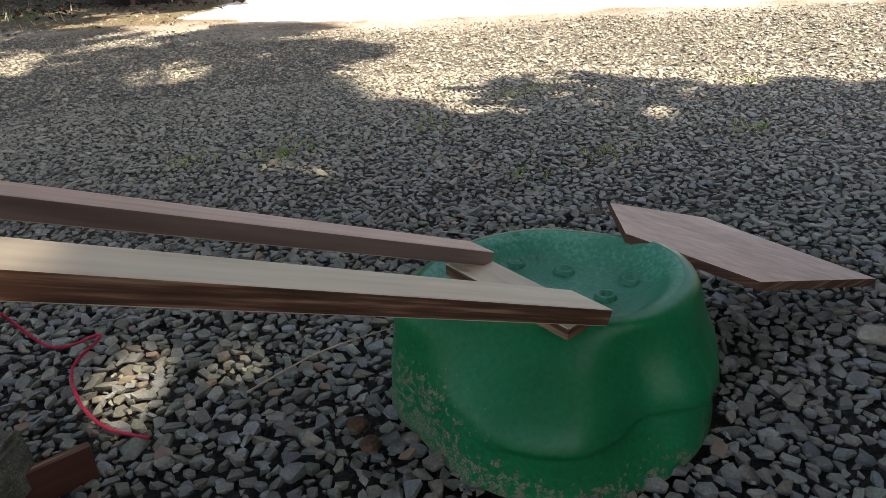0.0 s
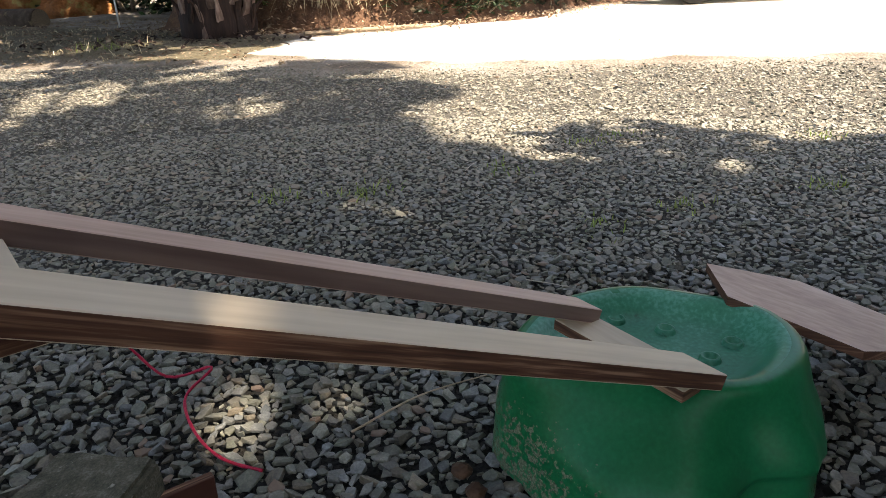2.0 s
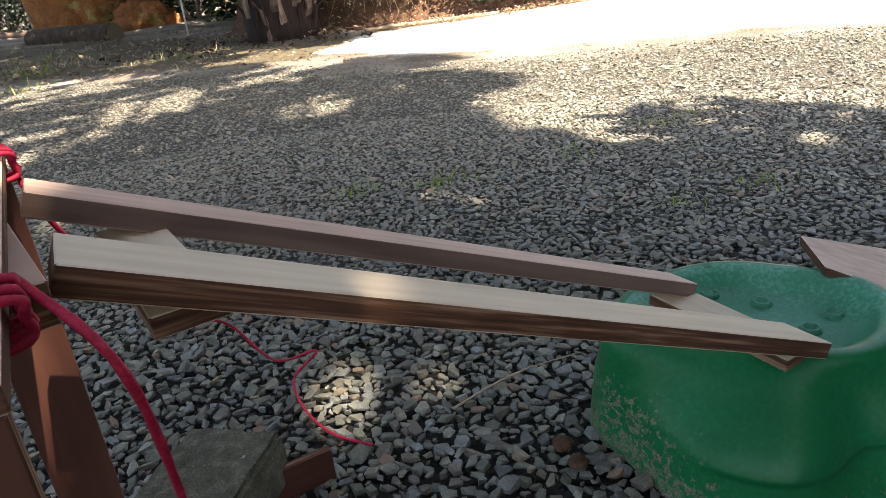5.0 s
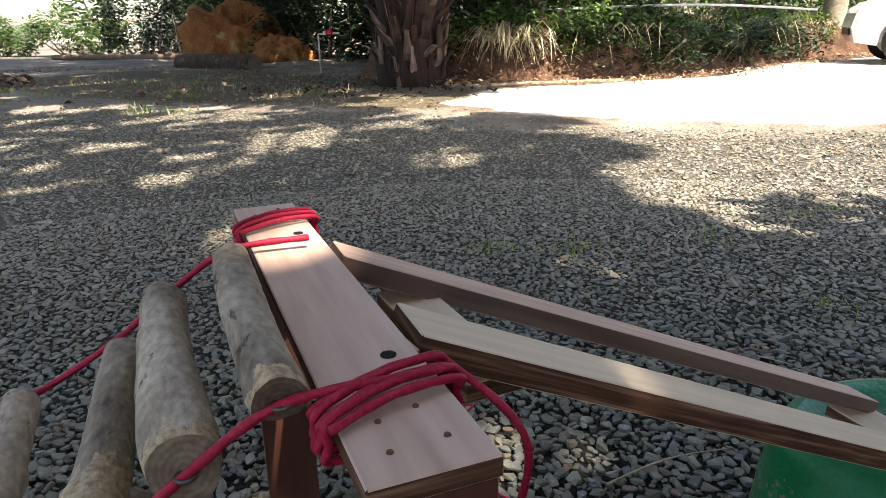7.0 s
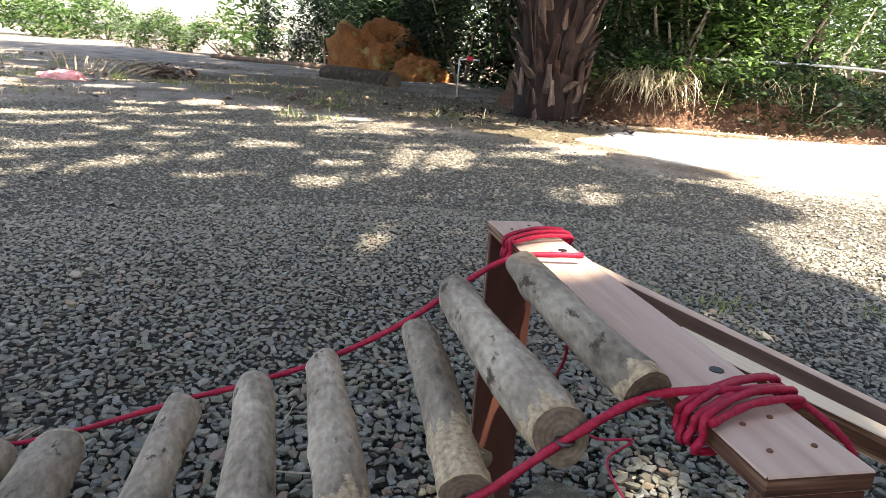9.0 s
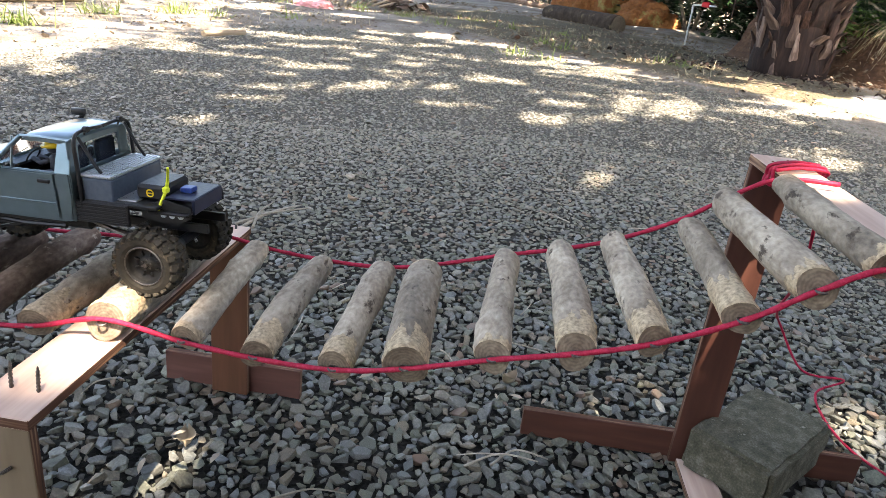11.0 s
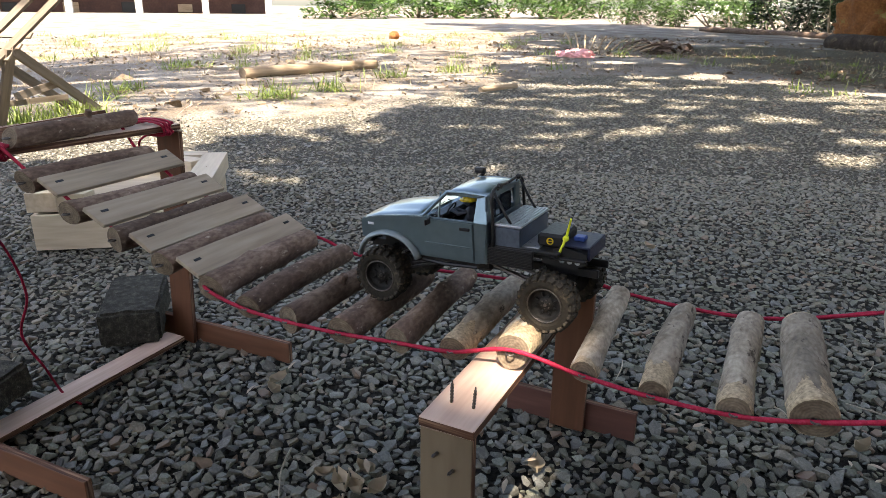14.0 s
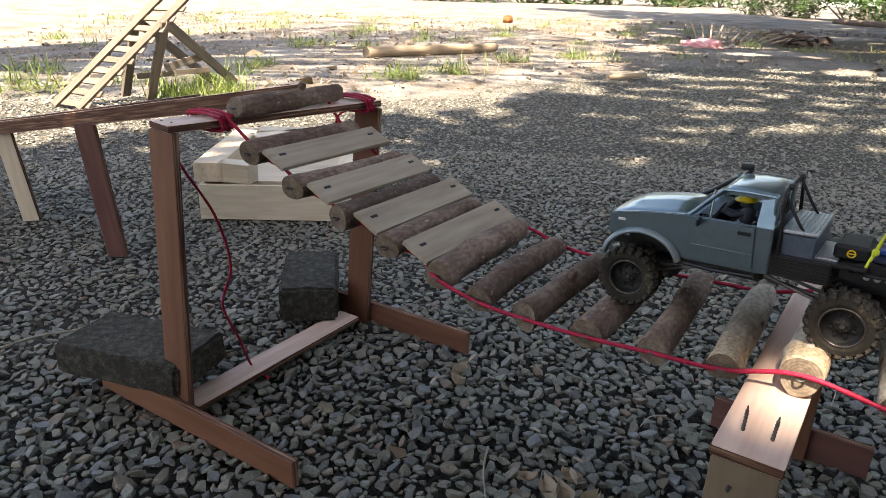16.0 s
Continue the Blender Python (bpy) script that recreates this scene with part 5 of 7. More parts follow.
def build_truck(m):
    truck = empty("toy_truck", m)
    I = Matrix()

    def add(name, bm, mat, parent=truck, label="", smooth=False, at=None):
        m = at if at is not None else I
        return part(name, bm, mat, parent, label, smooth, m=CAB_SET @ m if parent is truck and name in CAB_PARTS else m)

    # body sides, hood, cab
    def arch(cx, cz, r, a0, a1, n=14):
        return [(cx + r * math.cos(radians(a0 + (a1 - a0) * i / n)), cz + r * math.sin(radians(a0 + (a1 - a0) * i / n))) for i in range(n + 1)]

    prof = [(0.142, 0.079), (0.1425, 0.100), (0.140, 0.1035), (0.122, 0.1085), (0.095, 0.113), (0.060, 0.1165), (-0.020, 0.1165), (-0.021, 0.090), (-0.019, 0.064), (-0.010, 0.0625), (0.0655, 0.0625)]
    prof += arch(0.103, 0.046, 0.0405, 156, 40)
    body = add("body", merge(panel(prof, 0.004), panel(prof, 0.004), Matrix.Translation((0, 0.0, 0))), PAINT, label="blue-grey metallic cab shell")
    body.data.materials.clear()
    bm = bmesh.new()
    for s in (-1, 1):
        merge(bm, panel(prof, 0.0035 * -s, 0.0011), Matrix.Translation((0, 0.0495 * s, 0)))
    sides = bm
    bm = bmesh.new()
    # hood with raised middle
    rings = []
    for x, w, z in ((0.1425, 0.0470, 0.1000), (0.140, 0.0480, 0.1035), (0.122, 0.0485, 0.1088), (0.095, 0.0488, 0.1134), (0.075, 0.0488, 0.1158), (0.058, 0.0488, 0.1168)):
        pts = []
        for k in range(13):
            u = -1 + k / 6
            crown = 0.0030 * (1 - u * u) + (0.0022 if abs(u) < 0.42 else 0.0) * min(1, max(0, (0.139 - x) / 0.02))
            pts.append(Vector((x, u * w, z + crown - 0.0035 * max(0, abs(u) - 0.86) / 0.14)))
        pts += [Vector((x, p.y, p.z - 0.004)) for p in reversed(pts)]
        rings.append(pts)
    hood_bm = loft(rings, True, True)
    bm = sides
    # nose band under the hood edge, cowl, rear cab wall
    merge(bm, box(0.006, 0.094, 0.004, 0.001, (0.1395, 0, 0.0800)))
    merge(bm, box(0.012, 0.096, 0.005, 0.001, (0.056, 0, 0.1155)))
    merge(bm, box(0.003, 0.096, 0.054, 0.001, (-0.0195, 0, 0.0900)))
    merge(bm, box(0.003, 0.080, 0.008, 0.001, (-0.0175, 0, 0.1465)))
    merge(bm, box(0.003, 0.014, 0.034, 0.001, (-0.0185, 0.038, 0.133)))
    merge(bm, box(0.003, 0.014, 0.034, 0.001, (-0.0185, -0.038, 0.133)))
    # roof
    rings = []
    for x, w, z, t in ((0.0315, 0.0385, 0.1478, 0.002), (0.026, 0.0405, 0.1512, 0.004), (0.008, 0.0412, 0.1528, 0.005), (-0.010, 0.0410, 0.1522, 0.005), (-0.0185, 0.0400, 0.1500, 0.004), (-0.0200, 0.0390, 0.1480, 0.002)):
        pts = [Vector((x, -w + 2 * w * k / 10, z + 0.002 * (1 - ((k - 5) / 5) ** 2) - 0.0025 * max(0, abs(k - 5) - 4))) for k in range(11)]
        pts += [Vector((x, p.y, p.z - t)) for p in reversed(pts)]
        rings.append(pts)
    roof_bm = loft(rings, True, True)
    # pillars
    for s in (-1, 1):
        merge(bm, tube([(0.0585, 0.0470 * s, 0.1160), (0.0445, 0.0435 * s, 0.133), (0.0305, 0.0395 * s, 0.1490)], 0.0024, 8))
        q = panel([(-0.021, 0.1150), (-0.0185, 0.1490), (-0.0060, 0.1495), (-0.0050, 0.1150)], 0.003 * -s, 0.0006)
        merge(bm, q, Matrix.Translation((0, 0.0488 * s, 0)) @ Matrix.Translation((0, 0, 0.1160)) @ Matrix.Rotation(radians(15 * s), 4, "X") @ Matrix.Translation((0, 0, -0.1160)))
        merge(bm, tube([(0.0305, 0.0398 * s, 0.1495), (0.008, 0.0415 * s, 0.1508), (-0.0185, 0.0402 * s, 0.1492)], 0.0016, 6))
    bmesh.ops.recalc_face_normals(bm, faces=bm.faces[:])
    bpy.data.meshes.remove(body.data)
    body = add("body", bm, PAINT, label="blue-grey metallic cab shell")
    for nm, pb in (("hood", hood_bm), ("roof", roof_bm)):
        bmesh.ops.recalc_face_normals(pb, faces=pb.faces[:])
        for f in pb.faces:
            f.smooth = abs(f.normal.z) > 0.6
        add(nm, pb, PAINT, body)
    # doors: panel, window frame line, handle, mirror
    for s in (-1, 1):
        d = panel([(0.0535, 0.0665), (0.0565, 0.090), (0.0560, 0.1150), (-0.0055, 0.1150), (-0.0075, 0.0665)], 0.0018 * s, 0.0009)
        door = add("door", d, PAINT, body, at=Matrix.Translation((0, 0.0495 * s, 0)))
        add("trim_line", box(0.060, 0.0012, 0.0022, 0.0004, (0.024, 0.0024 * s, 0.0830)), PAINT, door)
        add("door_handle", box(0.0125, 0.0026, 0.0042, 0.0008, (0.0040, 0.0024 * s, 0.1065)), BLACK, door, "black door handle")
        mir = merge(tube([(0.047, 0.001 * s, 0.116), (0.046, 0.007 * s, 0.117)], 0.0010, 6), box(0.003, 0.0105, 0.0075, 0.001, (0.0455, 0.0105 * s, 0.1135)))
        add("wing_mirror", mir, BLACK, door, "black wing mirror")
        add("window_divider", tube([(0.0385, 0.0468 * s, 0.1160), (0.0385, 0.0408 * s, 0.1482)], 0.0011, 6), PAINT, body)
        add("quarter_glass", panel([(0.0545, 0.1172), (0.0395, 0.1172), (0.0395, 0.1370)], 0.0005, 0), SCREEN, body, "clear quarter light", at=Matrix.Translation((0, 0.0455 * s, 0)) @ Matrix.Translation((0, 0, 0.117)) @ Matrix.Rotation(radians(12 * s), 4, "X") @ Matrix.Translation((0, 0, -0.117)))
        fl = []
        for i in range(17):
            a = radians(8 + 156 * i / 16)
            c, z = math.cos(a), math.sin(a)
            fl.append([Vector((0.103 + r * c, (0.0495 + y) * s, 0.047 + r * z)) for r, y in ((0.0385, 0.000), (0.0385, 0.0065), (0.0400, 0.0085), (0.0425, 0.0075), (0.0450, 0.0020), (0.0445, 0.000))])
        b = loft(fl, True, True)
        bmesh.ops.recalc_face_normals(b, faces=b.faces[:])
        add("wheel_flare", b, FLARE, body, "paler grey-blue wheel arch flare", True)
        add("marker_lamp", box(0.008, 0.0012, 0.0035, 0.0005, (0.128, 0.0502 * s, 0.0975)), LAMP, body)
        add("wiper", tube([(0.058, 0.020 * s, 0.1195), (0.050, 0.004 * s + 0.006, 0.1265)], 0.0008, 5), BLACK, body, "black wiper arm")
        add("headlamp", box(0.003, 0.015, 0.0125, 0.0012, (0.1415, 0.0375 * s, 0.0905)), LAMP, body, "rectangular headlamp")
    b = bmesh.new()
    vs = [b.verts.new(p) for p in ((0.0575, 0.0455, 0.1180), (0.0575, -0.0455, 0.1180), (0.0312, -0.0385, 0.1482), (0.0312, 0.0385, 0.1482))]
    b.faces.new(vs)
    add("windscreen", b, SCREEN, body, "clear sloping windscreen")
    b = bmesh.new()
    b.faces.new([b.verts.new(p) for p in ((-0.0188, 0.031, 0.1175), (-0.0188, -0.031, 0.1175), (-0.0182, -0.031, 0.1425), (-0.0182, 0.031, 0.1425))])
    add("rear_window", b, SCREEN, body)
    grille = add("grille", box(0.003, 0.088, 0.017, 0.001, (0.1385, 0, 0.0905)), BLACK, body, "black grille")
    for i in range(7):
        add("grille_bar", box(0.004, 0.0022, 0.0165, 0.0005, (0.1410, -0.024 + 0.008 * i, 0.0905)), SILVER, grille)
    add("grille_bar", box(0.004, 0.092, 0.0020, 0.0005, (0.1412, 0, 0.0990)), BLACK, grille)
    # snorkel on the far side
    sn = tube(smooth_line([(0.092, -0.0515, 0.104), (0.070, -0.0525, 0.1175), (0.050, -0.0500, 0.134), (0.031, -0.0455, 0.149), (0.0265, -0.0445, 0.156)], 5), 0.0026, 8)
    merge(sn, box(0.013, 0.0075, 0.0075, 0.001, (0.0310, -0.0445, 0.1580)))
    add("snorkel", sn, BLACK, truck, "black snorkel with a square head", True)
    # cab interior
    add("interior", merge(box(0.074, 0.088, 0.034, 0.002, (0.018, 0, 0.082)), box(0.020, 0.086, 0.012, 0.002, (0.046, 0, 0.112))), BLACK, truck, "dark cab interior")
    for s in (-1, 1):
        add("seat", merge(box(0.022, 0.030, 0.010, 0.003, (0.012, 0.021 * s, 0.104)), box(0.008, 0.030, 0.034, 0.003, (-0.006, 0.021 * s, 0.121))), NAVY, truck, "dark moulded seat")
    st = lathe([(0.0085, 0.0), (0.0095, 0.001), (0.0085, 0.002)], 18)
    add("steering_wheel", st, BLACK, truck, "black steering wheel", at=Matrix.Translation((0.035, 0.021, 0.121)) @ Matrix.Rotation(radians(60), 4, "Y") @ Matrix.Rotation(radians(90), 4, "X"))
    # roll bar and lamps
    for s in (-1, 1):
        add("roll_bar", tube(smooth_line([(-0.027, 0.044 * s, 0.072), (-0.026, 0.044 * s, 0.120), (-0.024, 0.039 * s, 0.155), (-0.0235, 0.0, 0.1565)], 6), 0.0019, 8), BLACK, truck, "black roll bar tube", True)
        add("roll_bar_stay", tube([(-0.024, 0.036 * s, 0.153), (-0.038, 0.036 * s, 0.125), (-0.046, 0.036 * s, 0.112)], 0.0016, 8), BLACK, truck, "", True)
        add("spot_lamp", merge(cyl(0.0034, 0.005, 14, axis="X", at=(-0.026, 0.026 * s, 0.1590), bevel=0.0008), tube([(-0.0235, 0.026 * s, 0.153), (-0.0255, 0.026 * s, 0.158)], 0.001, 5)), BLACK, truck, "small black spot lamp")
    # tool box, bed, rear gear
    tb = add("tool_box", box(0.030, 0.084, 0.024, 0.0012, (-0.053, 0, 0.093)), SLATE, truck, "slate blue tool box with a bare metal lid")
    add("tool_box_lid", box(0.032, 0.086, 0.0028, 0.0008, (-0.053, 0, 0.1075)), SILVER, tb, "bright metal lid")
    for i in range(7):
        add("lid_rib", box(0.0018, 0.080, 0.0012, 0.0003, (-0.0650 + 0.0040 * i, 0, 0.1092)), SILVER, tb)
    bed = add("bed_frame", merge(box(0.090, 0.086, 0.004, 0.001, (-0.066, 0, 0.083)), box(0.040, 0.078, 0.003, 0.001, (-0.118, 0, 0.078))), BLACK, truck, "black flat bed frame")
    for s in (-1, 1):
        side = add("bed_side", box(0.060, 0.003, 0.021, 0.0008, (-0.054, 0.044 * s, 0.0735)), BLACK, bed)
        for i in range(6):
            add("side_rib", box(0.056, 0.0016, 0.0016, 0.0003, (-0.054, 0.0458 * s, 0.0650 + 0.0034 * i)), BLACK, side)
        rail = panel([(-0.090, 0.081), (-0.090, 0.070), (-0.124, 0.066), (-0.139, 0.074), (-0.138, 0.085), (-0.112, 0.090)], 0.002 * s, 0.0005)
        rr = add("tail_rail", rail, BLACK, bed, at=Matrix.Translation((0, 0.032 * s, 0)))
        for i in range(3):
            add("rail_hole", cyl(0.0030, 0.0006, 12, axis="Y", at=(-0.112 - 0.0085 * i, 0.0024 * s, 0.0755)), SILVER, rr, "pale round hole")
    gear = add("battery_box", box(0.030, 0.046, 0.015, 0.003, (-0.096, 0.004, 0.0925)), BLACK, truck, "black battery box with a yellow round badge")
    add("badge", lathe([(0.0042, 0), (0.0056, 0.0006), (0.0064, 0)], 20), YELLOW, gear, "yellow ring badge", at=Matrix.Translation((-0.096, 0.0275, 0.0925)) @ Matrix.Scale(0.62, 4))
    add("badge_bar", box(0.0050, 0.0006, 0.0011, 0.0002, (-0.096, 0.0275, 0.0925)), YELLOW, gear)
    add("bed_plate", box(0.020, 0.060, 0.0015, 0.0004, (-0.077, 0.006, 0.0855)), SILVER, truck, "bare metal plate")
    add("receiver", box(0.012, 0.012, 0.005, 0.001, (-0.122, 0.004, 0.0930)), BLUE, truck, "small blue receiver case")
    add("tail_plate", merge(box(0.030, 0.056, 0.002, 0.0005, (-0.124, 0, 0.0895)), box(0.003, 0.056, 0.014, 0.0006, (-0.1385, 0, 0.0830))), NAVY, truck, "dark glossy tail plate")
    add("tie_strap", tube(smooth_line([(-0.108, 0.036, 0.080), (-0.112, 0.032, 0.092), (-0.115, 0.030, 0.102), (-0.118, 0.032, 0.113), (-0.121, 0.036, 0.122)], 5), [0.0016] * 14 + [0.0012] * 7, 6), LIME, truck, "lime yellow tie strap")
    add("tie_knot", box(0.006, 0.006, 0.006, 0.0015, (-0.1145, 0.031, 0.099)), LIME, truck)
    # chassis
    for s in (-1, 1):
        add("chassis_rail", box(0.285, 0.004, 0.009, 0.0006, (-0.005, 0.018 * s, 0.060)), BLACK, truck, "black chassis rail")
        add("rock_slider", merge(tube([(0.058, 0.046 * s, 0.0575), (0.02, 0.047 * s, 0.056), (-0.02, 0.046 * s, 0.0575)], 0.0024, 8), box(0.080, 0.026, 0.003, 0.0006, (0.02, 0.034 * s, 0.0605))), BLACK, truck, "black side step")
        for x, lean in ((0.103, 0.010), (-0.103, -0.014)):
            sh = add("shock", tube([(x, 0.030 * s, 0.036), (x - lean, 0.031 * s, 0.064)], 0.0042, 10), BLACK, truck, "black shock absorber")
            add("shock_rod", tube([(x + lean * 0.35, 0.030 * s, 0.024), (x, 0.030 * s, 0.038)], 0.0014, 8), CHROME, sh, "bare steel rod")
        add("link", tube([(0.090, 0.014 * s, 0.030), (0.02, 0.010 * s, 0.050)], 0.0018, 6), STEEL, truck)
        add("link", tube([(-0.092, 0.014 * s, 0.030), (-0.02, 0.010 * s, 0.050)], 0.0018, 6), STEEL, truck)
    for x in (0.103, -0.103):
        ax = cyl(0.0052, 0.078, 12, axis="Y", at=(x, 0, WHEEL_R))
        ball = bmesh.new()
        bmesh.ops.create_uvsphere(ball, u_segments=14, v_segments=10, radius=0.0115)
        merge(ax, ball, Matrix.Translation((x, 0.006, WHEEL_R)))
        add("axle", ax, BLACK, truck, "black axle housing", True)
    add("gearbox", merge(box(0.046, 0.030, 0.022, 0.004, (0.0, 0, 0.052)), box(0.050, 0.040, 0.014, 0.003, (0.095, 0, 0.066))), BLACK, truck)
    add("drive_shaft", tube([(0.09, 0.005, 0.034), (0.0, 0.004, 0.048), (-0.09, 0.005, 0.034)], 0.0022, 8), STEEL, truck)
    add("steering_link", tube([(0.121, -0.036, 0.033), (0.122, 0.0, 0.034), (0.121, 0.036, 0.033)], 0.0016, 8), CHROME, truck, "bare steel steering link")
    add("front_brace", tube(smooth_line([(0.118, -0.026, 0.046), (0.130, -0.018, 0.055), (0.131, 0.018, 0.055), (0.118, 0.026, 0.046)], 4), 0.0016, 8), SILVER, truck, "silver front brace")
    add("servo", merge(box(0.012, 0.020, 0.018, 0.001, (0.118, 0.004, 0.060)), box(0.003, 0.006, 0.020, 0.0008, (0.127, 0.008, 0.058))), SILVER, truck, "silver steering servo horn")
    add("front_crossbar", merge(box(0.006, 0.060, 0.008, 0.001, (0.134, 0, 0.066)), box(0.010, 0.010, 0.014, 0.001, (0.136, -0.016, 0.070))), BLACK, truck)
    # wheels
    tyre, rim, nut, ring, lugs = wheel_meshes()
    tm, rm, nm, gm = finish(tyre, "tyre", RUBBER), finish(rim, "rim", RIM, True), finish(nut, "hub_nut", STEEL), finish(ring, "bead_ring", STEEL, True)
    lug_meshes = [finish(box(0.0052, 0.0075, 0.0034, 0.0005), "tread_lug", RUBBER), finish(box(0.0062, 0.0060, 0.0040, 0.0005), "tread_lug", RUBBER)]
    for x, y, steer in ((0.103, 0.0475, 3), (0.103, -0.0475, 3), (-0.103, 0.0475, 0), (-0.103, -0.0475, 0)):
        w = new("wheel", tm)
        w.parent = truck
        w["label"] = "chunky dusty black off-road tyre"
        w.matrix_local = Matrix.Translation((x, y, WHEEL_R)) @ Matrix.Rotation(radians(steer + (180 if y > 0 else 0)), 4, "Z") @ Matrix.Rotation(radians(37 * x * 100), 4, "Y")
        for kind, turn in lugs:
            o = new("tread_lug", lug_meshes[kind])
            o.parent = w
            o.matrix_local = turn
        for nme, me in (("rim", rm), ("hub_nut", nm), ("bead_ring", gm)):
            o = new(nme, me)
            o.parent = w
    return tagged(truck, "blue-grey toy pickup truck with stripped bed on the log bridge", "toy truck")


FRONT, REAR = Vector((-1.026, -0.358, 0.316)), Vector((-0.858, -0.231, 0.324))
TRUCK_OFFSET = 0.0475


def truck_pose():
    fx = (FRONT - REAR).normalized()
    ly = Vector((-fx.y, fx.x, 0)).normalized()
    uz = fx.cross(ly).normalized()
    mt = Matrix((fx, ly, uz)).transposed().to_4x4()
    mt.translation = (FRONT + REAR) / 2 - ly * TRUCK_OFFSET - uz * WHEEL_R
    return mt


TRUCK_POSE = truck_pose()
truck = build_truck(TRUCK_POSE)


def doll(m):
    b = bmesh.new()
    merge(b, box(0.012, 0.020, 0.022, 0.005, (0.010, 0.021, 0.118)))
    h = bmesh.new()
    bmesh.ops.create_uvsphere(h, u_segments=14, v_segments=10, radius=0.0068)
    merge(b, h, Matrix.Translation((0.0125, 0.021, 0.1335)))
    merge(b, tube([(0.012, 0.013, 0.122), (0.024, 0.015, 0.117), (0.033, 0.017, 0.121)], 0.0026, 8))
    merge(b, tube([(0.012, 0.029, 0.122), (0.024, 0.027, 0.117), (0.033, 0.025, 0.121)], 0.0026, 8))
    n = len(b.faces)
    c = bmesh.new()
    bmesh.ops.create_uvsphere(c, u_segments=16, v_segments=10, radius=0.0085)
    bmesh.ops.delete(c, geom=[v for v in c.verts if v.co.z < -0.001], context="VERTS")
    merge(c, cyl(0.0105, 0.0012, 16, at=(0.001, 0, -0.0008)))
    merge(b, c, Matrix.Translation((0.0125, 0.021, 0.1365)))
    b.faces.ensure_lookup_table()
    for f in b.faces[n:]:
        f.material_index = 1
    ob = part("driver_doll", b, [DOLL, YELLOW], smooth=True)
    ob.matrix_world = m @ CAB_SET
    return tagged(ob, "dark driver doll with yellow hard hat in the truck cab", "doll")


doll(TRUCK_POSE)

# ---- trees added for the shade and dapples below, crowns out of view ----
def shade_tree(base, spots, height, count, seed, label, leaf=0.16, gaps=()):
    """A broad tree; spots are (x, y, radius) of the crown's clumps on the ground below the sun's slant."""
    rng = np.random.default_rng(seed)
    root = empty("tree", Matrix.Translation((*base, 0)))
    bpy.context.view_layer.update()
    inv = root.matrix_world.inverted()
    C, R = [], []
    for x, y, r in spots:
        h = height + rng.uniform(-0.8, 0.8)
        C.append((x + SUN.x / SUN.z * h, y + SUN.y / SUN.z * h, h))
        R.append((r, r, 0.5 * r + 0.2))
    top = np.mean(C, axis=0)
    trunk = smooth_line([(*base, -0.1), (base[0] + 0.05, base[1] + 0.03, height * 0.3), (base[0] * 0.7 + top[0] * 0.3, base[1] * 0.7 + top[1] * 0.3, height * 0.62)], 6)
    part("trunk", tube(trunk, [0.22 - 0.11 * i / len(trunk) for i in range(len(trunk))], 12), BARK, root, smooth=True, m=inv)
    for c in C:
        a = trunk[-1 - int(rng.integers(0, 4))]
        line = smooth_line([a, a.lerp(Vector(c), 0.5) + Vector((0, 0, 0.3)), c], 4)
        fine = [Vector(q) for q in smooth_line(line, 6)]
        if any(math.hypot(q.x - SUN.x / SUN.z * q.z - x, q.y - SUN.y / SUN.z * q.z - y) < r + 0.10 for q in fine for x, y, r in gaps[:7]):
            continue
        part("limb", tube(line, [0.07 - 0.055 * i / len(line) for i in range(len(line))], 7), BARK, root, smooth=True, m=inv)
    crown = leaves("crown", C, R, count, leaf, LEAF, seed, gaps=gaps)
    crown.parent = root
    crown.matrix_local = inv
    return tagged(root, label, "tree")


def fill_spots(outline, step, r, seed):
    """Clump places spread over an outline."""
    rnd = random.Random(seed)
    xs, ys = [p[0] for p in outline], [p[1] for p in outline]
    out = []
    y = min(ys)
    while y < max(ys):
        x = min(xs)
        while x < max(xs):
            px, py = x + rnd.uniform(-0.4, 0.4) * step, y + rnd.uniform(-0.4, 0.4) * step
            if outside([px], [py], outline)[0] < -0.5 * r:
                out.append((px, py, r * rnd.uniform(0.7, 1.25)))
            x += step
        y += step
    return out


# breaks cut in the unseen crowns to drop sun patches at these ground spots
NEAR_GAPS = [(-0.972, -0.215, 0.045), (-0.38, 0.73, 0.08), (-0.37, 0.42, 0.02), (-0.66, 0.40, 0.05), (-0.58, 0.56, 0.03), (-1.25, -0.05, 0.03), (0.02, 1.8, 0.04)]
gap_rnd = random.Random(77)
MID_GAPS = [(gap_rnd.uniform(-4.4, -2.0), gap_rnd.uniform(-0.2, 3.6), gap_rnd.choice((0.0, 0.0, 0.01, 0.02, 0.03, 0.06))) for _ in range(84)]
MID_GAPS += [(gap_rnd.uniform(-2.2, -0.3), gap_rnd.uniform(2.5, 3.6), gap_rnd.choice((0.0, 0.0, 0.02))) for _ in range(12)]
MID_GAPS += [(gap_rnd.uniform(-5.2, -1.6), gap_rnd.uniform(3.7, 4.8), gap_rnd.choice((0.02, 0.05, 0.10))) for _ in range(30)]
MID_GAPS = [g for g in MID_GAPS if (g[0] < -3.2 or g[1] > 0.6) and (g[0] < -2.6 or g[1] > 2.4)]
MID_GAPS += [(-4.9 + 0.5 * gap_rnd.uniform(-1, 1), 2.4 + 1.2 * gap_rnd.uniform(-1, 1), gap_rnd.choice((0.03, 0.06, 0.09))) for _ in range(14)]
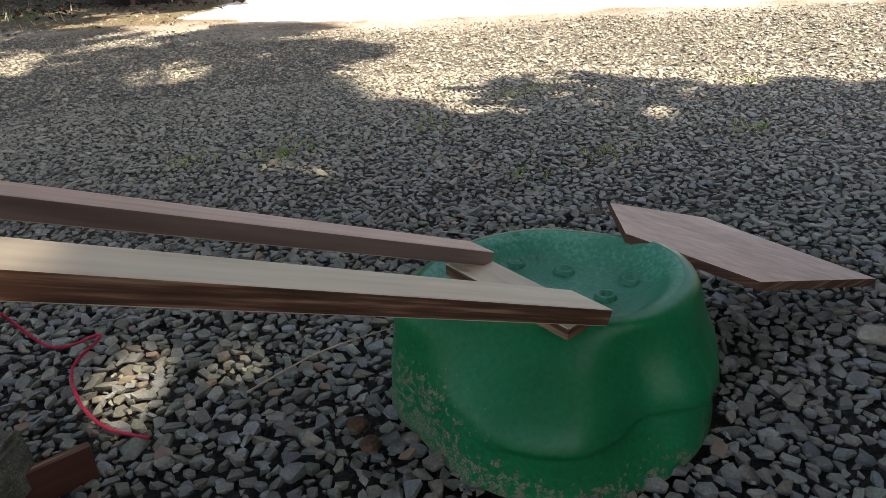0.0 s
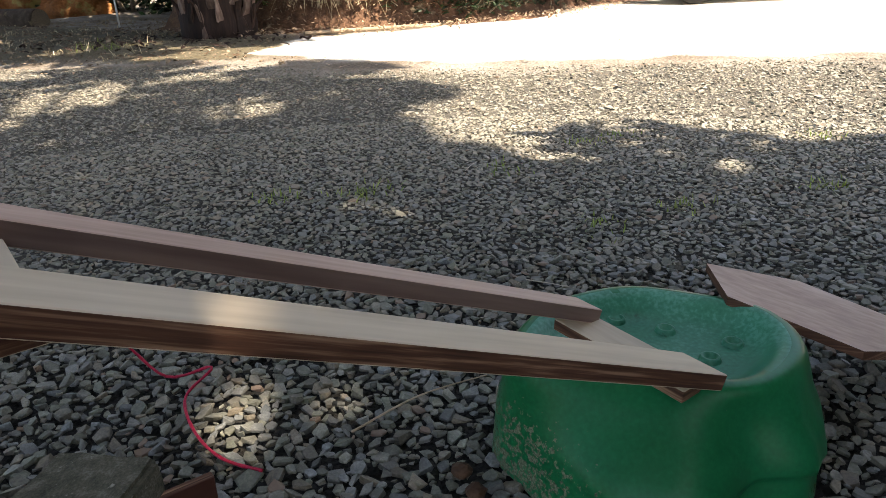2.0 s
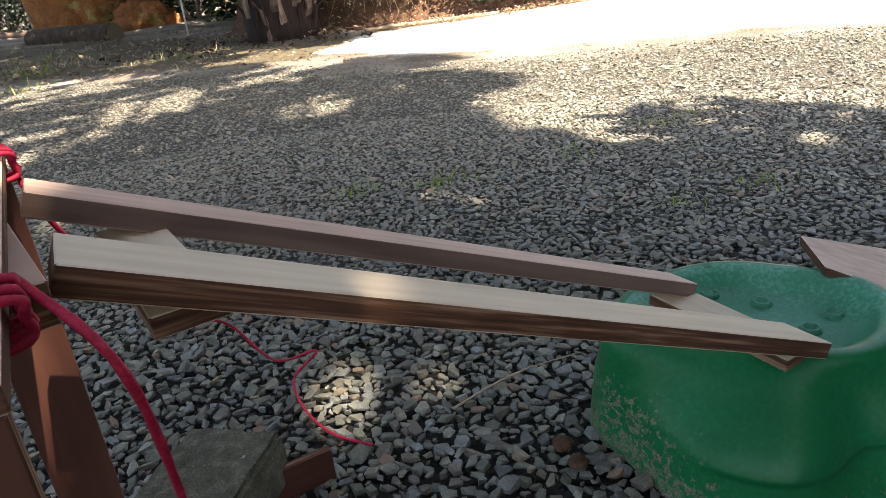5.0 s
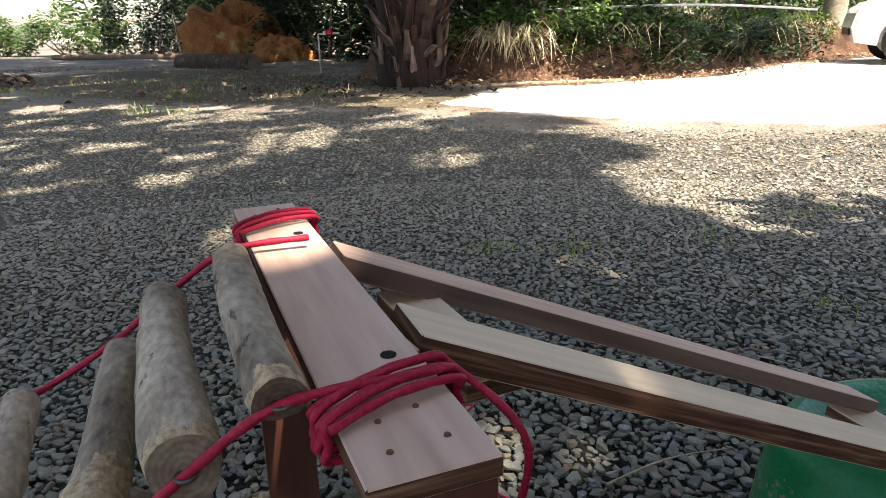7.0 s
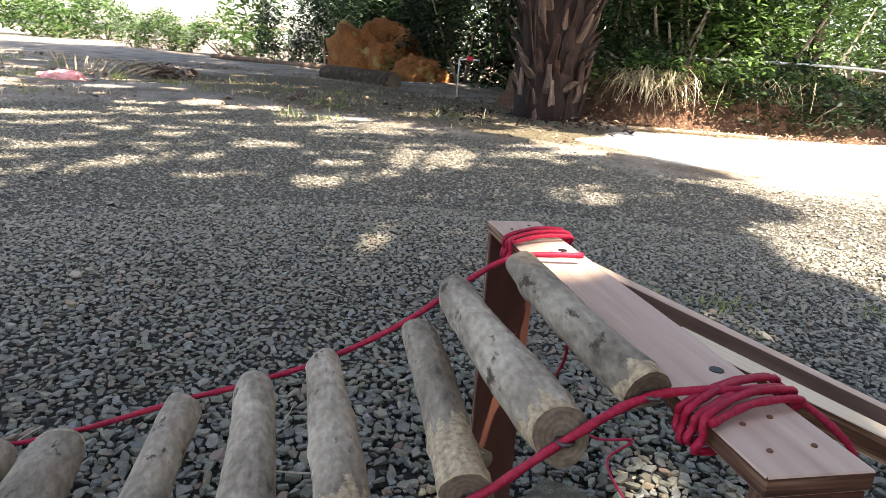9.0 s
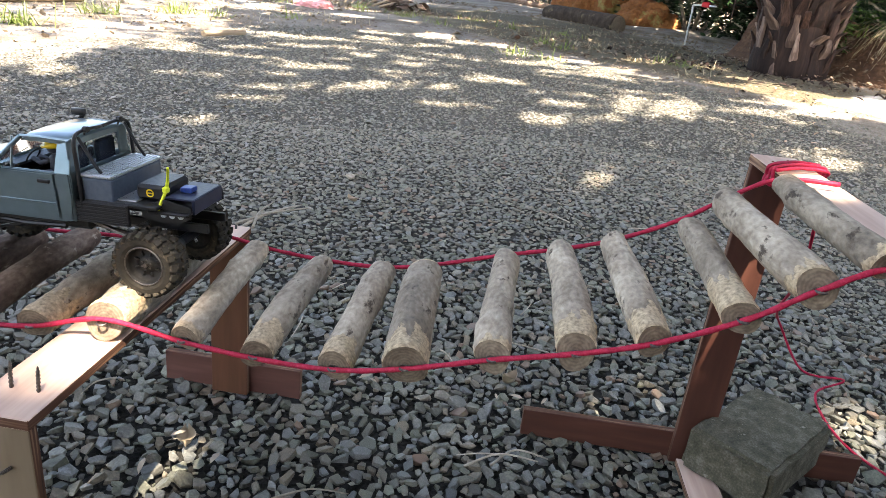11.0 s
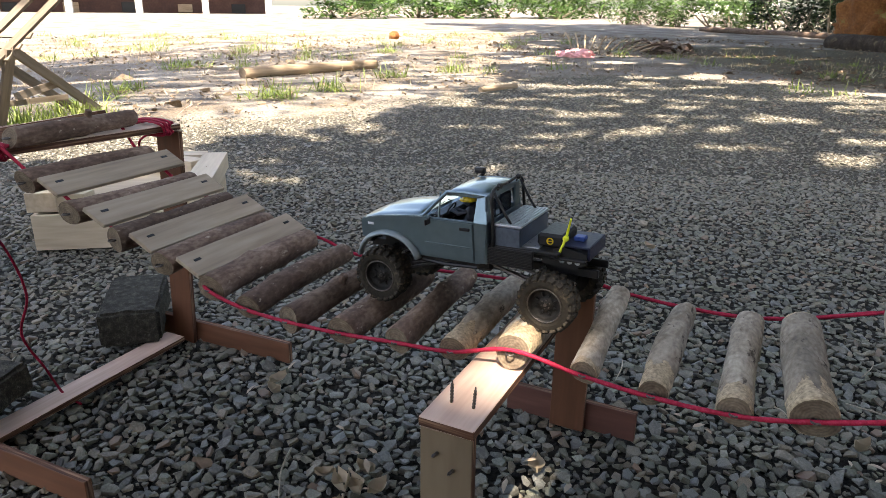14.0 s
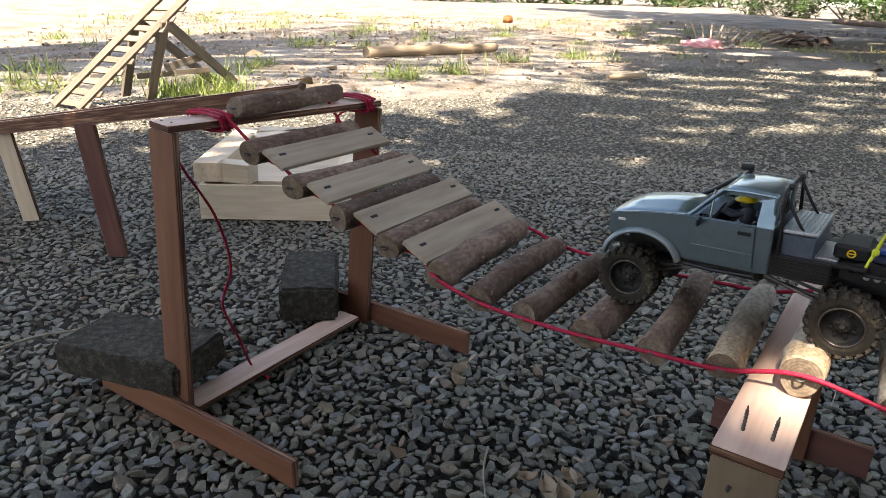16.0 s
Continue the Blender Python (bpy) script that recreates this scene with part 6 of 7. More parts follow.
MID_GAPS += [(x + 0.45 * d, y + 0.9 * d, 0.5 * r) for x, y, r in MID_GAPS for d in (gap_rnd.uniform(0.12, 0.26), -gap_rnd.uniform(0.12, 0.26)) if gap_rnd.random() < 0.6]
MID_GAPS += [(-4.3, 2.7, 0.08), (-3.9, 2.75, 0.06), (-4.26, 3.5, 0.1)]
DIRT_GAPS = [(gap_rnd.uniform(-16, -2.2), gap_rnd.uniform(3.8, 11.5), gap_rnd.choice((0.0, 0.03, 0.08, 0.18))) for _ in range(110)]
shade_tree((4.4, -1.6), fill_spots([(5.5, -2.5), (5.5, 2.2), (2.4, 1.9), (1.25, 2.25), (1.0, 2.75), (0.45, 3.1), (0.0, 2.7), (-0.5, 2.6), (-0.9, 0.6), (0.2, -1.5)], 0.55, 0.42, 1), 4.6, 11500, 21, "broad-leaved shade tree standing behind the yard", 0.22, NEAR_GAPS)
shade_tree((1.2, -4.6), fill_spots([(-0.3, 2.65), (-1.2, 2.95), (-2.2, 3.3), (-2.7, 2.6), (-2.5, 1.0), (-2.9, 0.4), (-3.3, -0.3), (-2.0, -0.8), (0.4, -0.7), (0.4, 0.8)], 0.52, 0.42, 2), 8.2, 9400, 22, "broad-leaved shade tree spreading over the bridge", 0.22, NEAR_GAPS + MID_GAPS)
shade_tree((-1.0, -5.0), fill_spots([(0.6, -0.6), (-0.4, 0.5), (-2.0, 0.4), (-3.3, 0.4), (-3.6, -1.2), (-3.4, -3.2), (0.6, -3.2)], 0.55, 0.42, 3), 5.2, 7800, 23, "broad-leaved shade tree leaning over the gravel", 0.22, NEAR_GAPS + MID_GAPS)
shade_tree((3.4, -5.4), fill_spots([(-2.3, 3.6), (-2.1, 0.6), (-3.0, -0.6), (-3.8, -0.4), (-4.2, 0.7), (-5.4, 2.2), (-5.6, 4.6), (-2.0, 5.2), (-0.7, 4.3), (-0.2, 2.4), (-1.2, 2.4)], 0.48, 0.38, 4), 9.0, 13500, 24, "thin shade tree at the sandy edge of the yard", 0.22, MID_GAPS)
shade_tree((-9.0, 18.5), fill_spots([(-5.0, 2.2), (-4.2, 4.4), (-1.6, 5.2), (-3.0, 8.6), (-8.2, 11.6), (-15.0, 12.0), (-17.0, 9.0), (-9.5, 4.3)], 0.70, 0.55, 5), 6.0, 24000, 25, "thin shade tree beyond the sandy dirt", 0.29, DIRT_GAPS + MID_GAPS)
# further trees added only to darken the yard, mound, palm and bank
shade_tree((-3.0, -6.5), fill_spots([(-4.6, -2.2), (-4.4, 1.6), (-6.0, 3.8), (-11.5, 4.6), (-13.0, 1.0), (-9.0, -1.6)], 0.75, 0.62, 11), 10.0, 1700, 30, "tall thin-crowned tree added to dapple the sandy yard", 0.24)
shade_tree((-13.0, 18.5), fill_spots([(-7.0, 10.6), (-7.2, 12.0), (-11.5, 14.2), (-14, 15.5), (-24, 18), (-26, 10), (-16, 8.6)], 1.0, 0.75, 6), 7.0, 16000, 26, "tall tree added to shade the earth mound", 0.34)
shade_tree((-3.6, 12.8), fill_spots([(-1.8, 5.8), (-2.2, 8.2), (-4.6, 11.5), (-8.4, 12.2), (-6.4, 8.8), (-4.4, 6.2)], 0.6, 0.5, 7), 5.2, 5200, 27, "leafy tree added to shade the palm and the tap", 0.26)

shade_tree((2.2, 13.4), fill_spots([(-1.7, 7.4), (-0.4, 8.0), (0.6, 9.4), (1.6, 11.8), (0.8, 12.6), (-0.6, 10.2), (-1.9, 8.6)], 0.5, 0.42, 8), 4.2, 2600, 28, "leafy tree added to shade the cut bank", 0.24)

# ---- palm, tap, mound, log ----
def palm():
    root = empty("palm_tree", Matrix.Translation((-2.95, 7.05, 0)))
    bpy.context.view_layer.update()
    rnd = random.Random(8)
    rings = []
    for i in range(22):
        z = -0.1 + i * 0.24
        r = 0.31 + 0.05 * math.exp(-z * 1.6) + 0.03 * z + 0.02 * math.sin(i * 1.7)
        rings.append([Vector((r * (1 + 0.07 * noise.noise((math.cos(a) * 2, math.sin(a) * 2, z * 2.5))) * math.cos(a), r * (1 + 0.07 * noise.noise((math.cos(a) * 2, math.sin(a) * 2, z * 2.5))) * math.sin(a), z)) for a in [2 * math.pi * k / 28 for k in range(28)]])
    part("trunk", loft(rings, True, True), PALMBARK, root, "dark fibrous palm trunk", True, m=Matrix())
    for i in range(300):
        z = 0.10 + 0.013 * i
        a = i * 2.399 + rnd.uniform(-0.2, 0.2)
        long = 0.34 + 0.40 * min(1, max(0, z - 0.5)) + rnd.uniform(-0.08, 0.12)
        w = rnd.uniform(0.06, 0.15)
        b = box(w, 0.05, long, 0.012)
        bmesh.ops.subdivide_edges(b, edges=[e for e in b.edges if abs(e.verts[0].co.z - e.verts[1].co.z) > 0.1], cuts=4)
        for v in b.verts:
            f = v.co.z / long + 0.5
            v.co.x *= 1.15 - 0.75 * f + 0.12 * math.sin(9 * f + i)
            v.co.y = v.co.y * (1.3 - 0.9 * f) - 0.10 * f * f * long + 0.02 * math.sin(6 * f + 2 * i)
        ob = new("frond_base", finish(b, "frond_base", PALESTUB if rnd.random() < 0.36 else STUB))
        ob.parent = root
        r = 0.31 + 0.04 * math.exp(-z * 1.6) + 0.03 * z
        ob.matrix_local = Matrix.Translation((r * math.cos(a), r * math.sin(a), z)) @ Matrix.Rotation(a + math.pi / 2, 4, "Z") @ Matrix.Rotation(radians(rnd.uniform(4, 34)), 4, "X") @ Matrix.Rotation(radians(rnd.uniform(-12, 12)), 4, "Y")
    for i in range(16):
        a = rnd.uniform(0, 6.283)
        r0, z0 = rnd.uniform(0.45, 0.6), rnd.uniform(1.4, 2.6)
        line = smooth_line([(0.42 * math.cos(a), 0.42 * math.sin(a), z0), (r0 * 1.2 * math.cos(a), r0 * 1.2 * math.sin(a), z0 - 0.3), (r0 * 1.15 * math.cos(a + 0.2), r0 * 1.15 * math.sin(a + 0.2), z0 - rnd.uniform(0.9, 1.4))], 6)
        part("dead_frond", tube(line, [0.016 - 0.0009 * k for k in range(len(line))], 6), STUB, root, smooth=True, m=Matrix())
    for i in range(22):
        a = i * 2.399
        up = 0.25 + 0.9 * ((i * 7) % 22) / 22
        tip = Vector((math.cos(a) * 3.4, math.sin(a) * 3.4, 5.1 + 1.3 * up - 1.1))
        line = smooth_line([(0.3 * math.cos(a), 0.3 * math.sin(a), 5.0), (1.7 * math.cos(a), 1.7 * math.sin(a), 5.3 + 1.3 * up), tip], 8)
        part("frond_rib", tube(line, [0.035 - 0.0017 * k for k in range(len(line))], 6), STUB, root, smooth=True, m=Matrix())
        V, F = [], []
        for k in range(2, len(line)):
            t = (line[k] - line[k - 1]).normalized()
            sd = t.cross(Vector((0, 0, 1))).normalized()
            for f in (0.0, 0.33, 0.66):
                for s in (-1, 1):
                    p = line[k - 1].lerp(line[k], f)
                    q = p + sd * s * 0.75 + t * 0.25 - Vector((0, 0, 0.25))
                    n = len(V)
                    V += [p - t * 0.022, p + t * 0.022, q]
                    F.append((n, n + 1, n + 2))
        ob = new("frond", soup("frond", np.array([v[:] for v in V]), np.array(F), LEAF))
        ob.parent = root
    return tagged(root, "thick oil palm trunk covered in old frond bases", "palm")


palm()


def tap():
    root = empty("standpipe", Matrix.Translation((-5.2, 9.2, 0)))
    bpy.context.view_layer.update()
    part("pipe", tube([(0, 0, 0), (0, 0, 0.30), (0, 0, 0.55)], 0.013, 10), PVC, root, smooth=True, m=Matrix())
    part("arm", tube([(0, 0, 0.55), (0.15, -0.02, 0.56), (0.36, -0.05, 0.56)], 0.012, 10), PVC, root, smooth=True, m=Matrix())
    part("tap_handle", box(0.11, 0.06, 0.07, 0.012, (0.20, -0.03, 0.57)), TAPRED, root, "red tap handle", m=Matrix())
    return tagged(root, "white plastic standpipe with a red tap", "tap")


tap()


def heap(name, centre, rx, ry, h, mat, label, seed, category, rough=0.30):
    b = bmesh.new()
    bmesh.ops.create_icosphere(b, subdivisions=5, radius=1.0)
    for v in b.verts:
        n = noise.fractal(v.co * 1.8 + Vector((seed, 0, 0)), 0.75, 2.1, 7)
        crag = abs(noise.noise(Vector((v.co.x * 3.4, v.co.y * 3.4, v.co.z * 1.5)) + Vector((0, seed, 0))))
        v.co = Vector((v.co.x * rx, v.co.y * ry, v.co.z * h)) * (1 + rough * n + 0.9 * rough * (0.28 - crag))
        v.co.z = max(v.co.z, -0.1)
    ob = part(name, b, mat, smooth=True)
    ob.matrix_world = Matrix.Translation((*centre, 0))
    return tagged(ob, label, category)


heap("earth_mound", (-10.0, 13.9), 1.35, 1.0, 1.12, EARTH, "tall orange earth mound with mossy flanks", 3, "mound")
heap("earth_mound", (-8.1, 13.0), 0.68, 0.5, 0.50, EARTH, "small orange-brown earth mound beside the tall one", 9, "mound")


def fallen_log(p0, p1, r, label, mat=BARK):
    ob = part("fallen_log", log_mesh((Vector(p1) - Vector(p0)).length, r, 5), [mat, CUT])
    ob.matrix_world = along(p0, p1)
    return tagged(ob, label, "log")


fallen_log((-9.4, 11.4, 0.06), (-7.1, 10.4, 0.08), 0.17, "thick dark brown fallen log beside the earth mound", ROTTEN)

# ---- bank, bushes and woods ----
def bank():
    line = smooth_line([(-4.2, 8.6, 0), (-2.3, 7.4, 0), (-0.8, 7.9, 0), (0.8, 10.2, 0), (2.4, 13.2, 0), (6, 15.4, 0), (14, 17, 0), (26, 18, 0)], 10)
    rings = []
    for i, p in enumerate(line):
        a, c = line[max(0, i - 1)], line[min(len(line) - 1, i + 1)]
        t = (c - a).normalized()
        nrm = Vector((-t.y, t.x, 0))
        prof = [(-0.5, -0.05), (-0.1, 0.04), (0.05, 0.22), (0.12, 0.42), (0.25, 0.52), (0.8, 0.62), (2.2, 0.66), (5, 0.7), (9, 0.6)]
        k = 0.95
        rings.append([p + nrm * (u + 0.12 * noise.noise((p.x * 1.3, p.y * 1.3, u * 3))) + Vector((0, 0, z * k * (1 + 0.25 * noise.noise((p.x * 0.9, p.y * 0.9, 3 + u))))) for u, z in prof])
    b = bmesh.new()
    R = [[b.verts.new(v) for v in r] for r in rings]
    for a, c in zip(R, R[1:]):
        for k in range(len(a) - 1):
            b.faces.new((a[k], a[k + 1], c[k + 1], c[k]))
    bmesh.ops.recalc_face_normals(b, faces=b.faces[:])
    ob = part("bank", b, BANK, smooth=True)
    tagged(ob, "low cut bank of red soil with dead leaves", "bank", kind="structure")
    return line


bank_line = bank()


def bush(name, centre, rx, rz, count, leaf, mat, seed, label, category="bush", group=""):
    rng = np.random.default_rng(seed)
    root = empty(name, Matrix.Translation(centre))
    bpy.context.view_layer.update()
    n = 9
    C = [(rng.uniform(-0.7, 0.7) * rx, rng.uniform(-0.7, 0.7) * rx, rz * (0.12 + 0.82 * k / (n - 1))) for k in range(n)]
    R = [(rx * rng.uniform(0.3, 0.55), rx * rng.uniform(0.3, 0.55), rz * rng.uniform(0.18, 0.34)) for _ in range(n)]
    for c in C[:5]:
        line = smooth_line([(0.1 * c[0], 0.1 * c[1], -0.1), (0.6 * c[0], 0.6 * c[1], 0.5 * c[2]), c], 4)
        part("stem", tube(line, [0.03 * rx - 0.024 * rx * i / len(line) for i in range(len(line))], 6), BARK, root, smooth=True, m=Matrix())
    leaves("foliage", C, R, count, leaf, mat, seed, root)
    return tagged(root, label, category, group)


rb = random.Random(12)
# thicket behind palm, tap and mound, its deep shade painted into the leaf colour
for i in range(16):
    f = i / 15
    bush("bush", (-18.5 + 14.8 * f + rb.uniform(-0.4, 0.4), 23.4 - 11.7 * f + rb.uniform(-0.5, 0.5), 0), rb.uniform(1.3, 1.9) * (1.15 - 0.3 * f), rb.uniform(2.6, 3.4), 2900, 0.20, LEAF_SHADED, 100 + i, "dense thicket shrub with shade-darkened leaves", "bush", "thicket shrubs")
# from f 0.55 on taller, in the leaf colour with shade painted in
for i in range(13):
    f = i / 12
    bush("bush", (-24 + 13.5 * f + rb.uniform(-0.4, 0.4), 18.5 - 1.2 * f + rb.uniform(-0.5, 0.5), 0), rb.uniform(0.9, 1.4), rb.uniform(0.9, 1.5) if f < 0.55 else rb.uniform(2.0, 2.8), 1500 if f < 0.55 else 2400, 0.14, LEAF if f < 0.55 else LEAF_SHADED, 300 + i, "low green shrub at the yard's edge", "bush", "edge shrubs")
# shrubs on the bank
for i in range(34):
    k = min(len(bank_line) - 2, 4 + int(i * 1.7))
    p, q = bank_line[k], bank_line[k + 1]
    t = (q - p).normalized()
    nrm = Vector((-t.y, t.x, 0))
    c = p + nrm * (rb.uniform(1.3, 2.2) if i % 2 else rb.uniform(2.6, 4.2)) + Vector((0, 0, 0.5))
    bush("bush", tuple(c), rb.uniform(0.9, 1.4), rb.uniform(1.5, 2.6), 2200, 0.12, LEAF if i % 3 else LEAF_SHADED, 140 + i, "green shrub growing on the bank", "bush", "bank shrubs")
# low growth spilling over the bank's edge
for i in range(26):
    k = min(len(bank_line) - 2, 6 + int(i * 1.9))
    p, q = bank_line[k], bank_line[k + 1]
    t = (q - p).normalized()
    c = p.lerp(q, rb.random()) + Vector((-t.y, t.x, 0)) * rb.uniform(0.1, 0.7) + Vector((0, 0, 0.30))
    bush("low_shrub", tuple(c), rb.uniform(0.35, 0.6), rb.uniform(0.3, 0.6), 700, 0.085, LEAF if i % 2 else LEAF_SHADED, 400 + i, "low green plant spilling over the bank's edge", "bush", "bank edge plants")
# added clumps of shade-coloured leaf that stand for shade on the bank's face
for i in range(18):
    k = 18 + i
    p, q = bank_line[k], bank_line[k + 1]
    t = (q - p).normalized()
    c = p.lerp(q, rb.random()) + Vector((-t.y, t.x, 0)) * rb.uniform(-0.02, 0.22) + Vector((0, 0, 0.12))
    bush("undergrowth", tuple(c), rb.uniform(0.35, 0.55), rb.uniform(0.35, 0.5), 420, 0.085, LEAF_SHADED, 460 + i, "low leaf clumps added to darken the bank's face", "bush", "bank undergrowth")
# woods behind
for i in range(14):
    x = -26 + 4.4 * i + rb.uniform(-1, 1)
    y = 25 + rb.uniform(-2, 3) + 0.1 * abs(x)
    if -24 < x < -17:
        continue
    bush("woodland_tree", (x, y, 0), rb.uniform(2.6, 3.4), rb.uniform(6, 8), 2400, 0.45, LEAF_SHADED if i % 2 else LEAF, 180 + i, "tall leafy tree in the wood behind the yard", "tree", "woodland trees")
for i in range(8):
    bush("bush", (-38 + rb.uniform(-3, 3), 9.5 + 2.6 * i, 0), rb.uniform(2.0, 3.0), rb.uniform(1.6, 2.6), 1800, 0.30, LEAF, 220 + i, "low green shrub far across the yard", "bush", "far shrubs")
for i in range(9):
    x = -0.6 + 1.3 * i + rb.uniform(-0.3, 0.3)
    y = 11.2 + 0.75 * i + rb.uniform(-0.5, 0.8)
    line = smooth_line([(0, 0, 0), (rb.uniform(-0.1, 0.1), 0, 2.2), (rb.uniform(-0.3, 0.3), 0.1, 5.5)], 5)
    r0 = rb.uniform(0.05, 0.12)
    if i in (2, 3, 4):
        continue
    ob = part("slim_tree", tube(line, [r0 * (1 - 0.3 * k / len(line)) for k in range(len(line))], 9), PALMBARK, smooth=True)
    ob.matrix_world = Matrix.Translation((x, y, 0.3))
    tagged(ob, "slim bare tree stem rising from the bank", "tree stem", "tree stems")


def blades(name, centres, n, length, width, mat, seed, droop=0.5, spread=0.08, lean=0.5, label="", category="grass", kind="stuff", toward=None):
    """Tufts of bent, tapering blades."""
    rng = np.random.default_rng(seed)
    C = np.repeat(np.array(centres, float), n, 0)
    m = len(C)
    a = rng.uniform(0, 2 * np.pi, m) if toward is None else rng.normal(toward, 1.1, m)
    L = length * rng.uniform(0.5, 1.2, m)
    root = C + np.stack([rng.normal(0, spread, m), rng.normal(0, spread, m), np.zeros(m)], 1)
    out = np.stack([np.cos(a), np.sin(a), np.zeros(m)], 1)
    side = np.stack([-np.sin(a), np.cos(a), np.zeros(m)], 1) * (width * rng.uniform(0.6, 1.2, m))[:, None]
    k = rng.uniform(0.15 if toward is None else 0.6, 1.0, m) * lean
    V = []
    for f, w in ((0.0, 1.0), (0.45, 0.8), (0.8, 0.45), (1.0, 0.06)):
        p = root + out * (L * f * k)[:, None] + np.array([0, 0, 1.0]) * (L * (f - droop * k * f * f))[:, None]
        V += [p - side * w, p + side * w]
    V = np.stack(V, 1).reshape(-1, 3)
    quad = np.array([(0, 1, 3, 2), (2, 3, 5, 4), (4, 5, 7, 6)])
    F = (quad[None] + (np.arange(m) * 8)[:, None, None]).reshape(-1, 4)
    ob = new(name, soup(name, V, F, mat))
    return tagged(ob, label, category, kind=kind)


# dry grass hanging over the bank's edge
edge_pts = []
for i in range(6, 60):
    p, q = bank_line[i], bank_line[i + 1]
    t = (q - p).normalized()
    nrm = Vector((-t.y, t.x, 0))
    for _ in range(3):
        c = p.lerp(q, rb.random()) + nrm * rb.uniform(0.05, 0.7)
        edge_pts.append((c.x, c.y, 0.42 if i < 16 else 0.50))
blades("dry_grass", [p for i, p in enumerate(edge_pts) if i % 9 == 0], 30, 0.50, 0.006, STRAW, 31, 1.6, 0.16, 1.0, "straw-coloured dry grass hanging over the bank", "grass", toward=-1.2)
clump = []
for i in range(10, 14):
    p, q = bank_line[i], bank_line[i + 1]
    t = (q - p).normalized()
    for _ in range(7):
        c = p.lerp(q, rb.random()) + Vector((-t.y, t.x, 0)) * rb.uniform(0.0, 0.45)
        clump.append((c.x, c.y, rb.uniform(0.40, 0.56)))
blades("straw_clump", clump, 15, 0.50, 0.006, STRAW, 38, 1.6, 0.10, 1.0, "pale matted straw hanging down the bank by the palm", "grass", toward=-1.4)
blades("bank_grass", [(x + rb.uniform(-0.3, 0.3), y + rb.uniform(0.1, 0.6), z + 0.03) for x, y, z in edge_pts[::2]], 22, 0.26, 0.008, GRASS, 32, 0.8, 0.16, 0.9, "green grass growing along the bank", "grass")


def blocked(x, y):
    return outside([x], [y], GRAVEL_BED)[0] < 0.1 or outside([x], [y], TRACK)[0] < 0.05


tufts = []
for _ in range(560):
    x, y = rb.uniform(-16, -3.8), rb.uniform(-4, 9)
    if not blocked(x, y) and rb.random() < 0.42 - 0.02 * max(0, y - 3):
        tufts.append((x, y, 0))
rb2 = random.Random(4)
for i in range(60):
    x, y = rb2.uniform(-4.6, -3.2), rb2.uniform(-0.6, 1.6)
    if rb2.random() < 0.12:
        tufts.append((x, y, 0))
blades("grass_tuft", [p for p in tufts if p[0] < -4.6][::2], 30, 0.17, 0.004, GRASS, 33, 0.75, 0.07, 1.5, "sparse green grass tufts in the sandy dirt", "grass")
for x, y in ((-7.97, 0.03), (-6.07, -0.64), (-5.19, 0.28), (-6.62, 2.37), (-9.68, 2.76), (-5.69, -1.98), (-4.76, -1.97), (-5.51, 0.79), (-4.96, -1.07), (-10.77, -0.3), (-6.34, 1.62), (-10.52, 1.12)):
    tall_tufts = [(x + rb.gauss(0, 0.07), y + rb.gauss(0, 0.10), 0) for _ in range(6)]
    blades("grass_clump", tall_tufts, 11, 0.19, 0.0045, GRASS, int(abs(x * 100)), 0.7, 0.06, 1.7, "loose clump of bright green grass in the sand", "grass")
for x, y in ((-4.19, 4.38), (-7.32, 6.9), (-7.57, 5.96), (-5.87, 7.16), (-3.72, 6.02)):
    blades("shade_grass", [(x + rb.gauss(0, 0.14), y + rb.gauss(0, 0.12), 0) for _ in range(6)], 9, 0.12, 0.0045, GRASS, int(abs(x * 100)), 0.7, 0.08, 1.6, "low grass growing in the shaded dirt", "grass")
blades("dead_grass", [p for p in [(rb.uniform(-14, -3), rb.uniform(-3, 9), 0) for _ in range(420)] if not blocked(p[0], p[1])], 9, 0.10, 0.004, STRAW, 34, 0.75, 0.12, 1.6, "flattened straw and dead grass on the dirt", "grass")
weed_pts = [(-0.475, 1.657, 0.002), (-0.40, 1.70, 0.002), (-0.66, 1.62, 0.002), (-0.07, 1.9, 0.002), (0.35, 1.55, 0.002), (0.75, 1.7, 0.002), (0.15, 1.4, 0.002), (1.35, 2.0, 0.002), (1.55, 2.15, 0.002), (0.2, 2.2, 0.002), (0.32, 2.3, 0.002), (0.95, 2.25, 0.002)]
blades("weed", weed_pts, 30, 0.022, 0.0022, GRASS, 35, 0.5, 0.035, 0.9, "small green weeds growing between the stones", "weed")

# ---- litter ----
def litter(name, spots, size, mat, seed, label, thick=0.25):
    rng = np.random.default_rng(seed)
    P = np.array(spots, float)
    V, F = scatter([LEAF_CARD], P, rotations(len(P), rng, thick), size * rng.uniform(0.5, 1.3, len(P)), np.zeros(len(P), int))
    ob = new(name, soup(name, V, F, mat))
    return tagged(ob, label, "leaves", kind="stuff")


